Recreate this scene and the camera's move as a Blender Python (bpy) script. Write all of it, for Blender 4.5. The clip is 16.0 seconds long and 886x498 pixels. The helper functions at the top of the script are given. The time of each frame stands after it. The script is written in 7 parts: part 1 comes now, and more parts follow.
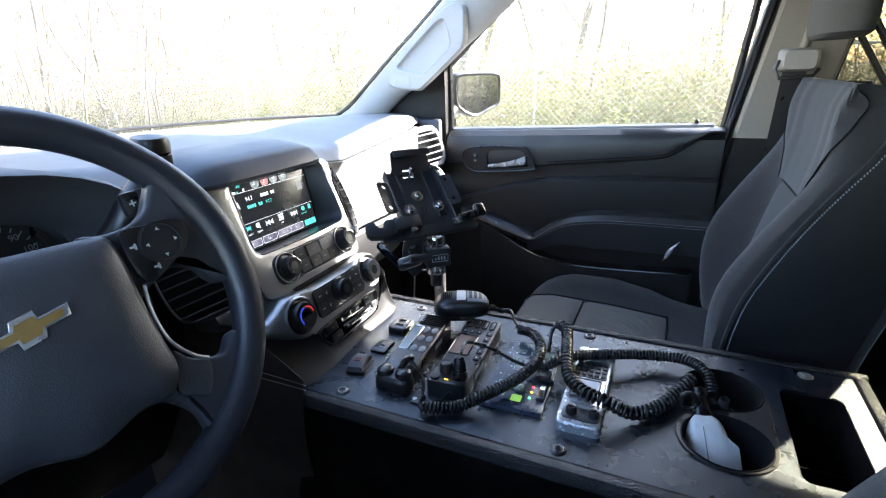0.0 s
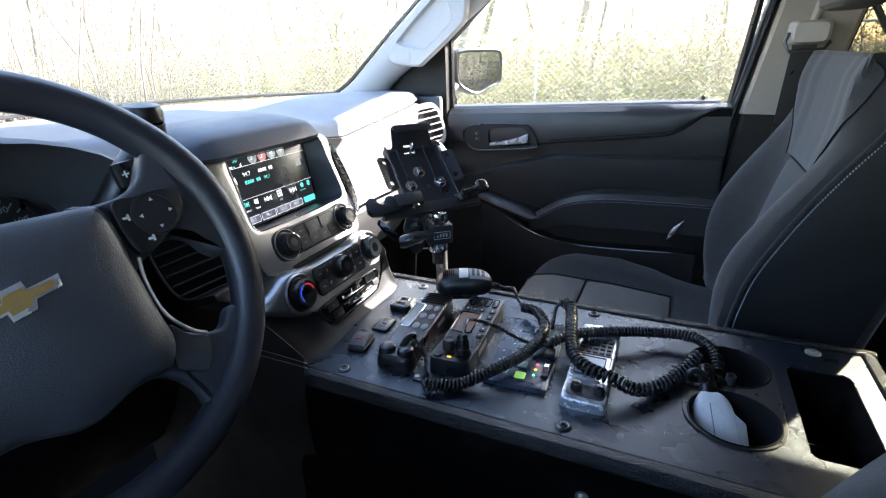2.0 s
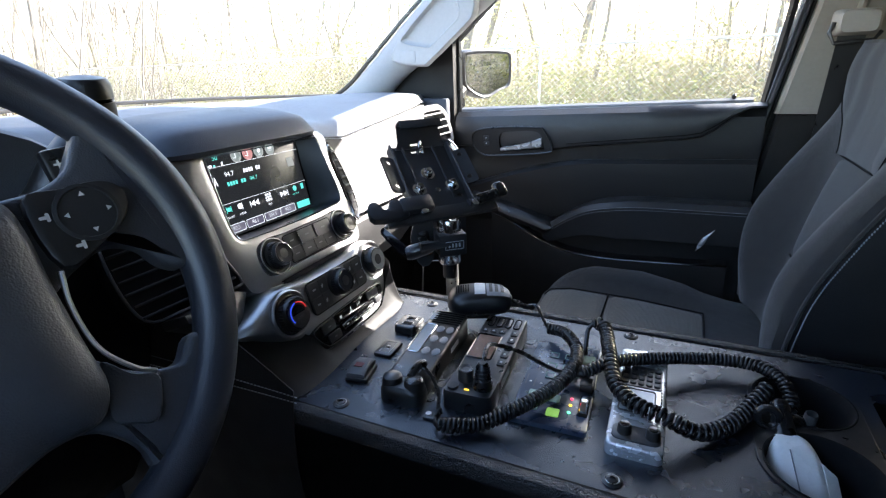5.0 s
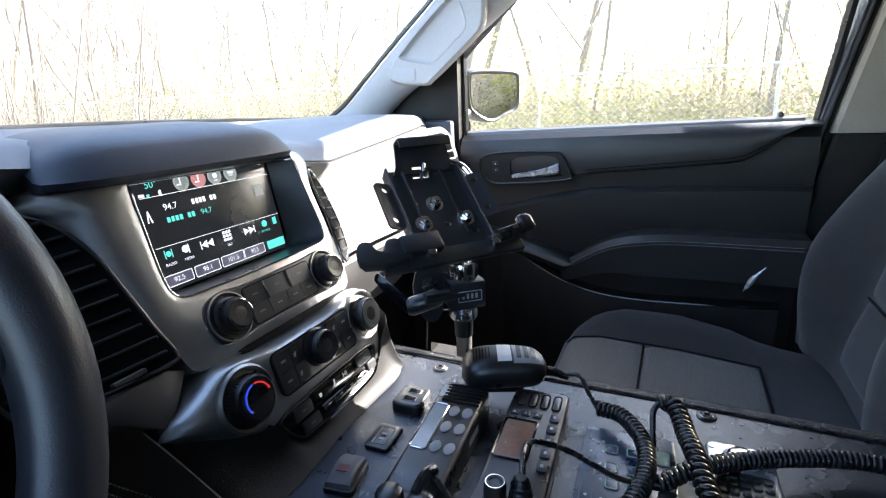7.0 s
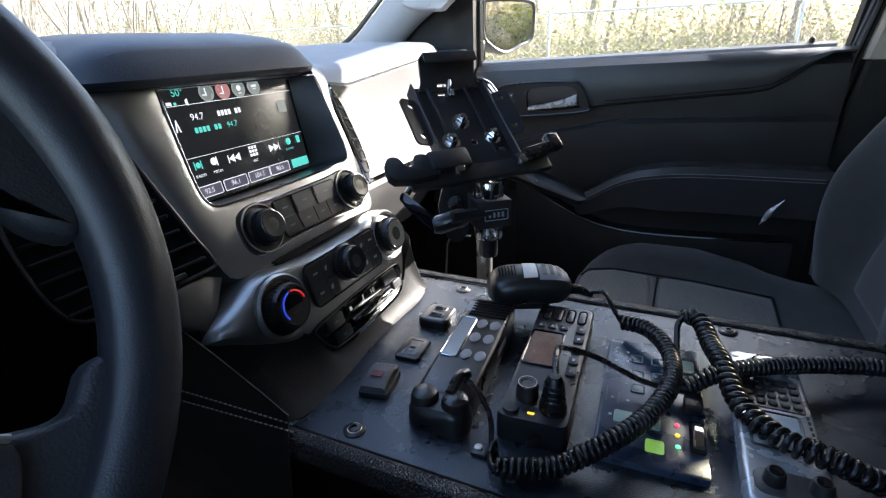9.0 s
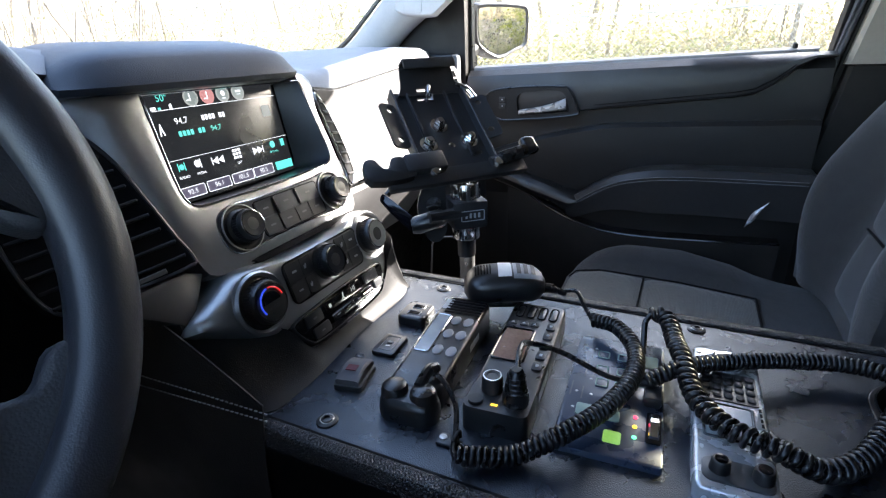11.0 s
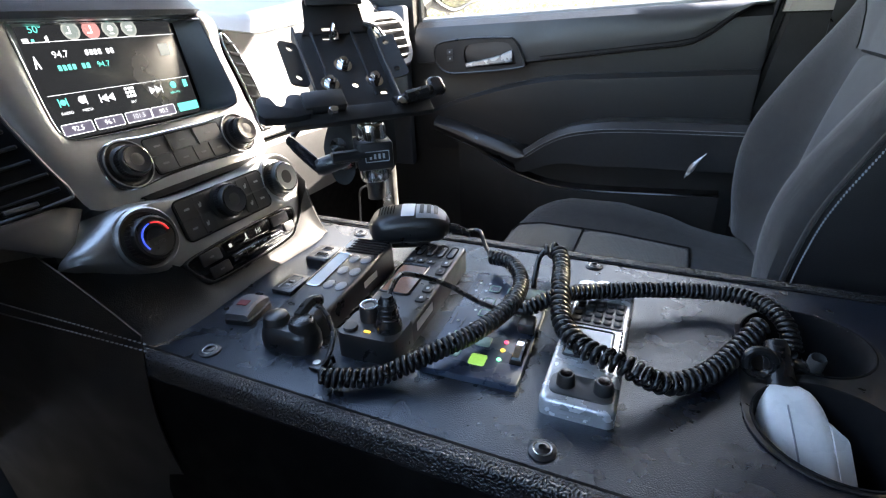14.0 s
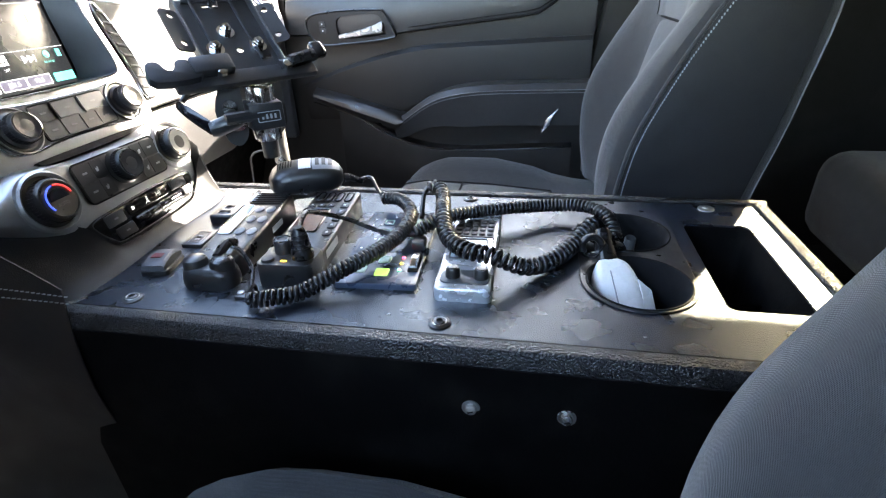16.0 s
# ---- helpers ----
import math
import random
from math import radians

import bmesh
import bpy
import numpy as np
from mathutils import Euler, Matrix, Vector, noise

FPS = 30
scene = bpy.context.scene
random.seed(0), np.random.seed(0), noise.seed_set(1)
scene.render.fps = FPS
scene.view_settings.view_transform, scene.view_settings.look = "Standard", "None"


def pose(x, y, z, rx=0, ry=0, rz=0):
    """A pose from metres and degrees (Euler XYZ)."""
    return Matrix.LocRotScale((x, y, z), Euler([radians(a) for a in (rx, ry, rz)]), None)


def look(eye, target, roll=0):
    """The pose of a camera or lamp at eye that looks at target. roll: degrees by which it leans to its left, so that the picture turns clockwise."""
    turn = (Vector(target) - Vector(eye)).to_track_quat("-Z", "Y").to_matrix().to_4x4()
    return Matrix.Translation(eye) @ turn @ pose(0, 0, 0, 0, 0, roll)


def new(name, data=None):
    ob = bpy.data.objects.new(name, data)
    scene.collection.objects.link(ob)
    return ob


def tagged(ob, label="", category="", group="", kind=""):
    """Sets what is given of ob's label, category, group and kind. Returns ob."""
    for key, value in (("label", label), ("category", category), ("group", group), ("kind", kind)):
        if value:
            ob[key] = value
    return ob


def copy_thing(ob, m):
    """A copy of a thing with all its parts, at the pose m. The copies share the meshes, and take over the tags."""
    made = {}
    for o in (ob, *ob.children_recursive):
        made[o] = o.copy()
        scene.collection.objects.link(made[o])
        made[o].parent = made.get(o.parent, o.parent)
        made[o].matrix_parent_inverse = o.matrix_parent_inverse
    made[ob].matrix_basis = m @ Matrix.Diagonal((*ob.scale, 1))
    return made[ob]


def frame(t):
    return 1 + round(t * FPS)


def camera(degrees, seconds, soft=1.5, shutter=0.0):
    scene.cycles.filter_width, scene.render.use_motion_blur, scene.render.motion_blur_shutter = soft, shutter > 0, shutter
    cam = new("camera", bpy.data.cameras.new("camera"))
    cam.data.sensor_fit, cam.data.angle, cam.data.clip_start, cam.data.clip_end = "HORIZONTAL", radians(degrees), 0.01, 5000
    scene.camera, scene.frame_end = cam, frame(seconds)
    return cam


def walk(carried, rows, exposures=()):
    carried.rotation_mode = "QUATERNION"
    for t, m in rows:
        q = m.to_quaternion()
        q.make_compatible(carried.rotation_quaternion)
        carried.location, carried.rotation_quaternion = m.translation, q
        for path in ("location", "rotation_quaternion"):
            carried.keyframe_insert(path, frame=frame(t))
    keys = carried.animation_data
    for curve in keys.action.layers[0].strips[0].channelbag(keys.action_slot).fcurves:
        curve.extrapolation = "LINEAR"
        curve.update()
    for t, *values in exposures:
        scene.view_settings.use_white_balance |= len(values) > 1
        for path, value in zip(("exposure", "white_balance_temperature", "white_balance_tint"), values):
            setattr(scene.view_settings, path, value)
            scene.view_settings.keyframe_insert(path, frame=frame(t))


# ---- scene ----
cam = camera(82.8, 16.0, soft=1.2)
PATH = [
    (0, (0.422, -0.522, 1.454), (-0.382, 1.185, 0.789), -1.8),
    (0.5, (0.422, -0.525, 1.453), (-0.382, 1.188, 0.805), -1.8),
    (1, (0.417, -0.521, 1.447), (-0.386, 1.189, 0.79), -1.9),
    (1.5, (0.417, -0.515, 1.44), (-0.382, 1.178, 0.736), -1.9),
    (2, (0.413, -0.514, 1.438), (-0.382, 1.172, 0.711), -1.9),
    (2.5, (0.404, -0.51, 1.438), (-0.389, 1.171, 0.7), -1.9),
    (3, (0.395, -0.499, 1.437), (-0.413, 1.21, 0.785), -1.9),
    (3.5, (0.388, -0.495, 1.438), (-0.421, 1.209, 0.774), -1.9),
    (4, (0.389, -0.495, 1.434), (-0.425, 1.205, 0.766), -2.0),
    (4.2, (0.386, -0.493, 1.429), (-0.424, 1.204, 0.748), -1.9),
    (6.3, (0.287, -0.288, 1.351), (-0.512, 1.42, 0.683), -2.3),
    (6.5, (0.282, -0.284, 1.351), (-0.521, 1.422, 0.685), -2.3),
    (7, (0.26, -0.269, 1.359), (-0.552, 1.47, 0.796), -2.3),
    (7.5, (0.25, -0.272, 1.351), (-0.573, 1.487, 0.873), -2.5),
    (8, (0.24, -0.273, 1.342), (-0.582, 1.474, 0.821), -2.4),
    (8.5, (0.228, -0.277, 1.329), (-0.583, 1.434, 0.683), -2.3),
    (9, (0.237, -0.292, 1.325), (-0.563, 1.378, 0.57), -2.3),
    (9.5, (0.251, -0.295, 1.327), (-0.547, 1.364, 0.545), -2.3),
    (10, (0.267, -0.298, 1.331), (-0.538, 1.365, 0.565), -2.3),
    (12.5, (0.285, -0.293, 1.319), (-0.538, 1.374, 0.583), -2.3),
    (13, (0.31, -0.292, 1.316), (-0.513, 1.366, 0.558), -2.4),
    (13.5, (0.349, -0.279, 1.299), (-0.464, 1.361, 0.492), -2.4),
    (14, (0.381, -0.269, 1.291), (-0.385, 1.369, 0.437), -2.4),
    (14.5, (0.4, -0.266, 1.286), (-0.297, 1.384, 0.397), -2.3),
    (15, (0.414, -0.269, 1.285), (-0.218, 1.395, 0.374), -2.3),
    (15.5, (0.434, -0.3, 1.277), (-0.096, 1.401, 0.368), -2.4),
    (16, (0.409, -0.376, 1.282), (0.063, 1.358, 0.347), -2.2),
]
EXPOSURES = [(0.0, 3.76, 6480, 13), (3.5, 3.48, 6480, 13), (7.5, 3.35, 6560, 13), (9.0, 3.02, 6560, 13), (10.0, 3.42, 6600, 13), (12.5, 3.67, 6720, 13), (14.0, 4.13, 7120, 13), (16.0, 5.0, 7300, 13)]
walk(cam, [(t, look(eye, target, roll)) for t, eye, target, roll in PATH], EXPOSURES)

# ---- world and sun ----
SUN_ELEVATION, SUN_AZIMUTH = 31.6, 33.0   # degrees above the ground; from +y towards +x
world = bpy.data.worlds.new("sky")
scene.world = world
world.use_nodes = True
sky = world.node_tree.nodes.new("ShaderNodeTexSky")
sky.sky_type, sky.sun_disc = "NISHITA", False
sky.sun_elevation, sky.sun_rotation = radians(SUN_ELEVATION), radians(SUN_AZIMUTH)
sky.air_density, sky.dust_density, sky.ozone_density = 1.0, 1.6, 1.0
world.node_tree.links.new(sky.outputs["Color"], world.node_tree.nodes["Background"].inputs["Color"])
world.node_tree.nodes["Background"].inputs["Strength"].default_value = 0.12
sun = new("sun", bpy.data.lights.new("sun", "SUN"))
sun.data.energy, sun.data.angle, sun.data.color = 4.5, radians(0.55), (1.0, 0.95, 0.87)
ce, se, sa, ca = (math.cos(radians(SUN_ELEVATION)), math.sin(radians(SUN_ELEVATION)),
                  math.sin(radians(SUN_AZIMUTH)), math.cos(radians(SUN_AZIMUTH)))
sun.matrix_world = look((3 * sa * ce, 3 * ca * ce, 6), (0, 0, 6 - 3 * se))


# ---- materials ----
def surface(name, colour, rough=0.6, metal=0.0, vary=0.12, scale=30.0, bump=0.0, bump_scale=600.0, kind="noise",
            wear=0.0, spec=0.5, coat=0.0, sheen=0.0, emit=None, emit_power=0.0, rough_vary=0.1, stretch=None, gloss_tint=None, depth=0.001):
    """A procedural material: base colour varied at two scales, roughness varied, fine relief."""
    m = bpy.data.materials.new(name)
    m.use_nodes = True
    t = m.node_tree
    n, link = t.nodes, t.links.new
    b = n["Principled BSDF"]
    b.inputs["Metallic"].default_value = metal
    b.inputs["Specular IOR Level"].default_value = spec
    b.inputs["Coat Weight"].default_value = coat
    if gloss_tint:
        b.inputs["Specular Tint"].default_value = (*gloss_tint, 1)
    b.inputs["Sheen Weight"].default_value = sheen
    co = n.new("ShaderNodeTexCoord")
    source = co.outputs["Object"]
    if stretch:
        mp = n.new("ShaderNodeMapping")
        mp.inputs["Scale"].default_value = stretch
        link(source, mp.inputs["Vector"])
        source = mp.outputs["Vector"]
    big, fine = n.new("ShaderNodeTexNoise"), n.new("ShaderNodeTexNoise")
    big.inputs["Scale"].default_value, fine.inputs["Scale"].default_value = scale, scale * 9
    big.inputs["Detail"].default_value, fine.inputs["Detail"].default_value = 4, 2
    link(source, big.inputs["Vector"]), link(source, fine.inputs["Vector"])
    mix = n.new("ShaderNodeMath")
    mix.operation = "ADD"
    link(big.outputs["Fac"], mix.inputs[0]), link(fine.outputs["Fac"], mix.inputs[1])
    ramp = n.new("ShaderNodeMapRange")
    ramp.inputs["From Min"].default_value, ramp.inputs["From Max"].default_value = 0.6, 1.4
    ramp.inputs["To Min"].default_value, ramp.inputs["To Max"].default_value = 1 - vary, 1 + vary
    link(mix.outputs[0], ramp.inputs["Value"])
    tint = n.new("ShaderNodeMix")
    tint.data_type, tint.blend_type = "RGBA", "MULTIPLY"
    tint.inputs[0].default_value = 1.0
    tint.inputs[6].default_value = (*colour, 1)
    link(ramp.outputs["Result"], tint.inputs[7])
    out = tint.outputs[2]
    if wear:
        dust_veil, mask, blend = n.new("ShaderNodeTexNoise"), n.new("ShaderNodeMapRange"), n.new("ShaderNodeMix")
        dust_veil.inputs["Scale"].default_value, dust_veil.inputs["Detail"].default_value = scale * 0.35, 8
        mask.inputs["From Min"].default_value, mask.inputs["From Max"].default_value = 0.52, 0.75
        mask.inputs["To Max"].default_value = wear
        link(source, dust_veil.inputs["Vector"]), link(dust_veil.outputs["Fac"], mask.inputs["Value"])
        blend.data_type = "RGBA"
        blend.inputs[7].default_value = (0.30, 0.28, 0.25, 1)
        link(mask.outputs["Result"], blend.inputs[0]), link(out, blend.inputs[6])
        out = blend.outputs[2]
    link(out, b.inputs["Base Color"])
    rr = n.new("ShaderNodeMapRange")
    rr.inputs["From Min"].default_value, rr.inputs["From Max"].default_value = 0.3, 0.7
    rr.inputs["To Min"].default_value, rr.inputs["To Max"].default_value = max(0.02, rough - rough_vary), min(1, rough + rough_vary)
    link(big.outputs["Fac"], rr.inputs["Value"]), link(rr.outputs["Result"], b.inputs["Roughness"])
    if bump:
        if kind == "grain":
            tex = n.new("ShaderNodeTexVoronoi")
            tex.feature = "SMOOTH_F1"
            tex.inputs["Scale"].default_value = bump_scale
            height = tex.outputs["Distance"]
        elif kind == "weave":
            wave_a, wave_b, mul = n.new("ShaderNodeTexWave"), n.new("ShaderNodeTexWave"), n.new("ShaderNodeMath")
            for wave, way in ((wave_a, "X"), (wave_b, "Z")):
                wave.bands_direction = way
                wave.inputs["Scale"].default_value, wave.inputs["Distortion"].default_value = bump_scale, 1.5
                wave.inputs["Detail"].default_value = 1
                link(source, wave.inputs["Vector"])
            mul.operation = "ADD"
            link(wave_a.outputs["Fac"], mul.inputs[0]), link(wave_b.outputs["Fac"], mul.inputs[1])
            tex, height = None, mul.outputs[0]
        else:
            tex = n.new("ShaderNodeTexNoise")
            tex.inputs["Scale"].default_value, tex.inputs["Detail"].default_value = bump_scale, 0.5 if kind == "stipple" else 3
            height = tex.outputs["Fac"]
        if tex:
            link(source, tex.inputs["Vector"])
        bp = n.new("ShaderNodeBump")
        bp.inputs["Strength"].default_value, bp.inputs["Distance"].default_value = bump, depth
        link(height, bp.inputs["Height"]), link(bp.outputs["Normal"], b.inputs["Normal"])
    if emit:
        b.inputs["Emission Color"].default_value = (*emit, 1)
        b.inputs["Emission Strength"].default_value = emit_power
    return m


def glass(name, tint=(1, 1, 1), rough=0.0, film=0.0):
    """Thin clear glass whose gloss grows towards grazing angles; film: a patchy milky veil that imitates glare haze."""
    m = bpy.data.materials.new(name)
    m.use_nodes = True
    n, link = m.node_tree.nodes, m.node_tree.links.new
    n.remove(n["Principled BSDF"])
    clear, shine, edge, power, scale, mix = (n.new("ShaderNodeBsdfTransparent"), n.new("ShaderNodeBsdfGlossy"), n.new("ShaderNodeLayerWeight"),
                                             n.new("ShaderNodeMath"), n.new("ShaderNodeMath"), n.new("ShaderNodeMixShader"))
    clear.inputs["Color"].default_value = (*tint, 1)
    shine.inputs["Roughness"].default_value = rough
    power.operation, power.inputs[1].default_value = "POWER", 4.0
    scale.operation, scale.inputs[1].default_value, scale.inputs[2].default_value = "MULTIPLY_ADD", 0.5, 0.03
    link(edge.outputs["Facing"], power.inputs[0]), link(power.outputs[0], scale.inputs[0]), link(scale.outputs[0], mix.inputs[0])
    link(clear.outputs[0], mix.inputs[1]), link(shine.outputs[0], mix.inputs[2])
    if film:
        # translucent share mixed in as a stand-in for veiling glare
        dust_veil, coat, veil_noise, amount = n.new("ShaderNodeBsdfTranslucent"), n.new("ShaderNodeMixShader"), n.new("ShaderNodeTexNoise"), n.new("ShaderNodeMath")
        dust_veil.inputs["Color"].default_value = (0.9, 0.88, 0.84, 1)
        veil_noise.inputs["Scale"].default_value, veil_noise.inputs["Detail"].default_value = 9.0, 6.0
        amount.operation, amount.inputs[1].default_value = "MULTIPLY", film * 2
        link(veil_noise.outputs["Fac"], amount.inputs[0]), link(amount.outputs[0], coat.inputs[0])
        link(mix.outputs[0], coat.inputs[1]), link(dust_veil.outputs[0], coat.inputs[2])
        link(coat.outputs[0], n["Material Output"].inputs["Surface"])
        return m
    link(mix.outputs[0], n["Material Output"].inputs["Surface"])
    return m


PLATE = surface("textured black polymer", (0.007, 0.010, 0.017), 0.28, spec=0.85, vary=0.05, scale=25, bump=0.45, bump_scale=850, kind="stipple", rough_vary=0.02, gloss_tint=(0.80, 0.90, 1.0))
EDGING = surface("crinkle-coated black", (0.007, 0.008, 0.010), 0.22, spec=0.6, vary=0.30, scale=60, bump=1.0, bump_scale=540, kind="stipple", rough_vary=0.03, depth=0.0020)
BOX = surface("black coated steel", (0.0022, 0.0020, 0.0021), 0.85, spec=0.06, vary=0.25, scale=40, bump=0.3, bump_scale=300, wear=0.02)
# dash top base is paled and blued to carry part of the sky's reflection
DASH = surface("charcoal soft dash paled by sky sheen", (0.118, 0.129, 0.148), 0.48, spec=0.7, vary=0.08, scale=12, bump=0.25, bump_scale=900, kind="grain", rough_vary=0.05)
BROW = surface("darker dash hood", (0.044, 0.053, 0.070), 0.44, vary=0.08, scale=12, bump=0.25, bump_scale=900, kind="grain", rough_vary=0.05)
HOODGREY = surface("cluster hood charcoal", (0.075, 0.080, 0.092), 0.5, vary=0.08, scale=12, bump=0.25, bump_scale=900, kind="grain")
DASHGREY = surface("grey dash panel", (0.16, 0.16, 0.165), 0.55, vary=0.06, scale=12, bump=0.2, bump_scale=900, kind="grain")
BLACK = surface("satin black plastic", (0.011, 0.011, 0.012), 0.36, spec=0.8, vary=0.15, scale=50, bump=0.08, bump_scale=1200)
DEEP = surface("matt black", (0.004, 0.004, 0.005), 0.8, spec=0.2, vary=0.2, scale=50)
GLOSS = surface("gloss black", (0.006, 0.006, 0.008), 0.10, vary=0.1, scale=50, rough_vary=0.04)
RUBBER = surface("black rubber cord", (0.010, 0.010, 0.011), 0.28, vary=0.12, scale=80, rough_vary=0.06)
SILVER = surface("satin silver paint", (0.45, 0.455, 0.455), 0.33, metal=0.80, vary=0.05, scale=20, rough_vary=0.03)
WELL = surface("dark blue-grey plastic", (0.055, 0.060, 0.073), 0.32, vary=0.08, scale=20, rough_vary=0.05)
PANELGREY = surface("dark satin grey", (0.085, 0.087, 0.092), 0.36, metal=0.5, vary=0.06, scale=20, rough_vary=0.05)
DIMMARK = surface("dim grey print", (0.12, 0.12, 0.13), 0.6, vary=0.05, scale=90)
SHROUD = surface("charcoal lower shroud", (0.020, 0.020, 0.021), 0.55, spec=0.3, vary=0.08, scale=14, bump=0.25, bump_scale=900, kind="grain", rough_vary=0.05)
CHROME = surface("bright chrome", (0.72, 0.73, 0.74), 0.10, metal=1.0, vary=0.04, scale=60, rough_vary=0.05)
STEEL = surface("galvanised steel", (0.50, 0.50, 0.48), 0.32, metal=0.9, vary=0.12, scale=60)
MOUNT = surface("black powder coat", (0.016, 0.016, 0.018), 0.45, vary=0.15, scale=60, bump=0.15, bump_scale=1500)
FABRIC = surface("charcoal seat cloth", (0.024, 0.0253, 0.0275), 0.9, vary=0.16, scale=40, bump=0.35, bump_scale=480, kind="weave", sheen=0.22)
# base raised and warmed to stand in for window light on the cushions
LITINSERT = surface("ribbed seat cloth paled by window light", (0.125, 0.122, 0.108), 0.9, vary=0.22, scale=55, bump=0.7, bump_scale=120, kind="weave", sheen=0.25)
BACKINSERT = surface("streaked back cloth", (0.031, 0.034, 0.039), 0.9, vary=0.38, scale=70, bump=0.25, bump_scale=700, sheen=0.25, stretch=(1.0, 1.0, 0.10))
VINYL = surface("black seat vinyl", (0.010, 0.010, 0.012), 0.5, vary=0.12, scale=30, bump=0.35, bump_scale=700, kind="grain")
THREAD = surface("pale thread", (0.34, 0.36, 0.40), 0.8, vary=0.2, scale=300)
LEATHER = surface("grained wheel leather", (0.025, 0.028, 0.038), 0.37, spec=0.6, vary=0.08, scale=30, bump=0.13, bump_scale=1100, kind="grain", rough_vary=0.03)
HUB = surface("soft wheel cover", (0.049, 0.053, 0.064), 0.42, spec=0.6, vary=0.08, scale=20, bump=0.3, bump_scale=800, kind="grain")
GOLD = surface("gold enamel", (0.50, 0.33, 0.12), 0.38, metal=0.6, vary=0.1, scale=80)
HEADCLOTH = surface("pale grey headrest cloth", (0.13, 0.13, 0.12), 0.9, vary=0.12, scale=40, bump=0.4, bump_scale=300, kind="weave")
TAN = surface("tan pillar trim", (0.37, 0.34, 0.29), 0.6, vary=0.05, scale=15, bump=0.12, bump_scale=900, kind="grain")
PILLAR = surface("pale grey pillar trim", (0.52, 0.52, 0.515), 0.62, vary=0.05, scale=15, bump=0.12, bump_scale=900, kind="grain")
BEIGE = surface("pale titanium trim", (0.42, 0.40, 0.36), 0.6, vary=0.05, scale=20, bump=0.12, bump_scale=900, kind="grain")
DOOR = surface("black door vinyl", (0.026, 0.027, 0.029), 0.40, vary=0.12, scale=15, bump=0.3, bump_scale=800, kind="grain")
DOORMID = surface("dark door pad", (0.013, 0.0130, 0.0138), 0.42, vary=0.12, scale=15, bump=0.3, bump_scale=800, kind="grain")
DOORDARK = surface("black door plastic", (0.011, 0.0105, 0.0105), 0.55, spec=0.3, vary=0.15, scale=20, bump=0.3, bump_scale=600, kind="grain", wear=0.04)
CARPET = surface("black carpet", (0.007, 0.007, 0.007), 0.95, vary=0.3, scale=90, bump=0.9, bump_scale=900)
HEADLINER = surface("grey headliner", (0.24, 0.235, 0.22), 0.9, vary=0.06, scale=60, bump=0.2, bump_scale=1500)
WHITE = surface("white plastic", (0.80, 0.80, 0.80), 0.30, vary=0.04, scale=40, wear=0.05)
LABELWHITE = surface("white label", (0.75, 0.75, 0.74), 0.5, vary=0.05, scale=90)
GREYKEY = surface("grey rubber keys", (0.27, 0.28, 0.30), 0.5, vary=0.06, scale=90)
DARKKEY = surface("dark keys", (0.020, 0.021, 0.023), 0.5, vary=0.1, scale=90)
MARK = surface("grey print", (0.42, 0.43, 0.45), 0.6, vary=0.05, scale=90)
KNOBFACE = surface("smoky knob face", (0.035, 0.036, 0.040), 0.22, vary=0.05, scale=40, rough_vary=0.03)
SMOKE = surface("smoked display strip", (0.022, 0.014, 0.011), 0.14, spec=0.8, vary=0.1, scale=40, rough_vary=0.03)
SILVERBOX = surface("silver remote shell", (0.64, 0.65, 0.68), 0.26, metal=0.6, vary=0.05, scale=40)
LCD = surface("grey liquid crystal", (0.42, 0.46, 0.48), 0.12, vary=0.05, scale=30)
LCDBROWN = surface("brown liquid crystal", (0.20, 0.11, 0.075), 0.18, vary=0.2, scale=30)
SIREN = surface("navy siren face", (0.020, 0.036, 0.070), 0.30, spec=0.9, vary=0.08, scale=40)
GREENKEY = surface("pale green keys", (0.34, 0.46, 0.38), 0.45, vary=0.08, scale=60)
LITGREEN = surface("lit green key", (0.30, 0.50, 0.18), 0.4, emit=(0.45, 1.0, 0.15), emit_power=0.04)
LEDRED = surface("red diode", (0.5, 0.02, 0.05), 0.3, emit=(1, 0.05, 0.12), emit_power=0.25)
LEDAMBER = surface("amber diode", (0.5, 0.3, 0.02), 0.3, emit=(1, 0.55, 0.05), emit_power=0.22)
LEDGREEN = surface("green diode", (0.05, 0.5, 0.15), 0.3, emit=(0.1, 1, 0.4), emit_power=0.25)
SCREEN = surface("display glass", (0.010, 0.011, 0.013), 0.22, vary=0.1, scale=20, emit=(0.25, 0.28, 0.32), emit_power=0.008)
UIWHITE = surface("display white", (0.05, 0.05, 0.05), 0.3, emit=(0.85, 0.92, 1.0), emit_power=0.16)
UITEAL = surface("display teal", (0.02, 0.05, 0.05), 0.3, emit=(0.12, 0.80, 0.70), emit_power=0.12)
UIGREY = surface("display grey", (0.04, 0.04, 0.045), 0.3, emit=(0.42, 0.40, 0.62), emit_power=0.025)
UIPALE = surface("display pale grey", (0.04, 0.04, 0.045), 0.3, emit=(0.55, 0.60, 0.58), emit_power=0.07)
UIDIM = surface("display dim grey", (0.04, 0.045, 0.045), 0.3, emit=(0.45, 0.55, 0.55), emit_power=0.055)
UIRED = surface("display red", (0.05, 0.02, 0.02), 0.3, emit=(0.75, 0.35, 0.35), emit_power=0.08)
DARKRED = surface("dark red switch print", (0.14, 0.012, 0.018), 0.4, vary=0.1, scale=90)
REDLINE = surface("red dial print", (0.6, 0.03, 0.03), 0.4, emit=(1, 0.05, 0.05), emit_power=0.05)
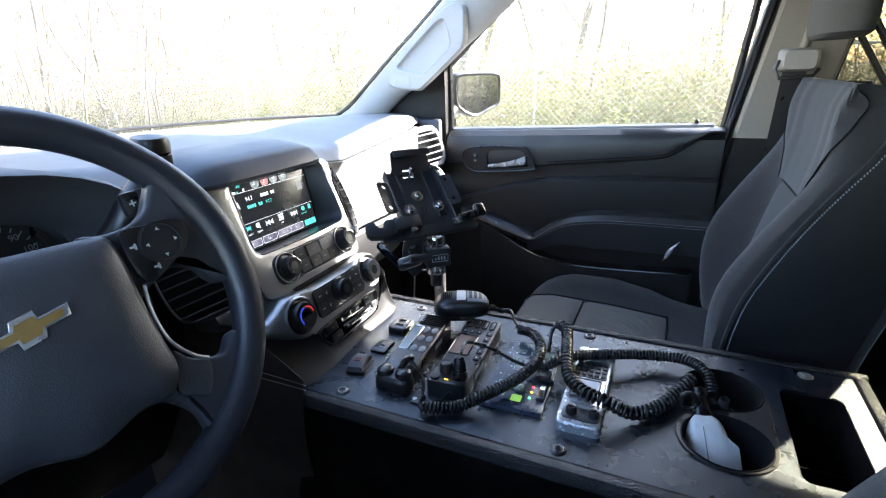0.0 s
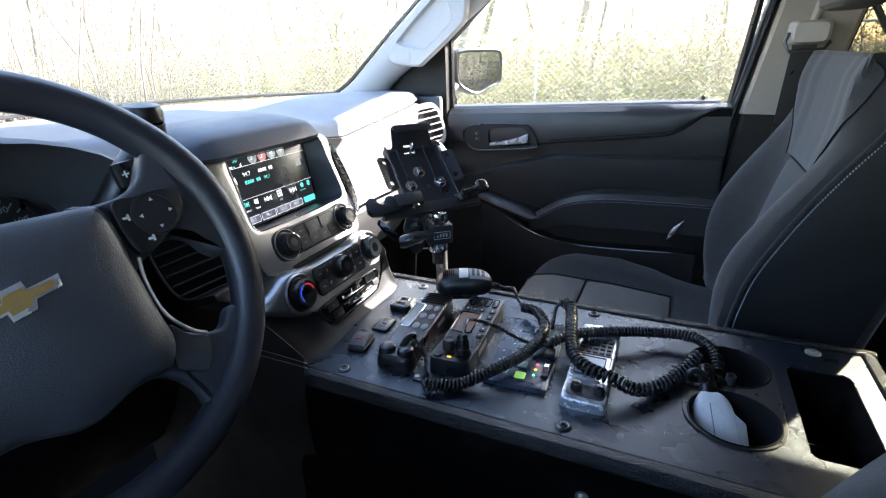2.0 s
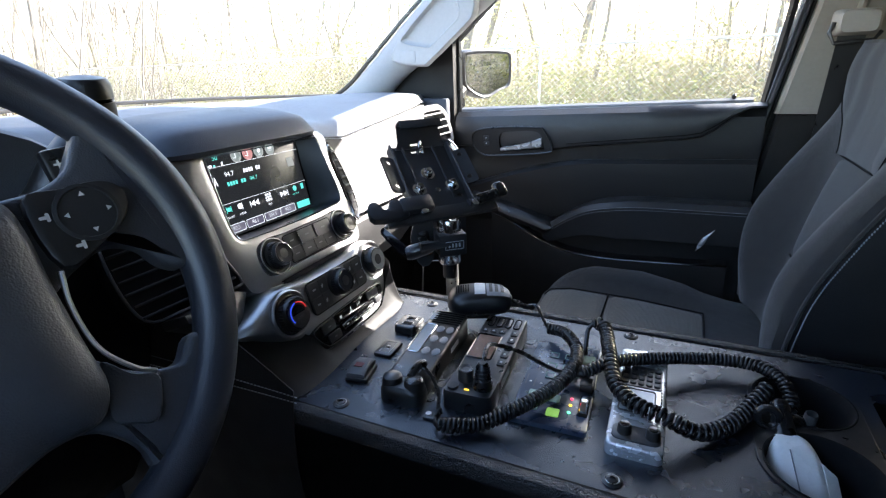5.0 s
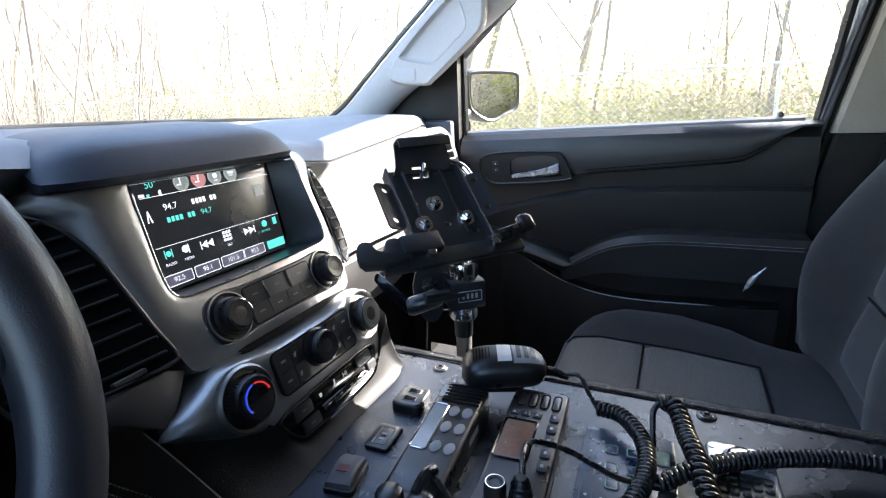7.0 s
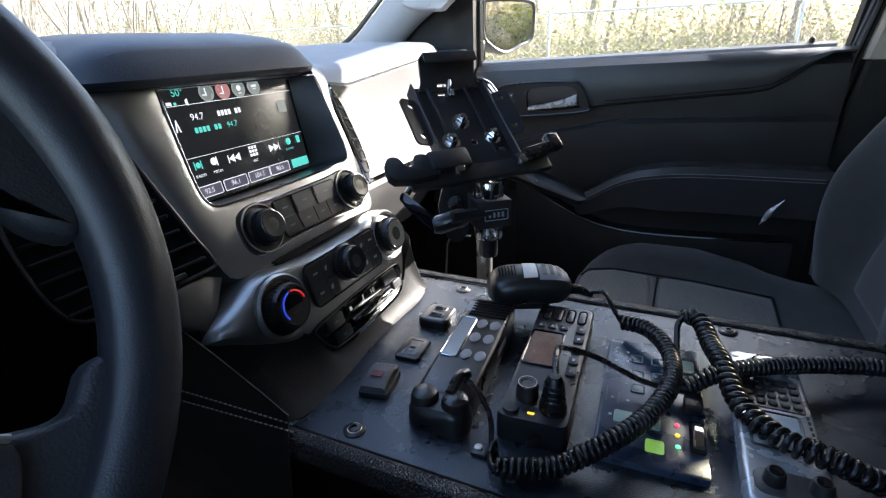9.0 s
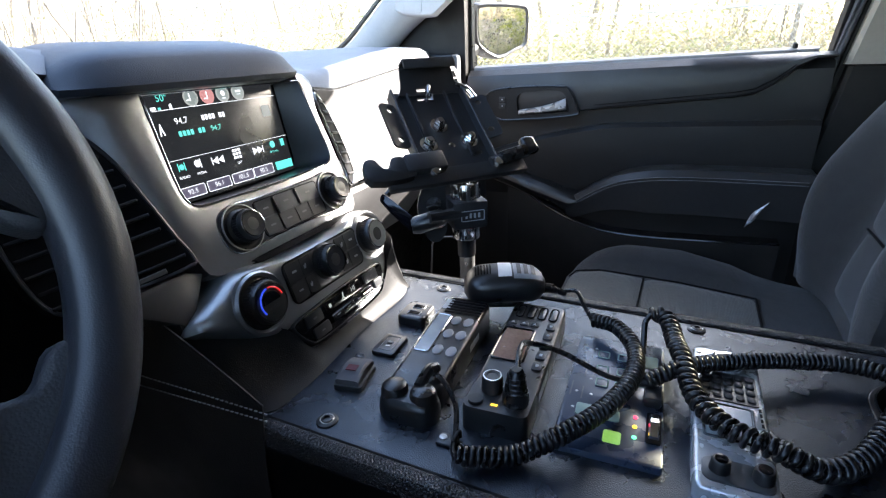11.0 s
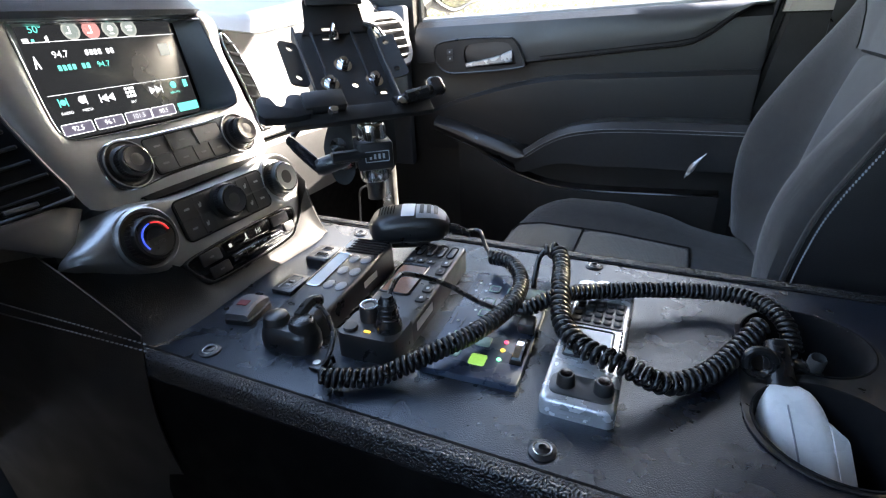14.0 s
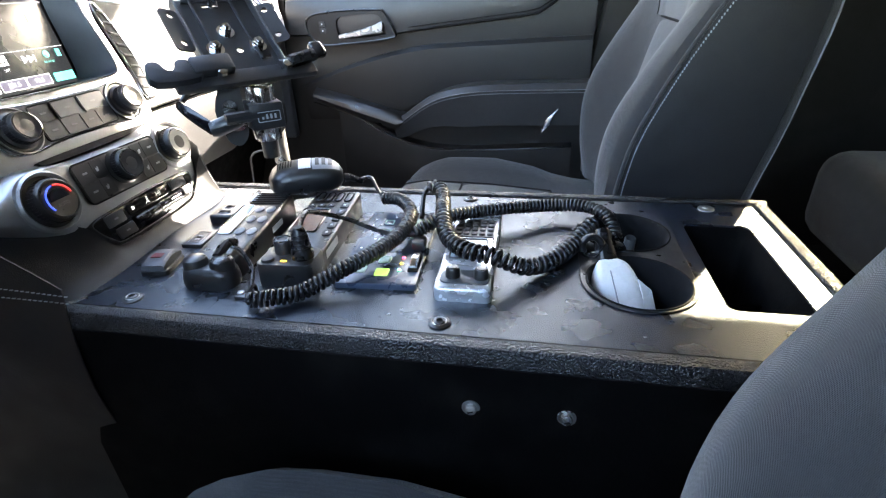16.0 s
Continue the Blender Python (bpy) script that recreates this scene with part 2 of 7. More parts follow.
BLUELINE = surface("blue dial print", (0.03, 0.06, 0.7), 0.4, emit=(0.05, 0.12, 1), emit_power=0.06)
MIRROR = surface("mirror glass", (0.30, 0.31, 0.32), 0.03, metal=1.0, vary=0.01, scale=30, rough_vary=0.02)
def leafy(name, colour):
    """Thin leaves: part of the light passes through them."""
    m = surface(name, colour, 0.7, vary=0.45, scale=5)
    n, link = m.node_tree.nodes, m.node_tree.links.new
    b = n["Principled BSDF"]
    back, mix = n.new("ShaderNodeBsdfTranslucent"), n.new("ShaderNodeMixShader")
    mix.inputs[0].default_value = 0.5
    link(b.inputs["Base Color"].links[0].from_socket, back.inputs["Color"])
    link(b.outputs[0], mix.inputs[1]), link(back.outputs[0], mix.inputs[2])
    link(mix.outputs[0], n["Material Output"].inputs["Surface"])
    return m


BEAD = glass("water beads", (0.80, 0.84, 0.84), 0.05)
PANE = glass("window glass", (0.93, 0.96, 0.95), 0.0, 0.0025)
SHADED = glass("clear door glass", (0.92, 0.94, 0.93))
PRIVACY = glass("privacy glass", (0.15, 0.147, 0.115))
ASPHALT = surface("pale worn asphalt", (0.16, 0.155, 0.15), 0.9, vary=0.25, scale=3, bump=0.8, bump_scale=60, wear=0.3)
SOIL = surface("leaf litter", (0.16, 0.12, 0.075), 0.95, vary=0.5, scale=4, bump=0.9, bump_scale=40)
STEM = surface("thin grey stems", (0.27, 0.24, 0.20), 0.9, vary=0.4, scale=6)
YELLOWLEAF = leafy("yellow leaves", (0.38, 0.42, 0.05))
SAPLING = surface("pale saplings", (0.33, 0.30, 0.23), 0.9, vary=0.3, scale=8)
BARK = surface("pale bark", (0.30, 0.27, 0.23), 0.9, vary=0.3, scale=20, bump=0.8, bump_scale=80)
TWIG = surface("dry twigs", (0.46, 0.41, 0.29), 0.9, vary=0.35, scale=8)
LEAF = leafy("spring leaves", (0.34, 0.35, 0.17))
DRYLEAF = leafy("dry leaves", (0.42, 0.37, 0.25))
ZINC = surface("galvanised wire", (0.66, 0.66, 0.64), 0.6, metal=0.1, vary=0.15, scale=10)


# ---- mesh helpers ----
def part(name, bm, material, parent=None, label="", smooth=True, **tags):
    """Links a bmesh as one mesh object under parent."""
    me = bpy.data.meshes.new(name)
    bmesh.ops.recalc_face_normals(bm, faces=bm.faces)
    bm.to_mesh(me)
    bm.free()
    me.materials.append(material)
    if smooth:
        me.shade_smooth()
        if smooth != "round":
            me.set_sharp_from_angle(angle=radians(35))
    ob = new(name, me)
    if parent:
        ob.parent = parent
    return tagged(ob, label, **tags)


def thing(name, label, category, group="", kind=""):
    return tagged(new(name), label, category, group, kind)


def axes(o, u, v):
    """A pose at o whose x runs along u and whose y lies near v."""
    u = Vector(u).normalized()
    w = u.cross(Vector(v)).normalized()
    v = w.cross(u)
    return Matrix(((u.x, v.x, w.x, o[0]), (u.y, v.y, w.y, o[1]), (u.z, v.z, w.z, o[2]), (0, 0, 0, 1)))


def box(size, at=(0, 0, 0), bevel=0.0, seg=2, m=None, bm=None):
    b = bmesh.new()
    bmesh.ops.create_cube(b, size=1, matrix=Matrix.Translation(at) @ Matrix.Diagonal((*size, 1)))
    if bevel:
        bmesh.ops.bevel(b, geom=b.edges[:], offset=bevel, segments=seg, affect="EDGES", profile=0.5)
    return into(b, m, bm)


def into(b, m=None, bm=None):
    """Moves b by m and, if bm is given, adds it to that bmesh."""
    if m is not None:
        bmesh.ops.transform(b, matrix=m, verts=b.verts)
    if bm is None:
        return b
    me = bpy.data.meshes.new("t")
    b.to_mesh(me)
    b.free()
    bm.from_mesh(me)
    bpy.data.meshes.remove(me)
    return bm


def rrect(w, h, r, n=4, at=(0, 0)):
    """A rounded rectangle's outline, anticlockwise."""
    r = min(r, w / 2 - 1e-5, h / 2 - 1e-5)
    out = []
    for k, (cx, cy) in enumerate(((w / 2 - r, h / 2 - r), (-w / 2 + r, h / 2 - r), (-w / 2 + r, -h / 2 + r), (w / 2 - r, -h / 2 + r))):
        for i in range(n + 1):
            a = math.pi / 2 * (k + i / n)
            out.append((at[0] + cx + r * math.cos(a), at[1] + cy + r * math.sin(a)))
    return out


def smooth_loop(pts, n=6, closed=True):
    """A Catmull-Rom curve through points of any dimension."""
    p = [np.array(q, float) for q in pts]
    if not closed:
        p = [2 * p[0] - p[1]] + p + [2 * p[-1] - p[-2]]
    out = []
    count = len(p) if closed else len(p) - 3
    for i in range(count):
        a, b, c, d = (p[(i + k) % len(p)] for k in range(4))
        for s in range(n):
            t = s / n
            out.append(tuple(0.5 * (2 * b + (c - a) * t + (2 * a - 5 * b + 4 * c - d) * t * t + (3 * b - a - 3 * c + d) * t ** 3)))
    if not closed:
        out.append(tuple(p[-2]))
    return out


def prism(outline, z0, z1, bevel=0.0, seg=2, m=None, bm=None, holes=()):
    """An extruded outline, its top edge rounded; holes go right through."""
    b = bmesh.new()
    if not holes:
        rings = [[(x, y, z0) for x, y in outline]]
        if bevel:
            c = np.mean(np.array(outline), 0)
            o = np.array(outline)
            nxt, prv = np.roll(o, -1, 0), np.roll(o, 1, 0)
            tan = nxt - prv
            nor = np.stack([tan[:, 1], -tan[:, 0]], 1)
            nor /= np.linalg.norm(nor, axis=1)[:, None] + 1e-9
            if ((o - c) * nor).sum() < 0:
                nor = -nor
            for k in range(seg + 1):
                a = math.pi / 2 * k / seg
                q = o - nor * bevel * (1 - math.cos(a))
                rings.append([(x, y, z1 - bevel + bevel * math.sin(a)) for x, y in q])
        else:
            rings.append([(x, y, z1) for x, y in outline])
        return into(loft(rings), m, bm)
    edges = []
    for ring in (outline, *holes):
        vs = [b.verts.new((x, y, z1)) for x, y in ring]
        edges += [b.edges.new((vs[i], vs[(i + 1) % len(vs)])) for i in range(len(vs))]
    bmesh.ops.triangle_fill(b, use_beauty=True, use_dissolve=False, edges=edges)
    got = bmesh.ops.extrude_face_region(b, geom=b.faces[:])
    bmesh.ops.translate(b, verts=[g for g in got["geom"] if isinstance(g, bmesh.types.BMVert)], vec=(0, 0, z0 - z1))
    return into(b, m, bm)


def loft(rings, closed=True, caps=True, m=None, bm=None):
    b = bmesh.new()
    grid = [[b.verts.new(p) for p in ring] for ring in rings]
    n = len(rings[0])
    for r0, r1 in zip(grid, grid[1:]):
        for i in range(n if closed else n - 1):
            j = (i + 1) % n
            b.faces.new((r0[i], r0[j], r1[j], r1[i]))
    if caps and closed:
        b.faces.new(grid[0][::-1]), b.faces.new(grid[-1])
    return into(b, m, bm)


def lathe(profile, n=24, m=None, bm=None, caps=True):
    """Turns (radius, height) pairs round the z axis."""
    rings = [[(r * math.cos(2 * math.pi * i / n), r * math.sin(2 * math.pi * i / n), z) for i in range(n)] for r, z in profile]
    return loft(rings, caps=caps, m=m, bm=bm)


def tube(points, radius, n=8, caps=True, m=None, bm=None, closed=False):
    """A round tube along points; radius may vary along it."""
    p = np.array(points, float)
    count = len(p)
    rad = radius if hasattr(radius, "__len__") else [radius] * count
    if closed:
        tan = np.roll(p, -1, 0) - np.roll(p, 1, 0)
    else:
        tan = np.gradient(p, axis=0)
    tan /= np.linalg.norm(tan, axis=1)[:, None] + 1e-12
    ref = np.array((0, 0, 1.0)) if abs(tan[0][2]) < 0.9 else np.array((1.0, 0, 0))
    rings = []
    for i in range(count):
        a = ref - tan[i] * (ref @ tan[i])
        a /= np.linalg.norm(a)
        ref = a
        c = np.cross(tan[i], a)
        rings.append([tuple(p[i] + rad[i] * (math.cos(2 * math.pi * k / n) * a + math.sin(2 * math.pi * k / n) * c)) for k in range(n)])
    if closed:
        rings.append(rings[0])
        b = loft(rings, caps=False)
        bmesh.ops.remove_doubles(b, verts=b.verts, dist=1e-6)
        return into(b, m, bm)
    return loft(rings, caps=caps, m=m, bm=bm)


def sheet(fn, nu, nv, thick=0.0, bm=None):
    """A grid surface fn(u, v) with u and v from 0 to 1, given thickness inwards."""
    b = bmesh.new()
    g = [[b.verts.new(fn(i / nu, j / nv)) for j in range(nv + 1)] for i in range(nu + 1)]
    for i in range(nu):
        for j in range(nv):
            b.faces.new((g[i][j], g[i + 1][j], g[i + 1][j + 1], g[i][j + 1]))
    if thick:
        bmesh.ops.recalc_face_normals(b, faces=b.faces)
        bmesh.ops.solidify(b, geom=b.faces[:], thickness=thick)
    return into(b, None, bm)


def words(text, size, m, bm, align="CENTER"):
    """Flat lettering in the built-in font, added to bm."""
    cu = bpy.data.curves.new("t", "FONT")
    cu.body, cu.size, cu.align_x, cu.align_y = text, size, align, "CENTER"
    ob = bpy.data.objects.new("t", cu)
    scene.collection.objects.link(ob)
    me = bpy.data.meshes.new_from_object(ob.evaluated_get(bpy.context.evaluated_depsgraph_get()))
    b = bmesh.new()
    b.from_mesh(me)
    bpy.data.objects.remove(ob), bpy.data.curves.remove(cu), bpy.data.meshes.remove(me)
    return into(b, m, bm)


def T(x=0, y=0, z=0):
    return Matrix.Translation((x, y, z))


def flat(outline, z, m=None, bm=None):
    """A thin plate with that outline, 0.3 mm thick."""
    return prism(outline, z, z + 0.0003, m=m, bm=bm)


def oval(w, h, n=16, at=(0, 0)):
    return [(at[0] + w / 2 * math.cos(2 * math.pi * i / n), at[1] + h / 2 * math.sin(2 * math.pi * i / n)) for i in range(n)]


# ---- vehicle shell (the setting) ----
def structure(name, bm, material, label, category, smooth=True):
    return part(name, bm, material, None, label, smooth, category=category, kind="structure")


b = box((2.9, 2.3, 0.04), (0.75, 0.15, 0.56))
box((1.0, 0.34, 0.10), (0.25, 0.15, 0.62), 0.03, 3, bm=b)
structure("floor", b, CARPET, "black carpeted vehicle floor with a low tunnel", "floor")
b = sheet(lambda u, v: (-0.12 + 2.35 * u, -0.83 + 1.96 * v, 1.80 + 0.06 * math.sin(math.pi * v) + 0.03 * math.sin(math.pi * u)), 12, 10, 0.03)
structure("ceiling", b, HEADLINER, "pale grey fabric headliner over the cabin", "ceiling")
# bulkhead ahead of the dashboard
structure("wall_front", box((0.04, 1.9, 0.62), (-0.86, 0.15, 0.86)), DEEP, "dark bulkhead ahead of the dashboard", "wall")
structure("wall_rear", box((0.05, 1.96, 1.34), (2.22, 0.15, 1.22)), DOORDARK, "dark trimmed tailgate closing the cabin", "wall")

# windscreen: curved, leaning back between the pillars
def screen_point(u, v):
    y = -0.80 + 1.90 * v
    bow = 1 - ((y - 0.15) / 0.95) ** 2
    return (-0.60 - 0.22 * bow + u * (0.60 + 0.12 * bow), y + (0.15 - y) * 0.10 * u, 1.315 + 0.03 * bow + u * 0.50)


glass_front = structure("windshield", sheet(screen_point, 8, 16), PANE, "clear curved windshield glass", "windshield")
glass_front.visible_shadow = False
b = bmesh.new()
tube([screen_point(0.0, k / 24) for k in range(25)], 0.004, 6, bm=b)
structure("windshield_seal", b, BLACK, "black rubber seal along the windshield base", "seal")


SCREEN_EDGE = [(-0.74, 1.290), (-0.700, 1.304), (-0.652, 1.325), (-0.600, 1.357), (-0.540, 1.408), (-0.423, 1.509), (-0.336, 1.580), (-0.26, 1.646), (-0.13, 1.765)]
DOOR_EDGE = [(-0.56, 1.268), (-0.53, 1.292), (-0.495, 1.322), (-0.465, 1.350), (-0.420, 1.385), (-0.290, 1.469), (-0.187, 1.536), (-0.060, 1.632), (0.10, 1.765)]


def pillar(side):
    """A leaning front pillar with a flared foot; side 1 is the passenger's."""
    f = lambda y: y if side > 0 else 0.30 - y
    rings = []
    for (xa, za), (xb, zb) in zip(smooth_loop(SCREEN_EDGE, 3, False), smooth_loop(DOOR_EDGE, 3, False)):
        rings.append([(xa + (xb - xa) * t, f(y), za + (zb - za) * t) for t, y in
                      ((0.0, 0.968), (0.08, 0.957), (0.3, 0.953), (0.6, 0.960), (0.85, 0.976), (0.97, 0.998), (1.0, 1.020), (0.9, 1.045), (0.4, 1.045), (0.0, 1.030))])
    return loft(rings)


for side, name in ((1, "pillar_front_right"), (-1, "pillar_front_left")):
    structure(name, pillar(side), PILLAR, "pale grey moulded front roof pillar", "pillar")
b = bmesh.new()
tube([(x - 0.004, 0.962, z + 0.004) for x, z in smooth_loop(SCREEN_EDGE, 3, False)], 0.0065, 6, bm=b)
structure("pillar_seal", b, BLACK, "black seal between windshield and front pillar", "seal")


# body side: front door opening, middle pillar, rear door opening
def side_wall(side):
    f = lambda y: y if side > 0 else 0.30 - y
    out = []
    y0, y1 = f(1.075), f(1.13)
    def slab(pts):
        b = bmesh.new()
        lo = [b.verts.new((x, y0 + (0.15 - y0) * 0.14 * max(0, z - 1.28) / 0.42, z)) for x, z in pts]
        hi = [b.verts.new((x, y1 + (0.15 - y1) * 0.14 * max(0, z - 1.28) / 0.42, z)) for x, z in pts]
        b.faces.new(lo), b.faces.new(hi[::-1])
        for i in range(len(pts)):
            j = (i + 1) % len(pts)
            b.faces.new((lo[i], lo[j], hi[j], hi[i]))
        return b
    return slab


s = side_wall(1)
structure("wall_right_rear", s([(0.80, 0.58), (2.24, 0.58), (2.24, 1.24), (0.80, 1.24)]), DOORDARK, "dark rear door panel on the passenger side", "wall")
structure("wall_right_rail", s([(-0.15, 1.765), (2.24, 1.765), (2.24, 1.86), (-0.12, 1.86)]), HEADLINER, "pale roof rail above the side windows", "wall")
# unseen strip, added to keep rear-window sun off the near console plate
structure("sunblock_right_rear", s([(0.62, 1.695), (2.24, 1.695), (2.24, 1.766), (0.62, 1.766)]), HEADLINER, "added pale strip cutting the sun above the rear side window", "wall")
# oversized filler out of view, shaped to cut the sun spot on the shroud
structure("sunblock_right_front", s([(0.33, 1.766), (0.62, 1.766), (0.62, 1.60), (0.592, 1.60), (0.53, 1.607), (0.495, 1.635), (0.46, 1.685), (0.41, 1.735)]), BLACK, "added black filler in the window corner, trimming the sun", "wall")
structure("wall_right_back", s([(1.70, 1.24), (2.24, 1.24), (2.24, 1.77), (1.60, 1.77)]), PILLAR, "pale rear side pillar", "wall")
s = side_wall(-1)
structure("wall_left_rear", s([(0.74, 0.58), (2.24, 0.58), (2.24, 1.24), (0.74, 1.24)]), DOORDARK, "dark rear door panel on the driver side", "wall")
structure("wall_left_rail", s([(-0.15, 1.765), (2.24, 1.765), (2.24, 1.86), (-0.12, 1.86)]), HEADLINER, "pale roof rail above the open door", "wall")
structure("wall_left_pillar", s([(0.66, 0.58), (0.76, 0.58), (0.78, 1.77), (0.68, 1.77)]), PILLAR, "pale middle pillar on the driver side", "wall")
structure("wall_left_back", s([(1.70, 1.24), (2.24, 1.24), (2.24, 1.77), (1.60, 1.77)]), PILLAR, "pale rear side pillar", "wall")
structure("wall_left_door", box((0.93, 0.06, 0.70), (0.20, -0.79, 0.93), 0.01, 2), DOORDARK, "black lower door panel on the driver side", "wall")
for nm_, f_ in (("right", 1), ("left", -1)):
    yy = lambda z: (1.105 if f_ > 0 else -0.805) + (0.15 - 1.105 if f_ > 0 else 0.15 + 0.805) * 0.14 * (z - 1.28) / 0.42
    gp = structure("window_rear_" + nm_, sheet(lambda u, v: (0.72 + 0.98 * u, yy(1.235 + 0.54 * v), 1.235 + 0.54 * v), 1, 2), PRIVACY, "dark tinted rear door window", "window", smooth=False)
structure("window_front_left", sheet(lambda u, v: (-0.34 + 0.80 * u, -0.800 + 0.05 * v, 1.27 + 0.50 * v), 1, 2), SHADED, "clear driver door window", "window", smooth=False)
# unseen panel, added to keep daylight out on the driver's side
structure("lightblock_left", box((0.22, 0.05, 0.54), (0.57, -0.80, 1.52)), DOORDARK, "added dark panel holding back light behind the driver", "wall")
structure("wall_left_kick", box((0.45, 0.05, 0.70), (-0.62, -0.80, 0.93)), DOORDARK, "dark kick panel ahead of the driver", "wall")
structure("wall_right_kick", box((0.42, 0.05, 0.70), (-0.62, 1.07, 0.93)), DOORDARK, "dark kick panel ahead of the passenger", "wall")

# middle pillar, passenger side, with lower dark trim, upper pale trim
pil = thing("middle_pillar", "pale moulded middle pillar with dark lower trim and belt guide slot", "pillar", kind="structure")
lean = lambda z: 0.06 * max(0, z - 1.27) / 0.4
def pillar_slab(x0, x1, z0, z1, y, depth, bev=0.008):
    b = bmesh.new()
    rings = []
    for k in range(7):
        z = z0 + (z1 - z0) * k / 6
        sh = 0.055 * (z - 1.27) / 0.33
        yy = y - lean(z)
        rings.append([(x0 + sh, yy + depth, z), (x0 + sh, yy + bev, z), (x0 + sh + bev, yy, z), (x1 + sh - bev, yy, z), (x1 + sh, yy + bev, z), (x1 + sh, yy + depth, z)])
    return loft(rings)


part("upper_trim", pillar_slab(0.552, 0.722, 1.265, 1.80, 1.035, 0.06), TAN, pil)
part("lower_trim", pillar_slab(0.560, 0.80, 0.60, 1.262, 1.040, 0.06), DOORDARK, pil, "dark lower pillar trim")
part("core", pillar_slab(0.529, 0.735, 0.60, 1.80, 1.078, 0.05), DOORDARK, pil, "dark body flange")
part("door_frame", pillar_slab(0.527, 0.5305, 1.27, 1.78, 1.050, 0.04, 0.001), HOODGREY, pil, "charcoal door window frame")
part("rib", pillar_slab(0.622, 0.640, 1.36, 1.80, 1.022, 0.02, 0.006), TAN, pil)
part("door_seal", pillar_slab(0.531, 0.542, 0.62, 1.77, 1.052, 0.03, 0.004), HOODGREY, pil, "black rubber door seal")
part("door_seal", pillar_slab(0.545, 0.552, 0.62, 1.77, 1.060, 0.03, 0.006), DOORDARK, pil, "black rubber door seal")

# seat belt and its guide
belt = thing("seat_belt", "black seat belt hanging from a pale guide on the pillar", "seat belt")
g = axes((0.655, 0.945, 1.456), (1, -0.06, 0), (0, 0, 1))
b = bmesh.new()
rings = []
for k in range(7):
    t = k / 6
    w, h = 0.084 - 0.022 * t ** 2, 0.052 - 0.012 * t ** 2
    rings.append([(x, y, -0.035 + 0.05 * t) for x, y in rrect(w, h, 0.010, 3)])
part("guide_cover", loft(rings, m=g), BEIGE, belt)
part("guide_loop", tube([(-0.040, 0.0, -0.005), (-0.046, -0.02, 0.0), (-0.036, -0.040, 0.004), (0.030, -0.036, 0.004), (0.040, -0.02, 0.0)], 0.0042, 8, m=g), BLACK, belt, "black belt loop")
part("stem", box((0.05, 0.035, 0.09), (0, 0.0, -0.075), 0.01, 2, m=g), BEIGE, belt)
strap = [(0.650 - 0.02 * t, 0.955 + 0.03 * t, 1.43 - 0.62 * t) for t in (0, 0.25, 0.5, 0.75, 1)]
part("strap", loft([[(x - 0.024, y, z), (x + 0.024, y, z), (x + 0.024, y + 0.002, z), (x - 0.024, y + 0.002, z)] for x, y, z in strap]), BLACK, belt, "black woven strap", smooth=False)

# grab handle cover on the passenger's front pillar
grip = thing("grab_handle", "pale grey recessed grab handle on the front pillar", "grab handle")
shell = smooth_loop([(-0.443, 1.417), (-0.348, 1.4), (-0.313, 1.415), (-0.21, 1.496), (-0.179, 1.529), (-0.174, 1.586), (-0.177, 1.634), (-0.216, 1.641), (-0.262, 1.614), (-0.371, 1.519), (-0.414, 1.479)], 4)
cup = smooth_loop([(-0.403, 1.467), (-0.383, 1.496), (-0.323, 1.549), (-0.27, 1.591), (-0.244, 1.602), (-0.234, 1.583), (-0.221, 1.528), (-0.259, 1.492), (-0.304, 1.456), (-0.328, 1.45)], 4)
g = Matrix(((1, 0, 0, 0), (0, 0, -1, 0.951), (0, 1, 0, 0), (0, 0, 0, 1)))
def shrunk(ring, d):
    cx, cz = np.mean([p[0] for p in ring]), np.mean([p[1] for p in ring])
    return [(cx + (x - cx) * (1 - d), cz + (z - cz) * (1 - d)) for x, z in ring]


b = loft([[(x, z, 0.026 * math.sin(math.pi / 2 * k / 5) - 0.012) for x, z in shrunk(shell, 0.06 * (1 - math.cos(math.pi / 2 * k / 5)))] for k in range(6)], caps=False, m=g)
b = into(prism(shrunk(shell, 0.06), 0.000, 0.014, holes=[cup]), g, b)
part("surround", b, PILLAR, grip)
b = loft([[(x, z, 0.014 - 0.0135 * math.sin(math.pi / 2 * k / 5)) for x, z in shrunk(cup, 0.16 * k / 5)] for k in range(6)], caps=False, m=g)
b = into(flat(shrunk(cup, 0.16), 0.0005), g, b)
part("recess", b, PILLAR, grip, "shallow moulded recess")
part("rim", tube([(x, z, 0.0140) for x, z in cup], 0.0014, 6, m=g, closed=True), PILLAR, grip)
part("cap", prism(rrect(0.050, 0.034, 0.008, 3, (-0.385, 1.428)), 0.013, 0.0152, 0.0008, m=g), PILLAR, grip)


# ---- passenger door ----
door = thing("passenger_door", "black padded front door with chrome lever, armrest and map pocket", "door", kind="structure")
Y = 1.02
# main panel, with the belt line rising to the rear
top = lambda x: 1.262 + 0.024 * (x + 0.27) / 0.78
def panel_point(u, v):
    x = -0.46 + 0.995 * u
    z = 0.62 + (top(x) - 0.62) * v
    bulge = 0.012 * math.sin(math.pi * min(1, max(0, (z - 1.13) / 0.16)))
    return (x, Y + 0.018 - bulge * 0.6 + (0.02 if v > 0.995 else 0), z)


part("panel", sheet(panel_point, 24, 24, 0.03), DOORMID, door)
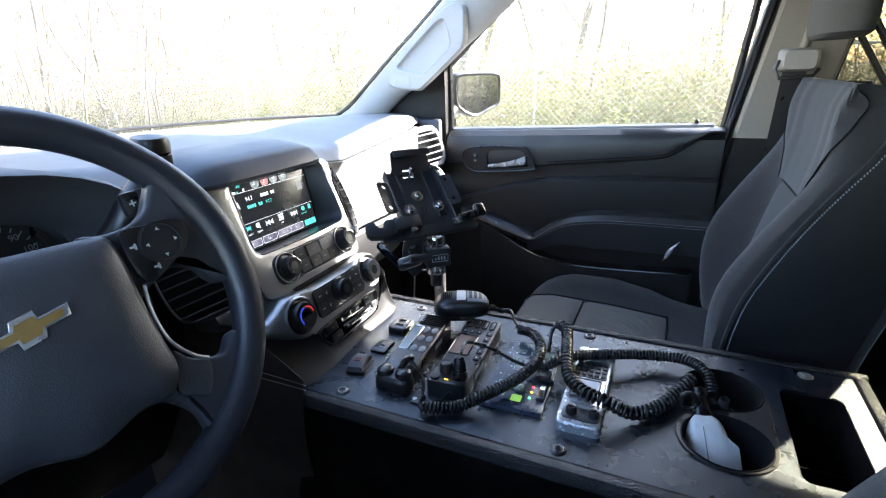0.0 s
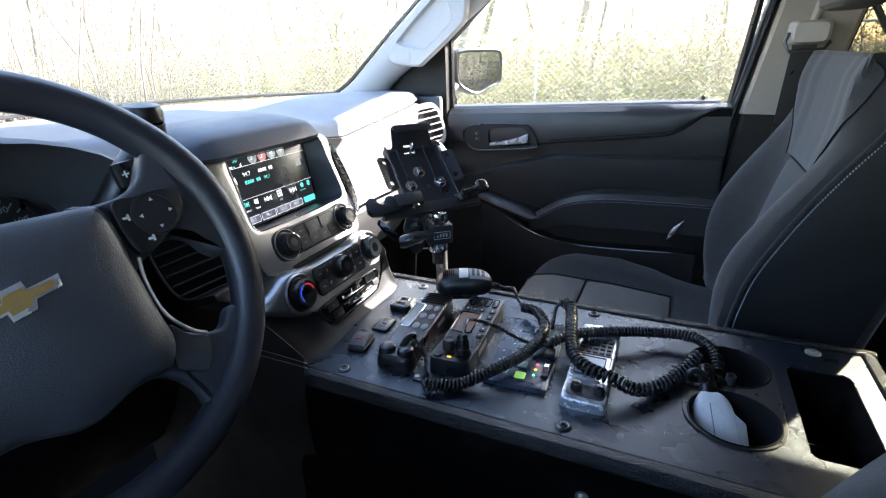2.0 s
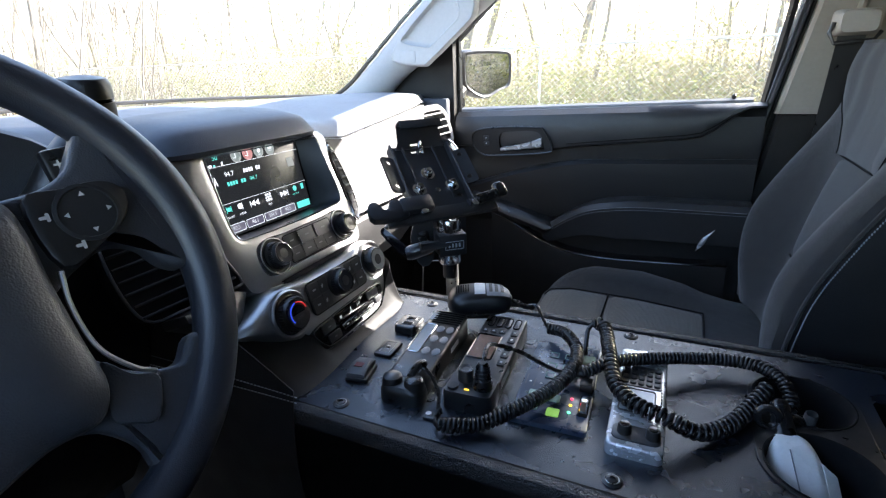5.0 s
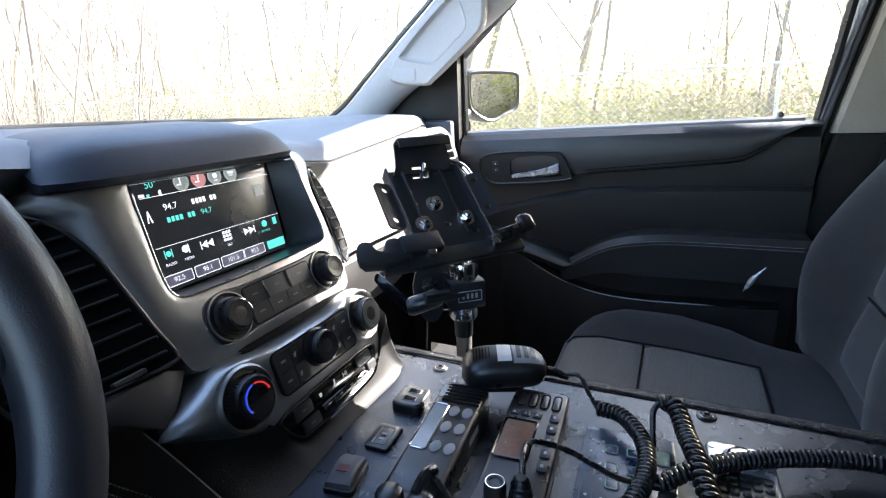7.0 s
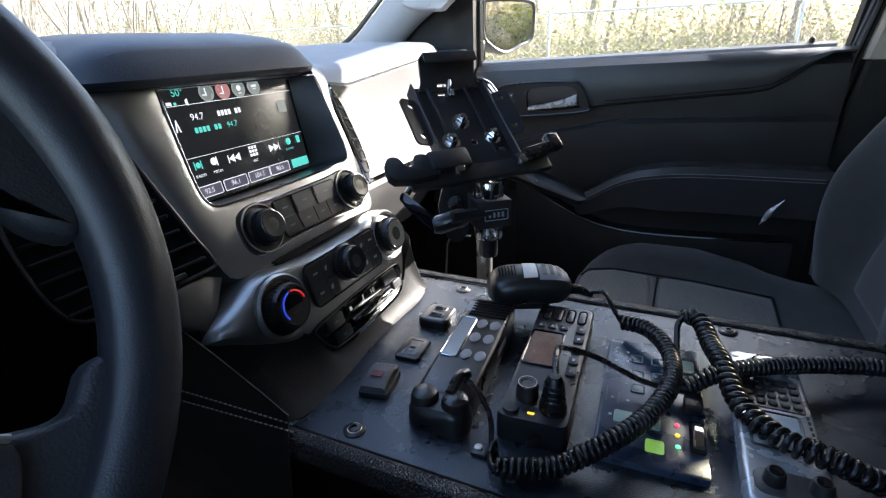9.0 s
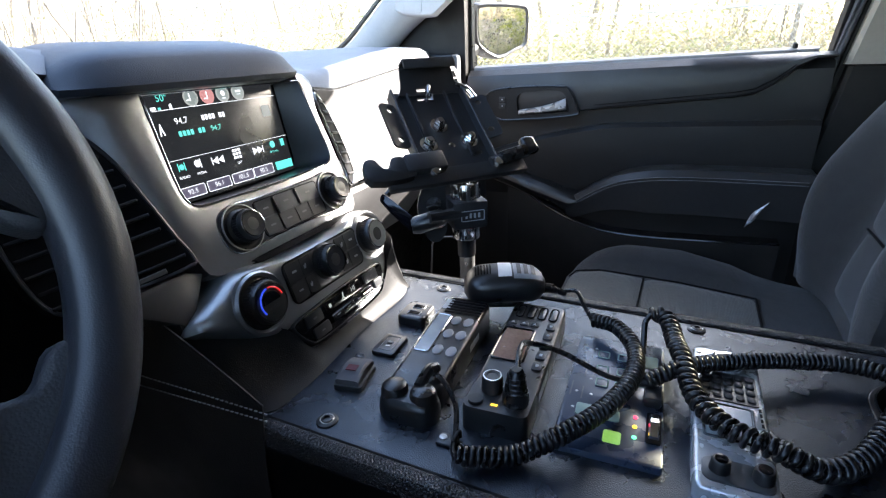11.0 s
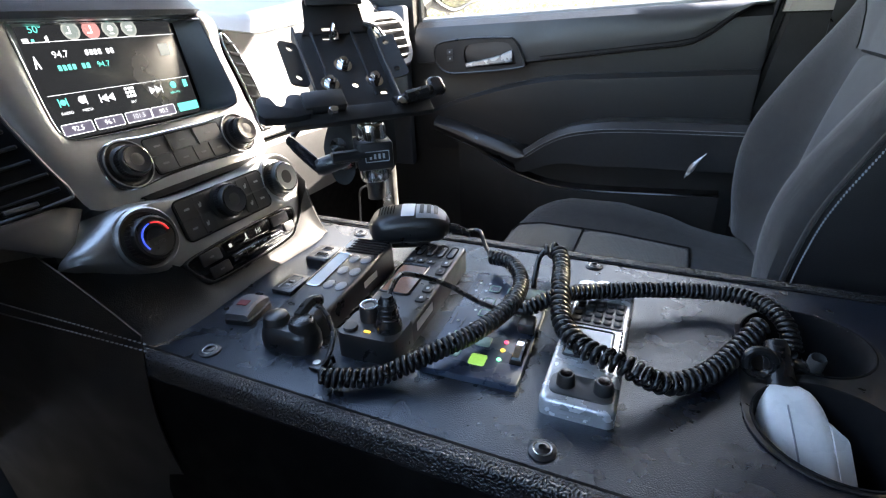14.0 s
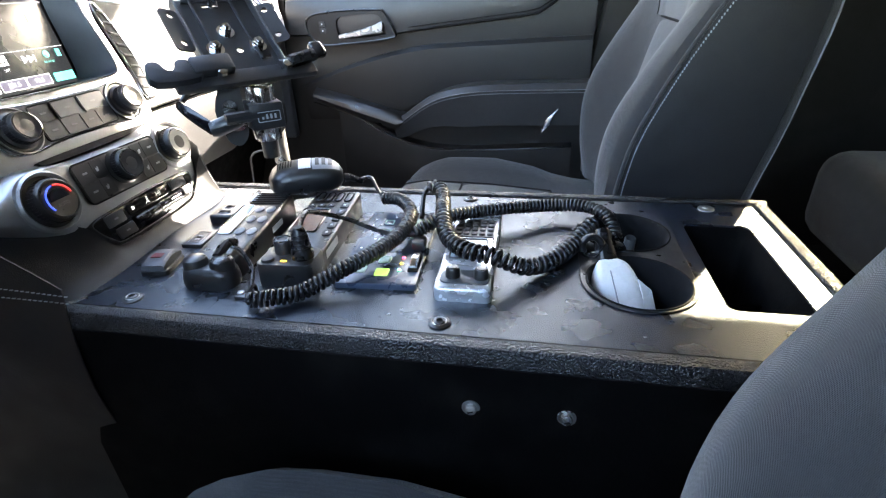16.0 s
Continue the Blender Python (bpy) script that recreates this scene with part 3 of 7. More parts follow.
# padded upper roll with a seam that dips to the rear corner
upper = []
for k in range(25):
    u = k / 24
    x = -0.272 + 0.803 * u
    z1 = top(x) + 0.003
    z0 = 1.166 + 0.036 * max(0, (x - 0.02) / 0.36) if x < 0.38 else 1.202 + 0.085 * min(1, ((x - 0.38) / 0.115)) ** 1.5
    z0 = min(z0, z1 - 0.01)
    h = z1 - z0
    upper.append([(x, Y + 0.06, z1), (x, Y + 0.02, z1 + 0.002), (x, Y - 0.002, z1 - 0.012 * min(1, h / 0.08)), (x, Y - 0.010, z1 - 0.35 * h), (x, Y - 0.011, z1 - 0.7 * h),
                  (x, Y - 0.006, z0 + 0.004), (x, Y + 0.006, z0), (x, Y + 0.06, z0)])
part("upper_pad", loft(upper), DOOR, door)
for lift_ in (0.006, 0.013):
    part("pad_seam", tube([(r[4][0], Y - 0.0105, r[6][2] + lift_) for r in upper if r[4][0] > 0.03 and r[6][2] + 0.02 < r[0][2]], 0.0011, 5), DEEP, door)
part("belt_seal", tube([(-0.27 + 0.775 * k / 12, Y + 0.045, top(-0.27 + 0.775 * k / 12) + 0.006) for k in range(13)], 0.010, 6), GREYKEY, door, "pale sunlit belt seal")
# middle pad between the two seams
mid = []
for k in range(21):
    u = k / 20
    x = -0.255 + 0.786 * u
    zt = 1.155 - 0.014 * max(0.0, (0.50 - x) / 0.35) if x > 0.15 else 1.141 - 0.062 * ((0.15 - x) / 0.30) ** 1.6
    zb = 1.03 if x > 0.17 else 1.03 - 0.09 * min(1, (0.17 - x) / 0.20)
    h = zt - zb
    mid.append([(x, Y + 0.05, zt), (x, Y + 0.004, zt), (x, Y - 0.006, zt - 0.010), (x, Y - 0.004, zb + 0.3 * h), (x, Y + 0.004, zb), (x, Y + 0.05, zb)])
part("middle_pad", loft(mid), DOORMID, door)
# armrest: rises from the front tip and runs level to the rear
arm = []
for k in range(19):
    t = k / 18
    x = 0.010 + 0.522 * t
    zt = 0.945 + 0.100 * (1 - math.exp(-((t / 0.20) ** 1.5))) + 0.006 * t
    wide = 0.030 + 0.050 * min(1, t / 0.35)
    zb = zt - 0.055 - 0.05 * min(1, t / 0.4)
    arm.append([(x, Y + 0.03, zt), (x, Y - wide + 0.012, zt + 0.002), (x, Y - wide, zt - 0.012), (x, Y - wide + 0.004, zt - 0.030), (x, Y - wide + 0.018, zb), (x, Y + 0.03, zb)])
part("armrest", loft(arm), DOOR, door, "padded armrest with pale double stitching")
for off in (0.0, 0.007):
    b = bmesh.new()
    for k in range(110):
        t = 0.06 + 0.92 * k / 110
        x = 0.010 + 0.522 * t
        zt = 0.945 + 0.100 * (1 - math.exp(-((t / 0.20) ** 1.5))) + 0.006 * t
        wide = 0.030 + 0.050 * min(1, t / 0.35)
        box((0.0030, 0.0012, 0.0010), (x, Y - wide - 0.0004, zt - 0.012 - off), bm=b)
    part("stitching", b, GREYKEY, door, "pale stitching", smooth=False)
# forward pull tray running down to the armrest tip
tray = []
for k in range(13):
    t = k / 12
    x = -0.215 + 0.255 * t
    z = 1.022 - 0.056 * t - 0.018 * t * t
    full_ = min(1.0, 0.45 + 1.1 * t) * math.sqrt(max(0.05, 1 - max(0.0, (t - 0.86) / 0.14) ** 2))
    tray.append([(x, Y + 0.03, z + 0.010), (x, Y - 0.014, z + 0.010), (x, Y - 0.030, z + 0.006 * full_), (x, Y - 0.040, z - 0.006 * full_), (x, Y - 0.042, z - 0.020 * full_), (x, Y - 0.034, z - 0.036 * full_), (x, Y + 0.03, z - 0.042 * full_)])
part("pull_ledge", loft(tray), BLACK, door, "satin black padded pull sweeping to the armrest")
part("pull_rim", tube([(-0.215 + 0.232 * k / 12, Y - 0.040, 1.010 - 0.062 * k / 12 - 0.030 * (k / 12) ** 2 - 0.012) for k in range(13)], 0.0016, 6), GLOSS, door)
# map pocket with a moulded lip
lip = smooth_loop([(-0.15, Y - 0.020, 0.985), (-0.03, Y - 0.026, 0.915), (0.07, Y - 0.030, 0.878), (0.18, Y - 0.032, 0.866), (0.36, Y - 0.032, 0.872), (0.50, Y - 0.028, 0.880)], 6, False)
part("pocket_lip", tube(lip, 0.0028, 8), GLOSS, door, "gloss black pocket lip")
pocket = [[(x, y, z), (x, y - 0.004, z - 0.02), (x, y - 0.002, 0.66), (x, y + 0.02, 0.62), (x, Y + 0.05, 0.62), (x, Y + 0.05, z)] for x, y, z in lip]
part("pocket", loft(pocket), DOORDARK, door, "dark moulded lower door pocket")
cres = smooth_loop([(0.456, Y - 0.080, 0.991), (0.446, Y - 0.080, 0.979), (0.436, Y - 0.079, 0.965), (0.429, Y - 0.077, 0.949), (0.420, Y - 0.074, 0.930)], 4, False)
part("pocket_trim", tube(cres, [0.0008 + 0.0058 * math.sin(math.pi * (k / 16) ** 1.5) ** 1.5 for k in range(17)], 8), SILVERBOX, door, "bright curved trim below the armrest")
# lever in its recess
hm = axes((-0.074, Y - 0.012, 1.192), (1, 0, 0.04), (0, 0, 1))
bez = smooth_loop([(-0.138, -0.012), (-0.130, 0.028), (-0.05, 0.037), (0.05, 0.034), (0.076, 0.026), (0.098, -0.022), (0.085, -0.037), (-0.05, -0.044), (-0.108, -0.041)], 5)
hole = smooth_loop([(-0.055, -0.022), (-0.052, 0.018), (0.0, 0.025), (0.045, 0.024), (0.066, 0.014), (0.078, -0.018), (0.066, -0.029), (-0.04, -0.031)], 5)
part("lever_bezel", prism(bez, -0.014, 0.006, m=hm, holes=[hole]), DOORDARK, door)
part("bezel_rim", tube([(x, y, 0.006) for x, y in bez], 0.0028, 6, m=hm, closed=True), BLACK, door)
part("lever_well", prism(hole, -0.012, -0.009, m=hm), DEEP, door)
lev = [[(-0.052 + 0.122 * t, -0.026 + 0.014 * t + 0.004 * t ** 6 + dy * (0.0062 + 0.0082 * t ** 2.5), 0.005 + 0.007 * math.sin(math.pi * t) + dz) for dy, dz in ((-1, 0), (-0.6, 0.006), (0.6, 0.007), (1, 0.001), (0, -0.004))] for t in np.linspace(0, 1, 9)]
part("lever", loft(lev, m=hm), SILVERBOX, door, "bright chrome door lever")
for dz in (0.008, -0.008):
    part("lock_switch", box((0.018, 0.013, 0.004), (-0.096, dz, 0.006), 0.0015, 2, m=hm), DARKKEY, door)
    part("lock_mark", flat(oval(0.004, 0.004, 8, (-0.096, dz)), 0.0083, m=hm), MARK, door)
# lock pin on the sill
pin = [(0.0045, 0), (0.004, 0.012), (0.0055, 0.016), (0.0055, 0.024), (0.003, 0.027)]
part("lock_pin", lathe(pin, 12, T(0.462, 1.066, 1.283)), BLACK, door)
# triangular sail panel and window glass
b = bmesh.new()
tri = [(-0.74, 1.22), (-0.284, 1.22), (-0.285, 1.482), (-0.44, 1.430)]
lo = [b.verts.new((x, 1.03, z)) for x, z in tri]
hi = [b.verts.new((x, 1.075, z)) for x, z in tri]
b.faces.new(lo), b.faces.new(hi[::-1])
for i in range(4):
    b.faces.new((lo[i], lo[(i + 1) % 4], hi[(i + 1) % 4], hi[i]))
part("sail_panel", b, DOORDARK, door, "black triangular corner panel")
frame_line = [(-0.280, 1.07, 1.26), (-0.283, 1.072, 1.472), (-0.11, 1.06, 1.622), (0.02, 1.035, 1.735), (0.06, 1.03, 1.757), (0.30, 1.03, 1.762), (0.57, 1.03, 1.760), (0.577, 1.035, 1.70), (0.562, 1.052, 1.60), (0.529, 1.068, 1.285)]
part("window_frame", tube(frame_line, 0.010, 6), BLACK, door)
gl = part("window_pane", sheet(lambda u, v: (-0.285 + 0.825 * u + 0.03 * v, 1.085 - 0.045 * v, 1.255 + 0.52 * v), 1, 2), PANE, door, "clear rolled-up side window", smooth=False)
gl.visible_shadow = False

# outside mirror
mir = thing("side_mirror", "black door mirror with a bright glass beaded with water", "mirror")
mm = axes((-0.290, 1.345, 1.372), (0.43, 0.90, 0.0), (0.03, -0.015, 1))
house = [(-0.120, 0.060), (-0.100, 0.075), (0.0, 0.078), (0.095, 0.074), (0.118, 0.060), (0.122, 0.0), (0.114, -0.046), (0.060, -0.064), (0.010, -0.082), (-0.035, -0.080), (-0.095, -0.052), (-0.118, -0.020)]
hs = smooth_loop(house, 4)
rings = [[(x * s_, y * s_, z) for x, y in hs] for s_, z in ((0.84, 0.000), (0.94, 0.006), (1.0, 0.000), (1.03, -0.02), (0.98, -0.06), (0.8, -0.09), (0.5, -0.105))]
part("housing", loft(rings, m=mm), BLACK, mir)
part("glass", prism([(x * 0.86, y * 0.84) for x, y in hs], 0.0006, 0.0030, m=mm), MIRROR, mir, "bright mirror glass")
b = bmesh.new()
drops = random.Random(3)
for _ in range(170):
    dx, dy, dr = drops.uniform(-0.098, 0.098), drops.uniform(-0.052, 0.060), drops.uniform(0.0010, 0.0030)
    lathe([(dr, 0.0), (dr * 0.8, dr * 0.45), (dr * 0.1, dr * 0.62)], 7, mm @ T(dx, dy, 0.0030), bm=b)
part("droplets", b, BEAD, mir, "beads of water on the mirror glass")
part("arm", tube([(-0.30, 1.08, 1.29), (-0.34, 1.16, 1.30), (-0.36, 1.27, 1.325)], [0.030, 0.026, 0.024], 10), BLACK, mir)


# ---- dashboard ----
dash = thing("dashboard", "charcoal soft dashboard with grey passenger panel and sunlit top", "dashboard", kind="structure")
LIP = [(-0.80, -0.20, 1.330), (-0.60, -0.24, 1.345), (-0.45, -0.25, 1.350), (-0.25, -0.25, 1.350), (-0.15, -0.22, 1.340), (-0.08, -0.21, 1.335), (0.0, -0.24, 1.325), (0.27, -0.24, 1.315), (0.34, -0.275, 1.292), (0.44, -0.282, 1.280),
       (0.63, -0.280, 1.300), (0.79, -0.285, 1.316), (0.90, -0.33, 1.315), (1.03, -0.38, 1.305)]
lip_y, lip_x, lip_z = (np.array([p[i] for p in LIP]) for i in range(3))


def top_point(u, v):
    y = -0.80 + 1.83 * v
    fx, fz = np.interp(y, lip_y, lip_x), np.interp(y, lip_y, lip_z)
    bow = 1 - ((y - 0.15) / 0.95) ** 2
    bx, bz = -0.605 - 0.22 * bow, 1.305 + 0.03 * bow
    x = bx + (fx - bx) * u
    z = bz + (fz + 0.012 - bz) * u + 0.012 * math.sin(math.pi * u)
    if u > 0.93:
        z -= 0.022 * ((u - 0.93) / 0.07) ** 2
    return (x, y, z)


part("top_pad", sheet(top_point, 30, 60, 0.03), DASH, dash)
part("pad_seam", tube([(np.interp(y, lip_y, lip_x) + 0.004, y, np.interp(y, lip_y, lip_z) - 0.012) for y in np.linspace(0.33, 0.80, 24)], 0.003, 6), BLACK, dash)


def face_point(u, v):
    y = 0.285 + 0.55 * v
    fx, fz = np.interp(y, lip_y, lip_x), np.interp(y, lip_y, lip_z)
    z = (fz - 0.012) + (1.118 - fz) * u
    x = fx - 0.006 + 0.030 * u - 0.016 * math.sin(math.pi * u)
    return (x, y, z)


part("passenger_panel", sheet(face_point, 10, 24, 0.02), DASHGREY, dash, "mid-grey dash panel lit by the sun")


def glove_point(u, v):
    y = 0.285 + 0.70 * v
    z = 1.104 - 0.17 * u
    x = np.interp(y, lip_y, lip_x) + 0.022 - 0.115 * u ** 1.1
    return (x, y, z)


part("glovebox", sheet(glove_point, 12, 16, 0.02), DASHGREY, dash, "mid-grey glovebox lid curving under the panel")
part("glovebox_seam", tube([(np.interp(0.29 + 0.60 * k / 12, lip_y, lip_x) + 0.022, 0.29 + 0.60 * k / 12, 1.105) for k in range(13)], 0.003, 6), DEEP, dash)
part("footwell_wall", sheet(lambda u, v: (-0.40 - 0.12 * u, 0.285 + 0.75 * v, 0.940 - 0.36 * u), 4, 4, 0.01), DEEP, dash, "black carpeted footwell wall")
# padded reading of the seam: a row of small ridges
b = bmesh.new()
for k in range(46):
    y = 0.37 + 0.42 * k / 45
    box((0.006, 0.0045, 0.004), (np.interp(y, lip_y, lip_x) + 0.001, y, np.interp(y, lip_y, lip_z) - 0.020), bm=b)
part("seam_ridges", b, DASH, dash, smooth=False)
# outer vent on the passenger side
vm = axes((-0.288, 0.905, 1.232), (0.16, 0.98, 0.03), (-0.30, 0.0, 0.95))
ring = rrect(0.150, 0.135, 0.045, 6)
ring2 = rrect(0.118, 0.100, 0.032, 6)
part("outer_vent_shell", loft([[(x * s, y * s, z) for x, y in ring] for s, z in ((1.02, -0.08), (1.02, -0.01), (1.0, 0.0), (0.93, 0.006))] + [[(x, y, 0.004) for x, y in ring2], [(x * 0.96, y * 0.96, -0.03) for x, y in ring2]], m=vm), DASHGREY, dash, "grey rounded outer vent")
for k in range(5):
    part("vent_slat", box((0.112, 0.005, 0.022), (0, -0.040 + 0.02 * k, -0.004), 0.001, 1, m=vm), DASHGREY, dash)
part("end_cap", box((0.30, 0.03, 0.42), (-0.44, 1.005, 1.10), 0.01, 2), BROW, dash)

# driver's lower panel, knee bolster and column shroud
def knee_point(u, v):
    y = -0.80 + 0.76 * v
    z = 1.30 - 0.50 * u
    return (-0.29 - 0.02 * math.sin(4 * v) + 0.08 * math.sin(math.pi * u) - 0.10 * u, y, z)


part("knee_panel", sheet(knee_point, 10, 16, 0.02), DOORDARK, dash)
# side of the lower stack down past the console, with its two stitched lines
def skirt_y(x):
    return -0.066 + 0.036 * max(0.0, min(1.0, (x + 0.36) / 0.33)) ** 1.5


def skirt_top(x):
    return 1.128 - 0.105 * max(0.0, min(1.0, (x + 0.19) / 0.15)) ** 1.3


def skirt_point(u, v):
    x = -0.42 + 0.375 * u
    z = skirt_top(x) + (0.57 - skirt_top(x)) * v
    return (x, skirt_y(x) - 0.012 * math.sin(math.pi * min(1, v * 2.2)), z)


part("stack_skirt", sheet(skirt_point, 16, 16, 0.002), DOORDARK, dash, "black stitched side of the lower dash")
for off in (0.0, -0.018):
    b = bmesh.new()
    for k in range(70):
        x = -0.36 + 0.318 * k / 69
        z = 1.056 - 0.036 * (k / 69) ** 2.5 + off * (1 - 0.6 * k / 69)
        v_ = max(0.0, (skirt_top(x) - z) / (skirt_top(x) - 0.57))
        box((0.0034, 0.0014, 0.0008), (x, skirt_y(x) - 0.012 * math.sin(math.pi * min(1, v_ * 2.2)) - 0.0004, z), bm=b)
    part("skirt_stitching", b, GREYKEY, dash, "pale stitching", smooth=False)

# instrument hood and dials
clu = thing("instrument_cluster", "hooded instrument cluster with pale dial marks", "instrument cluster")
hood = []
for k in range(17):
    a = math.pi * k / 16
    y, z = -0.315 + 0.178 * math.cos(a), 1.265 + 0.118 * math.sin(a) ** 0.8
    hood.append([(-0.135, y, z), (-0.128, y, z - 0.004), *[(-0.128 - dx, -0.335 + (y + 0.335) * s, 1.275 + (z - 1.275) * s - 0.004) for dx, s in ((0.012, 0.97), (0.026, 0.86), (0.040, 0.74), (0.054, 0.62))], (-0.30, -0.335 + (y + 0.335) * 0.6, 1.262), (-0.30, y, z)])
part("hood", loft(hood), HOODGREY, clu)
part("face", prism(rrect(0.22, 0.085, 0.04, 6), 0, 0.004, m=axes((-0.190, -0.335, 1.278), (0, 1, 0), (-0.3, 0, 0.95))), BROW, clu)
dm = axes((-0.1855, -0.335, 1.278), (0, 1, 0), (-0.3, 0, 0.95))
for cx in (-0.085, 0.052):
    part("dial", lathe([(0.056, 0), (0.056, 0.003), (0.050, 0.003), (0.050, 0.0005)], 32, dm @ T(cx, 0, 0)), BLACK, clu)
    b = bmesh.new()
    for k in range(25):
        a = radians(225 - 270 * k / 24)
        r1 = 0.047 if k % 2 else 0.046
        box((0.009 if k % 4 == 0 else 0.005, 0.0012, 0.0004), (0, 0, 0.0012), m=dm @ T(cx, 0, 0) @ Matrix.Rotation(a, 4, "Z") @ T(r1 - 0.004, 0, 0), bm=b)
    part("dial_marks", b, GREENKEY, clu, "pale teal dial marks", smooth=False)
b = bmesh.new()
for n_, a_ in (("80", 78), ("90", 50), ("70", 106), ("100", 22), ("60", 134)):
    words(n_, 0.0095, dm @ T(0.052 + 0.036 * math.cos(radians(a_)), 0.036 * math.sin(radians(a_)), 0.0015), b)
part("numerals", b, MARK, clu, "white speed numerals", smooth=False)

# ---- centre stack ----
stack = thing("center_stack", "satin silver centre stack with display, radio and climate controls", "center stack")
YC = 0.134
su = axes((-0.2140, YC, 1.241), (0, 1, 0), (-0.175, 0, 0.985))      # display plane
fa = axes((-0.165, YC, 1.215), (0, 1, 0), (-0.07, 0, 0.17))     # fascia plane
hole_ = [(-0.103, 0.092), (-0.105, 0.07), (-0.108, 0.04), (-0.111, 0.01), (-0.112, -0.008), (-0.111, -0.018), (-0.106, -0.025), (-0.098, -0.028), (-0.05, -0.0295), (0.0, -0.030), (0.05, -0.0295), (0.104, -0.028), (0.113, -0.025), (0.118, -0.018), (0.120, -0.008), (0.120, 0.01), (0.120, 0.04), (0.1195, 0.07), (0.119, 0.092), (0.06, 0.093), (0.0, 0.093), (-0.06, 0.093)]
rim_ = smooth_loop([(-0.212, 0.104), (-0.184, 0.088), (-0.165, 0.066), (-0.152, 0.033), (-0.144, -0.008), (-0.137, -0.045), (-0.127, -0.076), (-0.116, -0.097), (-0.06, -0.103), (0.06, -0.103), (0.122, -0.098), (0.134, -0.072), (0.139, -0.02), (0.139, 0.04), (0.143, 0.096), (0.0, 0.098)], 5)
def polar(loop, cx, cy, n=144):
    """The loop resampled at even angles round a centre."""
    q = np.array(loop)
    out = []
    for k in range(n):
        d = np.array((math.cos(2 * math.pi * k / n), math.sin(2 * math.pi * k / n)))
        best = 0.0
        for a, b in zip(q, np.roll(q, -1, 0)):
            e = b - a
            det = d[0] * -e[1] + d[1] * e[0]
            if abs(det) < 1e-12:
                continue
            w = a - (cx, cy)
            r, s_ = (w[0] * -e[1] + w[1] * e[0]) / det, (d[0] * w[1] - d[1] * w[0]) / det
            if r > best and -1e-6 <= s_ <= 1 + 1e-6:
                best = r
        out.append(np.array((cx, cy)) + d * best)
    return out


inner, outer = polar(hole_, 0.004, 0.032), polar(rim_, 0.004, 0.032)
cheek = lambda p: 0.42 * max(0.0, -p[0] - 0.145) + 11.0 * max(0.0, -p[0] - 0.140) ** 2 * min(1.0, max(0.0, (p[1] - 0.040) / 0.035))
shape = [[(*h, -0.036) for h in inner], [(*h, -0.004) for h in inner], [(*(h + (r - h) * 0.02), -0.0008) for h, r in zip(inner, outer)]]
for s_ in (0.06, 0.2, 0.4, 0.55, 0.7, 0.82, 0.92, 1.0):
    shape.append([(*(h + (r - h) * s_), 0.0 - (0.008 if h[1] > -0.02 else 0.005) * max(0.0, (s_ - 0.4) / 0.6) ** 2 - cheek(h + (r - h) * s_)) for h, r in zip(inner, outer)])
shape += [[(*(r * 1.006), -0.014 - cheek(r)) for r in outer], [(*(r * 1.006), -0.05 - cheek(r)) for r in outer]]
part("fascia", loft(shape, caps=False, m=fa), SILVER, stack, "satin silver fascia round display and radio")
part("display_surround", tube([(x, y, 0.0002) for x, y in inner if y < 0.088], 0.0008, 8, m=fa), CHROME, stack, "bright edge round the display recess")
cx_, cy_ = 0.004, 0.030
well = lambda k: [(x + (0.004 + (x - 0.004) * 0.82 - x) * k, y + (-0.019 + (y + 0.03) * 0.97 - y) * k, -(0.024 + 0.25 * (0.081 - y)) * k) for x, y in inner]
part("display_well", loft([well(k) for k in (0.0, 0.08, 0.5, 1.0)], caps=False, m=fa), WELL, stack, "dark recess round the display")
part("display_back", prism(rrect(0.205, 0.130, 0.006, 3), -0.004, 0.0, m=su), DEEP, stack)
# screen glass and its picture
part("display", prism(rrect(0.184, 0.120, 0.004, 3), 0.0005, 0.004, 0.001, m=su), SCREEN, stack, "lit colour display with radio station screen")
W = su @ T(0.004, 0, 0.0046)
def ui(name, mat, items):
    b = bmesh.new()
    for it in items:
        if it[0] == "t":
            words(it[1], it[2], W @ T(it[3], it[4], 0), b, it[5] if len(it) > 5 else "CENTER")
        elif it[0] == "r":
            flat(rrect(it[1], it[2], it[5] if len(it) > 5 else 0.0006, 2, (it[3], it[4])), 0, m=W, bm=b)
        elif it[0] == "o":
            flat(oval(it[1], it[1], 18, (it[2], it[3])), 0, m=W, bm=b)
        elif it[0] == "p":
            flat([(x + it[2], y + it[3]) for x, y in it[1]], 0, m=W, bm=b)
    return part(name, b, mat, stack, smooth=False)


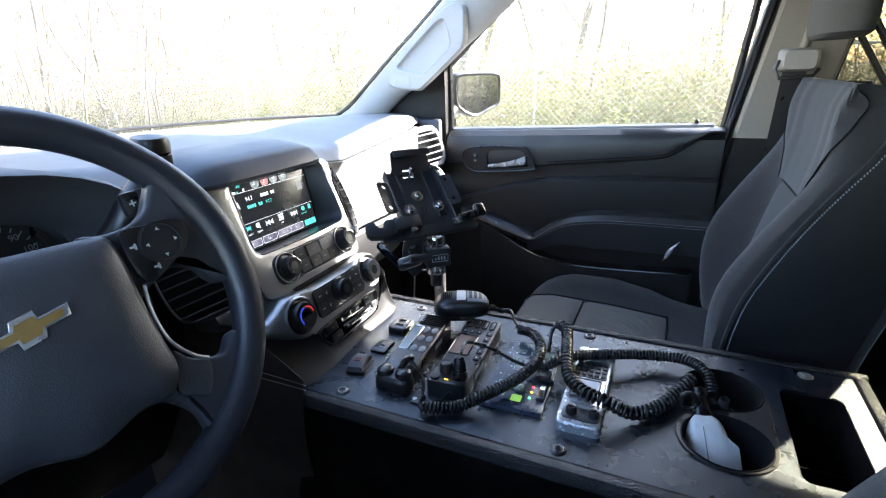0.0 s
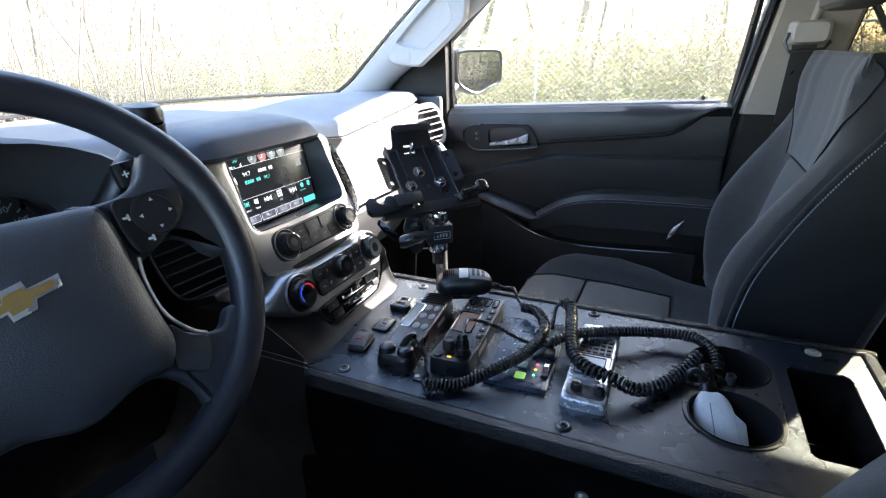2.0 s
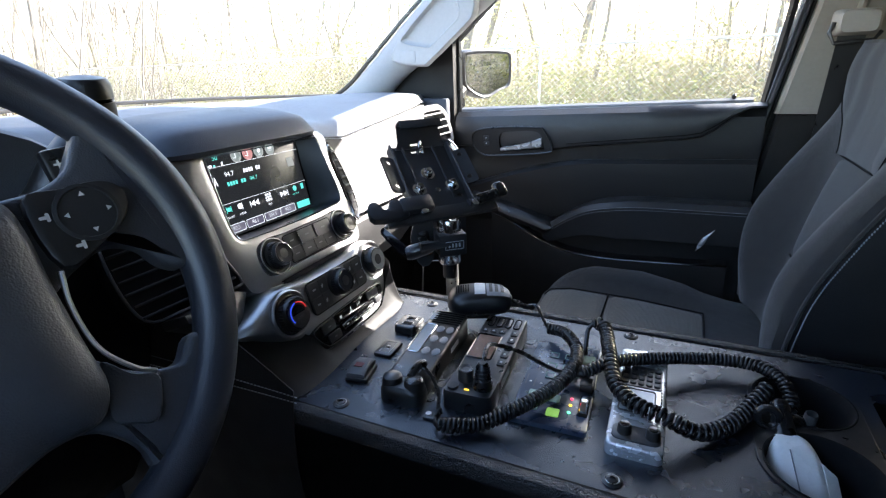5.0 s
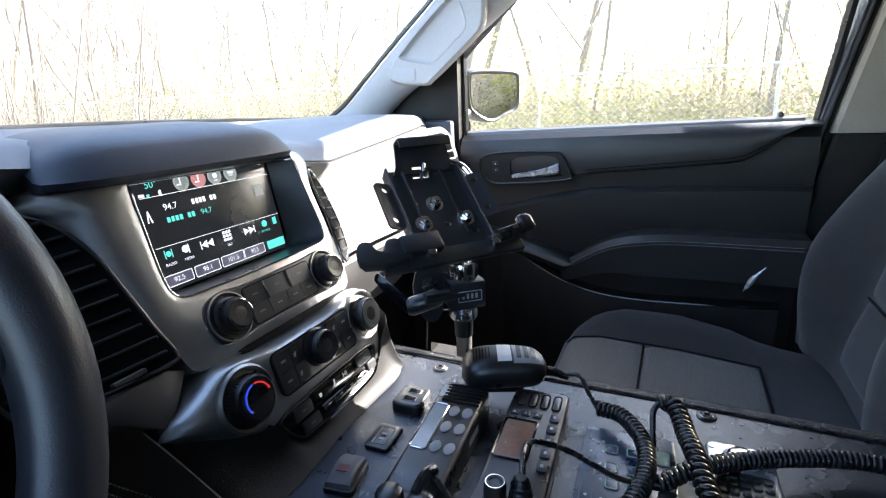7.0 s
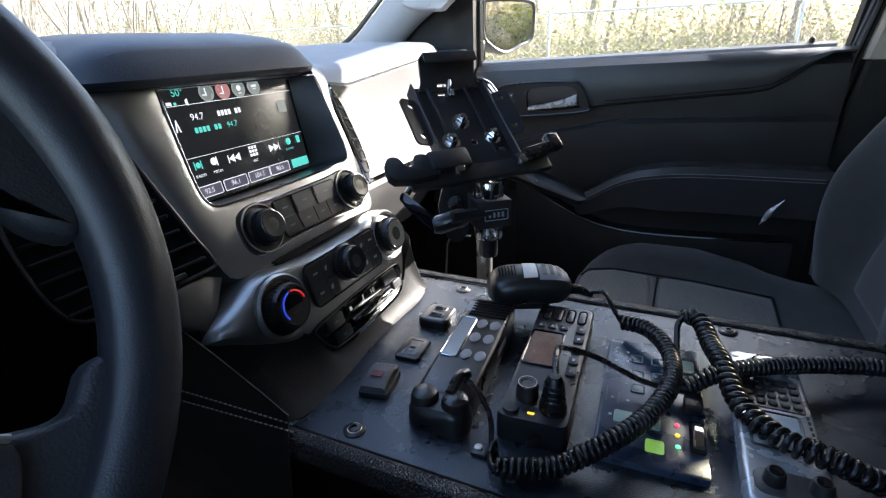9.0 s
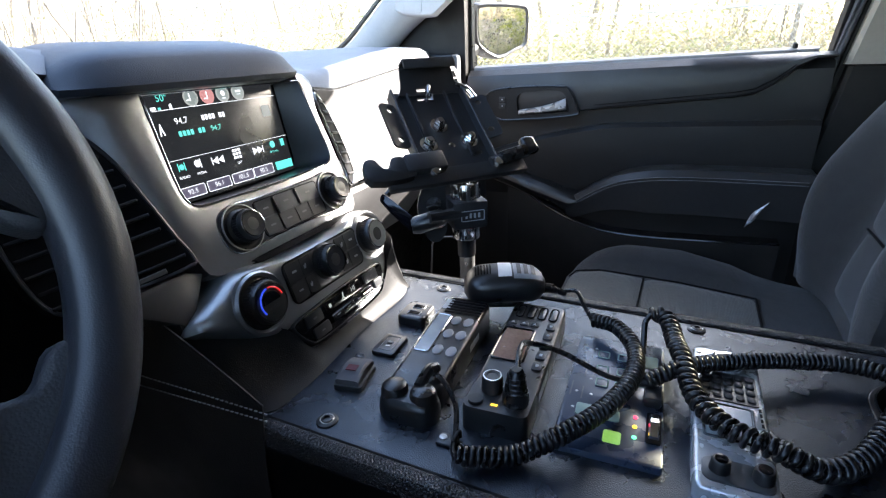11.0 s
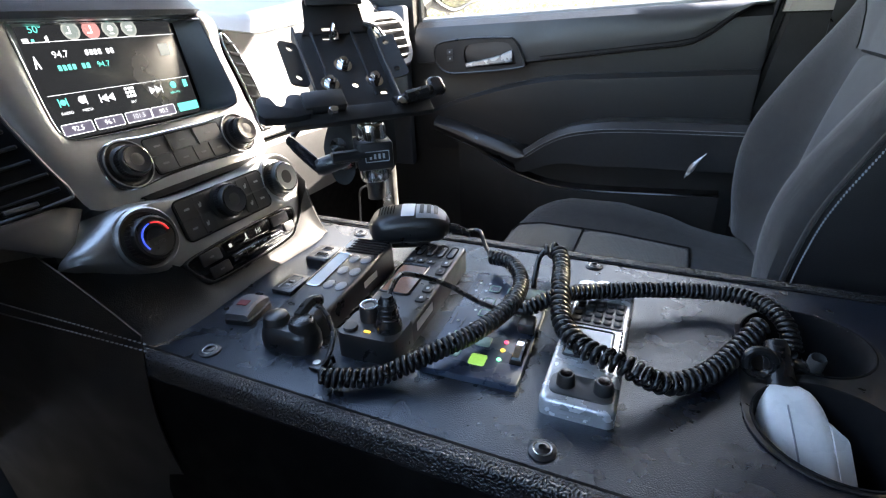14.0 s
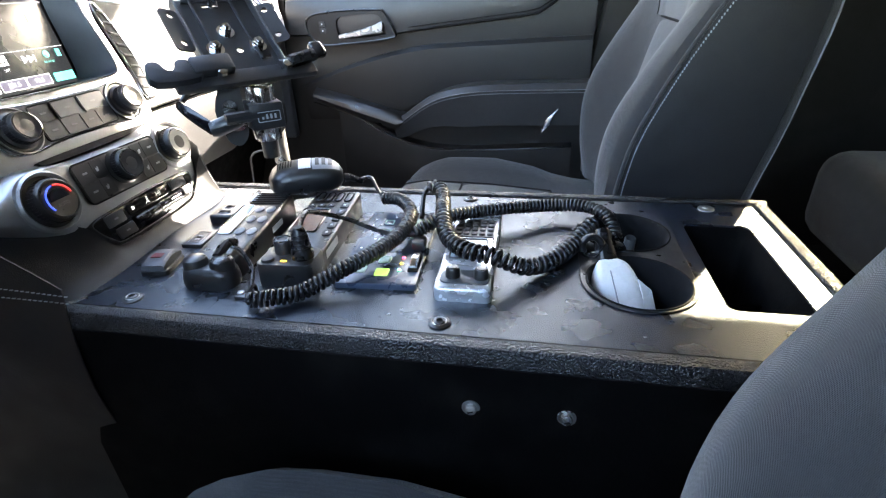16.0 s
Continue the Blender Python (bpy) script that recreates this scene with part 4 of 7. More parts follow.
tri_l = [(-0.004, 0), (0.004, -0.0045), (0.004, 0.0045)]
tri_r = [(-0.004, -0.0045), (0.004, 0), (-0.004, 0.0045)]
ui("display_text", UIWHITE, [("t", "94.7", 0.0095, -0.066, 0.024, "LEFT"), *[("r", 0.0034, 0.0056, -0.030 + 0.0048 * k, 0.0240) for k in (0, 1, 2, 3, 5, 6)], ("r", 0.176, 0.0006, 0, 0.037),
   ("r", 0.176, 0.0005, 0, -0.0145), ("p", tri_l, -0.032, -0.0245), ("p", tri_l, -0.024, -0.0245), ("r", 0.001, 0.009, -0.0365, -0.0245),
   ("p", tri_r, 0.030, -0.0245), ("p", tri_r, 0.038, -0.0245), ("r", 0.001, 0.009, 0.0425, -0.0245)]
   + [("r", 0.0032, 0.0032, 0.0005 + 0.0042 * i, -0.0225 + 0.0042 * j) for i in (-1, 0, 1) for j in (-1, 0, 1)]
   + [("t", "SAT", 0.0042, 0.001, -0.0335), ("t", "MEDIA", 0.0042, -0.054, -0.0335), ("t", "RADIO", 0.0042, -0.076, -0.0335), ("o", 0.008, -0.056, -0.0225), ("r", 0.0012, 0.010, -0.052, -0.023)]
   + [("t", s_, 0.0075, x_, -0.050) for s_, x_ in (("92.5", -0.072), ("96.1", -0.036), ("101.5", 0.0), ("90.5", 0.034))])
ui("temperature_text", UITEAL, [("t", "50°", 0.0100, -0.072, 0.049)])
ui("station_text", UITEAL, [*[("r", 0.0036, 0.0056, -0.064 + 0.0050 * k, 0.0110) for k in (0, 1, 2, 3, 5, 6)], ("t", "94.7", 0.0085, -0.024, 0.0107, "LEFT")])
ui("radio_glyph", UITEAL, [("o", 0.006, -0.076, -0.0225), ("r", 0.0010, 0.009, -0.080, -0.0225), ("r", 0.0010, 0.009, -0.072, -0.0225)])
ui("browse_glyph", UITEAL, [("o", 0.0085, 0.060, -0.022)])
ui("browse_text", UITEAL, [("t", "BROWSE", 0.0036, 0.060, -0.031)])
ui("menu_glyph", UITEAL, [("r", 0.006, 0.009, 0.078, -0.022)])
part("preset_button", flat(rrect(0.030, 0.0105, 0.001, 2, (0.071, -0.050)), 0, m=W), UITEAL, stack, "selected teal preset button", smooth=False)
for x_ in (-0.072, -0.036, 0.0, 0.034):
    pb_ = part("preset_button", flat(rrect(0.0325, 0.0115, 0.001, 2, (x_, -0.050)), -0.0004, m=W), UIGREY, stack, smooth=False)
    part("preset_rim", tube([(x, y, 0.0) for x, y in rrect(0.0325, 0.0115, 0.001, 2, (x_, -0.050))], 0.0004, 4, m=W, closed=True), UIWHITE, pb_, smooth=False)
for x_, mat_, pieces in ((-0.037, UIPALE, [("r", 0.0012, 0.008, -0.0385, 0.047), ("r", 0.005, 0.0012, -0.041, 0.044)]), (-0.015, UIRED, [("r", 0.0012, 0.007, -0.0155, 0.0475), ("r", 0.006, 0.0012, -0.0175, 0.0435)]),
                         (0.007, UIPALE, [("o", 0.006, 0.007, 0.047), ("r", 0.005, 0.0012, 0.007, 0.0415)]), (0.030, UIPALE, [("r", 0.008, 0.0025, 0.030, 0.0475), ("r", 0.006, 0.0010, 0.030, 0.0440)])):
    badge = part("display_badge", flat(oval(0.0190, 0.0190, 22, (x_, 0.0465)), -0.0003, m=W), mat_, stack, smooth=False)
    part("badge_core", flat(oval(0.0150, 0.0150, 20, (x_, 0.0465)), -0.0001, m=W), UIDIM if mat_ is UIPALE else UIRED, badge, smooth=False)
    b = bmesh.new()
    for it in pieces:
        flat(oval(it[1], it[1], 14, (it[2], it[3])) if it[0] == "o" else rrect(it[1], it[2], 0.0004, 1, (it[3], it[4])), 0.0002, m=W, bm=b)
    part("badge_mark", b, UIWHITE, badge, smooth=False)
part("station_tile", flat(rrect(0.014, 0.014, 0.001, 2, (0.066, 0.020)), -0.0002, m=W), UIPALE, stack, smooth=False)
part("signal_glyph", flat(rrect(0.006, 0.003, 0.0004, 1, (-0.085, 0.0395)), 0, m=W), UIWHITE, stack, smooth=False)
part("signal_glyph", flat(rrect(0.0030, 0.0024, 0.0004, 1, (-0.078, 0.0390)), 0, m=W), UITEAL, stack, smooth=False)
part("sound_glyph", flat([(-0.066, 0.0375), (-0.066, 0.0415), (-0.063, 0.0430), (-0.063, 0.0360)], 0, m=W), UIWHITE, stack, smooth=False)
part("aerial_glyph", flat([(-0.087, 0.012), (-0.0845, 0.024), (-0.0835, 0.024), (-0.081, 0.012), (-0.0825, 0.012), (-0.084, 0.020), (-0.0855, 0.012)], 0, m=W), UIWHITE, stack, smooth=False)

# brow over the display
def brow_ring(y):
    e = min(1.0, abs((y - 0.117) / 0.151))
    fx, tz, bot = -0.197 - 0.022 * e ** 6, 1.312 + 0.022 * (1 - e ** 7), 1.299
    return [(-0.42, y, 1.322), (-0.32, y, tz + 0.014 * (1 - e ** 6)), (fx - 0.060, y, tz + 0.012 * (1 - e ** 6)), (fx - 0.028, y, tz + 0.007 * (1 - e ** 6)), (fx - 0.008, y, tz + 0.001), (fx - 0.001, y, tz - 0.005), (fx + 0.011, y, bot + 0.007), (fx + 0.009, y, bot + 0.001), (fx + 0.002, y, bot - 0.001), (-0.42, y, bot)]


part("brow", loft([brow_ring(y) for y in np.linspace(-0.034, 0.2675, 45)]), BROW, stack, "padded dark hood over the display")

# tall vents beside the fascia
VL = [(-0.204, 0.092), (-0.178, 0.078), (-0.163, 0.060), (-0.151, 0.030), (-0.144, -0.006), (-0.137, -0.042), (-0.129, -0.072), (-0.140, -0.078), (-0.195, -0.077), (-0.236, -0.070), (-0.246, -0.01), (-0.236, 0.060)]
VR = [(0.152, 0.068), (0.144, 0.04), (0.146, 0.0), (0.140, -0.045), (0.139, -0.062), (0.148, -0.066), (0.174, -0.05), (0.187, -0.01), (0.181, 0.04), (0.167, 0.064)]
for ring_v, mt_v in ((VL, PANELGREY), (VR, CHROME)):
    vo = smooth_loop(ring_v, 5)
    dep = lambda x: -0.004 - 0.45 * max(0, abs(x) - 0.14)
    part("vent_frame", tube([(x, y, dep(x)) for x, y in vo], 0.0019, 8, m=fa, closed=True), mt_v, stack, "bright vent frame")
    cx_, cy_ = np.mean([p[0] for p in vo]), np.mean([p[1] for p in vo])
    part("vent_duct", loft([[(cx_ + (x - cx_) * s_, cy_ + (y - cy_) * s_, dep(x) - d_) for x, y in vo] for d_, s_ in ((0.0, 1.0), (0.03, 0.95), (0.04, 0.4))], m=fa), DEEP, stack)
    ys = np.array([p[1] for p in vo])
    xs_ = np.array([p[0] for p in vo])
    for k in range(10):
        y_ = -0.066 + 0.0155 * k
        near = np.abs(ys - y_) < 0.012
        if near.sum() < 2:
            continue
        xa, xb_ = xs_[near].min() + 0.003, xs_[near].max() - 0.003
        if xb_ - xa < 0.01:
            continue
        mid_x = (xa + xb_) / 2
        sl = fa @ T(mid_x, y_, dep(mid_x) - 0.006) @ Matrix.Rotation(math.atan(0.45) * (1 if mid_x > 0 else -1), 4, "Y")
        part("vent_slat", box(((xb_ - xa) * 1.05, 0.0035, 0.016), (0, 0, 0), 0.001, 1, m=sl), SHROUD, stack)
part("vent_tab", box((0.030, 0.005, 0.006), (0, 0, 0), 0.001, 1, m=fa @ T(-0.172, -0.073, -0.010)), DARKKEY, stack)
corner = [(-0.215, -0.081), (-0.140, -0.081), (-0.124, -0.090), (-0.148, -0.120), (-0.160, -0.131), (-0.190, -0.108), (-0.215, -0.092)]
part("corner_panel", prism(corner, -0.06, -0.010, 0.003, m=fa), PANELGREY, stack)
# outer shell behind the cheeks
part("shell", sheet(lambda u, v: (-0.255 + 0.060 * u - 0.15 * abs(2 * v - 1) ** 6, YC - 0.250 + 0.46 * v + (0.5 - v) * 0.06 * u, 1.300 - 0.18 * u), 10, 24, 0.01), BROW, stack)

# radio strip
rm = fa @ T(0.0, -0.058, -0.006)
pill = lambda g: smooth_loop([(-0.094 - g, -0.006), (-0.088 - g * 0.7, 0.014 + g * 0.7), (-0.066, 0.021 + g), (-0.03, 0.019 + g), (0.05, 0.019 + g), (0.090, 0.021 + g), (0.112 + g * 0.7, 0.013 + g * 0.7), (0.118 + g, -0.006), (0.112 + g * 0.7, -0.024 - g * 0.7), (0.088, -0.031 - g), (0.04, -0.028 - g), (-0.03, -0.028 - g), (-0.066, -0.031 - g), (-0.088 - g * 0.7, -0.025 - g * 0.7)], 5)
part("radio_rim", tube([(x, y, 0.0060) for x, y in pill(0.0)], 0.0012, 6, m=rm, closed=True), CHROME, stack, "bright line round the radio controls")
part("radio_panel", prism(pill(-0.0008), 0.002, 0.0072, 0.001, m=rm), PANELGREY, stack, "dark grey radio panel")
def knob(name, m, r=0.021, h=0.024, ring_mat=CHROME, face=KNOBFACE):
    kb = part(name, lathe([(r * 1.18, 0), (r * 1.18, 0.004), (r, 0.006), (r * 0.98, h - 0.003), (r * 0.90, h), (r * 0.1, h + 0.001)], 32, m), BLACK, stack, "black knob with bright ring")
    part("knob_ring", lathe([(r * 0.88, h - 0.0005), (r * 0.88, h + 0.0012), (r * 0.83, h + 0.0014), (r * 0.83, h - 0.0005)], 32, m, caps=False), ring_mat, kb)
    part("knob_face", lathe([(r * 0.82, h), (r * 0.80, h + 0.0012), (r * 0.4, h + 0.0006), (0.0005, h + 0.0003)], 32, m), face, kb)
    b = bmesh.new()
    for k in range(40):
        box((0.0012, 0.0008, h * 0.55), (r * 1.0, 0, h * 0.5), m=m @ Matrix.Rotation(2 * math.pi * k / 40, 4, "Z"), bm=b)
    part("knob_grip", b, BLACK, kb, smooth=False)
    return kb


for x_ in (-0.066, 0.090):
    part("knob_well", lathe([(0.0265, 0.004), (0.0265, 0.0085), (0.0245, 0.0090), (0.0225, 0.0075)], 32, rm @ T(x_, -0.005, 0.0)), BLACK, stack)
    knob("radio_knob", rm @ T(x_, -0.005, 0.006), 0.0168, 0.019)
    part("knob_bezel", lathe([(0.0262, 0.0080), (0.0258, 0.0098), (0.0246, 0.0098)], 32, rm @ T(x_, -0.005, 0.0), caps=False), SILVER, stack)
part("key_frame", tube([(x, y, 0.0078) for x, y in rrect(0.106, 0.041, 0.004, 3, (0.012, -0.005))], 0.0008, 6, m=rm, closed=True), DEEP, stack)
for bx, by, bw, bh in ((-0.0265, 0.0052, 0.0250, 0.0186), (-0.0265, -0.0150, 0.0250, 0.0186), (0.0065, 0.0052, 0.0330, 0.0186), (0.0005, -0.0150, 0.0260, 0.0186), (0.0265, -0.0150, 0.0220, 0.0186), (0.0515, -0.0150, 0.0245, 0.0186), (0.0450, 0.0052, 0.0380, 0.0186)):
    kb = part("radio_button", prism(rrect(bw, bh, 0.0015, 2, (bx, by)), 0.006, 0.0084, m=rm), PANELGREY if by > 0 and bx > 0 else DARKKEY, stack)
    part("button_mark", flat(rrect(min(0.008, bw * 0.35), 0.0020, 0.0004, 1, (bx, by)), 0.0087, m=rm), DIMMARK, kb)
for bx in (-0.0120, 0.0248):
    part("radio_divider", box((0.0014, 0.021, 0.003), (bx, 0.0045, 0.0088), m=rm), CHROME, stack)
# slot under the radio
part("disc_slot", prism(smooth_loop([(-0.06, -0.0405), (0.06, -0.0395), (0.110, -0.0405), (0.112, -0.046), (0.06, -0.0465), (-0.06, -0.0475), (-0.066, -0.044)], 4), -0.01, 0.0055, m=rm), DEEP, stack)

# climate panel with the two large lobes
hm_ = axes((-0.108, YC, 1.098), (0, 1, 0), (-0.28, 0, 0.96))
lobe = smooth_loop([(-0.172, -0.006), (-0.136, 0.015), (-0.100, 0.029), (-0.04, 0.021), (0.05, 0.022), (0.100, 0.029), (0.136, 0.022), (0.150, 0.002), (0.150, -0.022), (0.143, -0.046), (0.130, -0.066), (0.108, -0.080), (0.03, -0.084), (-0.045, -0.084), (-0.062, -0.052), (-0.090, -0.056), (-0.118, -0.040), (-0.148, -0.022)], 5)
edge_, sag = polar(lobe, 0.0, -0.022, 160), lambda x: 0.012 * max(0.0, (abs(x) - 0.115) / 0.055) ** 1.6
dome = [[(x, y, -0.06) for x, y in edge_], [(x, y, -0.010 - sag(x)) for x, y in edge_]]
for s_ in (0.992, 0.975, 0.95, 0.91, 0.86, 0.78, 0.6, 0.3, 0.05):
    dome.append([(x * s_, -0.022 + (y + 0.022) * s_, 0.008 - sag(x * s_) - 0.016 * max(0.0, (s_ - 0.80) / 0.20) ** 2.6) for x, y in edge_])
part("climate_fascia", loft(dome, m=hm_), SILVER, stack, "satin silver climate panel with round ends")
cp = rrect(0.134, 0.048, 0.008, 5, (0.008, -0.009))
part("climate_panel", prism(cp, 0.004, 0.0105, 0.001, m=hm_), BLACK, stack)
for x_, y_ in ((-0.098, -0.010), (0.104, -0.006)):
    km = hm_ @ T(x_, y_, 0.004)
    kb = knob("temperature_knob", km, 0.0238 if x_ < 0 else 0.0215, 0.019, CHROME if x_ > 0 else BLACK, SILVER if x_ > 0 else BLACK)
    if x_ < 0:
        arc = lambda a0, a1: tube([(0.0150 * math.cos(radians(a)), 0.0150 * math.sin(radians(a)), 0.0210) for a in np.linspace(a0, a1, 14)], 0.0009, 6, m=km)
        part("warm_arc", arc(88, 10), REDLINE, kb, "red warm arc")
        part("cool_arc", arc(215, 98), BLUELINE, kb, "blue cool arc")
        part("knob_display", prism([(0.011 * math.cos(radians(a)), 0.011 * math.sin(radians(a))) for a in np.linspace(0, 180, 12)], 0.0195, 0.0212, m=km), GLOSS, kb)
        part("knob_text", words("AUTO", 0.0050, km @ T(0.0, -0.006, 0.0212), bmesh.new()), DIMMARK, kb, smooth=False)
    part("knob_bezel", lathe([(0.0335, 0.0), (0.0335, 0.006), (0.0312, 0.0085), (0.0285, 0.006), (0.0285, 0.0)], 32, km, caps=False), SILVER, stack)
knob("fan_knob", hm_ @ T(0.008, -0.006, 0.008), 0.0190, 0.018)
part("climate_rim", tube([(x, y, 0.0104) for x, y in cp], 0.0010, 6, m=hm_, closed=True), DEEP, stack)
for sx in (-1, 1):
    for by in (0.0022, -0.0202):
        kb = part("climate_button", prism(rrect(0.0235, 0.0205, 0.0015, 2, (0.008 + sx * 0.0535, by)), 0.008, 0.0117, m=hm_), DARKKEY, stack)
        part("button_mark", flat(rrect(0.007, 0.0024, 0.0004, 1, (0.008 + sx * 0.0535, by)), 0.0119, m=hm_), MARK, kb)
        kb = part("climate_button", prism(rrect(0.0170, 0.0205, 0.0015, 2, (0.008 + sx * 0.0325, by)), 0.008, 0.0115, m=hm_), DARKKEY, stack)
        part("button_mark", flat([(0.008 + sx * 0.035 + q * 0.0022, by + r_ * 0.003) for q, r_ in ((-1, -1), (0.2, -1), (1, 0.4), (0.4, 1), (-0.2, 0.2), (-1, 0.6))], 0.0116, m=hm_), MARK, kb)
# row of seat and drive buttons below
lm = axes((-0.108 + 0.28 * 0.061 + 0.004, YC + 0.012, 1.098 - 0.061 * 0.96), (0, 1, 0), (-0.28, 0, 0.96))
low = smooth_loop([(-0.082, 0.012), (-0.04, 0.0155), (0.0, 0.017), (0.05, 0.0175), (0.086, 0.016), (0.092, 0.006), (0.082, -0.010), (0.066, -0.019), (0.0, -0.0225), (-0.056, -0.022), (-0.070, -0.016), (-0.082, 0.0)], 4)
lm = lm @ T(0, 0, -0.0035)
part("switch_rim", prism([(x * 1.05, y * 1.13 - 0.0005) for x, y in low], -0.02, 0.0098, 0.004, 3, m=lm), SHROUD, stack, "charcoal rim round the switch row")
part("switch_panel", prism(low, -0.01, 0.0104, 0.002, m=lm), GLOSS, stack, "gloss black switch row")
part("panel_edge", tube([(x, y, 0.0098) for x, y in low], 0.0008, 6, m=lm, closed=True), PANELGREY, stack)
strip_ = part("seat_display", prism(rrect(0.072, 0.0135, 0.002, 3, (0.002, 0.0075)), 0.008, 0.0124, 0.0008, m=lm), SMOKE, stack, "smoked seat heating display")
part("display_text", words("HI", 0.0095, lm @ T(0.021, 0.0075, 0.0126), bmesh.new()), UIPALE, strip_, smooth=False)
part("display_mark", flat(rrect(0.0044, 0.0044, 0.0006, 1, (-0.026, 0.0070)), 0.0125, m=lm), UIPALE, strip_, smooth=False)
part("display_mark", flat([(-0.006, 0.0030), (-0.0015, 0.0048), (0.0028, 0.0030), (0.0012, 0.0065), (0.0018, 0.0118), (-0.0002, 0.0118), (-0.0012, 0.0065)], 0.0125, m=lm), UIPALE, strip_, smooth=False)
# right-hand button in paler grey: sun on that end put into the colour
for bx, by, bw, bh, mt_b in ((-0.055, 0.0055, 0.028, 0.0145, DARKKEY), (-0.049, -0.0125, 0.028, 0.0135, DARKKEY), (0.062, 0.0080, 0.030, 0.0135, PANELGREY)):
    kb = part("row_button", prism(rrect(bw, bh, 0.002, 3, (bx, by)), 0.008, 0.0128, 0.0008, m=lm), mt_b, stack)
    part("button_mark", flat(rrect(0.006, 0.0020, 0.0005, 1, (bx, by)), 0.0129, m=lm), DIMMARK, kb)
for k in range(4):
    rk_ = part("rocker", loft([[(-0.0205 + 0.0215 * k + dx * 0.0100, -0.0085 + 0.0052 * math.cos(a), 0.0110 + 0.0052 * math.sin(a)) for a in np.linspace(0, 2 * math.pi, 15)[:-1]] for dx in (-0.98, -0.9, 0.9, 0.98)], m=lm), GLOSS, stack, "gloss black rocker bar")
    part("rocker_mark", flat(rrect(0.0060, 0.0014, 0.0003, 1, (-0.0205 + 0.0215 * k, -0.0068)), 0.0162, m=lm), MARK, rk_, smooth=False)
for k in range(3):
    part("rocker_gap", box((0.0010, 0.0096, 0.0096), (-0.00975 + 0.0215 * k, -0.0085, 0.0112), 0.0004, 1, m=lm), CHROME, stack)
# same paler grey, painting the sunlit end of the row
part("sunlit_row_end", prism(rrect(0.018, 0.011, 0.002, 3, (0.0735, -0.0065)), 0.008, 0.0128, 0.001, m=lm), PANELGREY, stack)
# dark shroud flaring from the switch row down on to the console plate
low_edge = smooth_loop([(-0.30, -0.034), (-0.12, -0.032), (-0.062, -0.014), (-0.053, 0.020), (-0.053, 0.060), (-0.056, 0.092), (-0.060, 0.146), (-0.059, 0.200), (-0.058, 0.232), (-0.060, 0.256), (-0.067, 0.276), (-0.090, 0.292), (-0.30, 0.302)], 4, False)
top_edge = smooth_loop([(-0.30, -0.050, 1.115), (-0.150, -0.045, 1.110), (-0.124, -0.022, 1.088), (-0.106, 0.018, 1.070), (-0.0850, 0.052, 1.053), (-0.0745, 0.072, 1.0218), (-0.0730, 0.098, 1.0163), (-0.0730, 0.146, 1.0163), (-0.0735, 0.212, 1.0193), (-0.0765, 0.234, 1.0300), (-0.0850, 0.258, 1.0500), (-0.105, 0.284, 1.090), (-0.30, 0.305, 1.120)], 4, False)
rows = []
for k in range(9):
    t = k / 8
    rows.append([(a_[0] + (b_[0] - a_[0]) * (t ** 1.5), a_[1] + (b_[1] - a_[1]) * t, a_[2] + (1.001 - a_[2]) * (1 - (1 - t) ** 1.3)) for a_, b_ in zip(top_edge, low_edge)])
part("stack_side", box((0.60, 0.006, 0.53), (-0.53, 0.306, 0.835), 0.002, 1), DOORDARK, stack, "black side of the lower stack")
part("lower_shroud", loft(rows, closed=False), SHROUD, stack, "charcoal lower shroud round the switch row, meeting the console")

# ---- steering wheel ----
wheel = thing("steering_wheel", "black leather-wrapped steering wheel with gold emblem and thumb buttons", "steering wheel")
wm = axes((-0.036, -0.332, 1.261), (0.183, 0.983, 0.0), (-0.408, 0.076, 0.910))
R_ = 0.181
circle = [(R_ * math.cos(a), R_ * math.sin(a) * 1.0, 0) for a in np.linspace(0, 2 * math.pi, 97)[:-1]]
part("rim", tube(circle, [0.0170 + 0.0025 * max(0, math.cos(2 * (a - 0.35))) ** 3 for a in np.linspace(0, 2 * math.pi, 97)[:-1]], 16, m=wm, closed=True), LEATHER, wheel, "grained leather rim")
cov = [(0.0, 0.066), (0.050, 0.065), (0.070, 0.062), (0.076, 0.040), (0.077, 0.0), (0.080, -0.045), (0.082, -0.072), (0.070, -0.092), (0.040, -0.094), (0.010, -0.104), (0.0, -0.105)]
half = smooth_loop(cov, 4, False)
full = half + [(-x, y) for x, y in half[::-1][1:-1]]
cover = [[(x * s, y * s - 0.004 * (1 - s), z) for x, y in full] for s, z in ((0.96, -0.025), (1.0, 0.0), (1.0, 0.012), (0.97, 0.022), (0.88, 0.029), (0.6, 0.034), (0.2, 0.036))]
part("hub_cover", loft(cover, m=wm), HUB, wheel, "soft black hub cover")
bow = [(-0.046, -0.007), (-0.014, -0.007), (-0.014, -0.017), (0.010, -0.017), (0.015, -0.007), (0.042, -0.007), (0.046, 0.007), (0.014, 0.007), (0.014, 0.017), (-0.010, 0.017), (-0.015, 0.007), (-0.042, 0.007)]
em = wm @ T(-0.011, 0.004, 0.0355) @ Matrix.Rotation(radians(12), 4, "Z") @ Matrix.Scale(0.63, 4)
emb = part("emblem", prism([(x * 1.08, y * 1.1) for x, y in bow], 0, 0.004, 0.001, 2, m=em), SILVERBOX, wheel, "bright-edged gold emblem", smooth=False)
part("emblem_fill", prism([(x * 0.90, y * 0.70) for x, y in bow], 0.003, 0.0048, m=em), GOLD, emb, smooth=False)
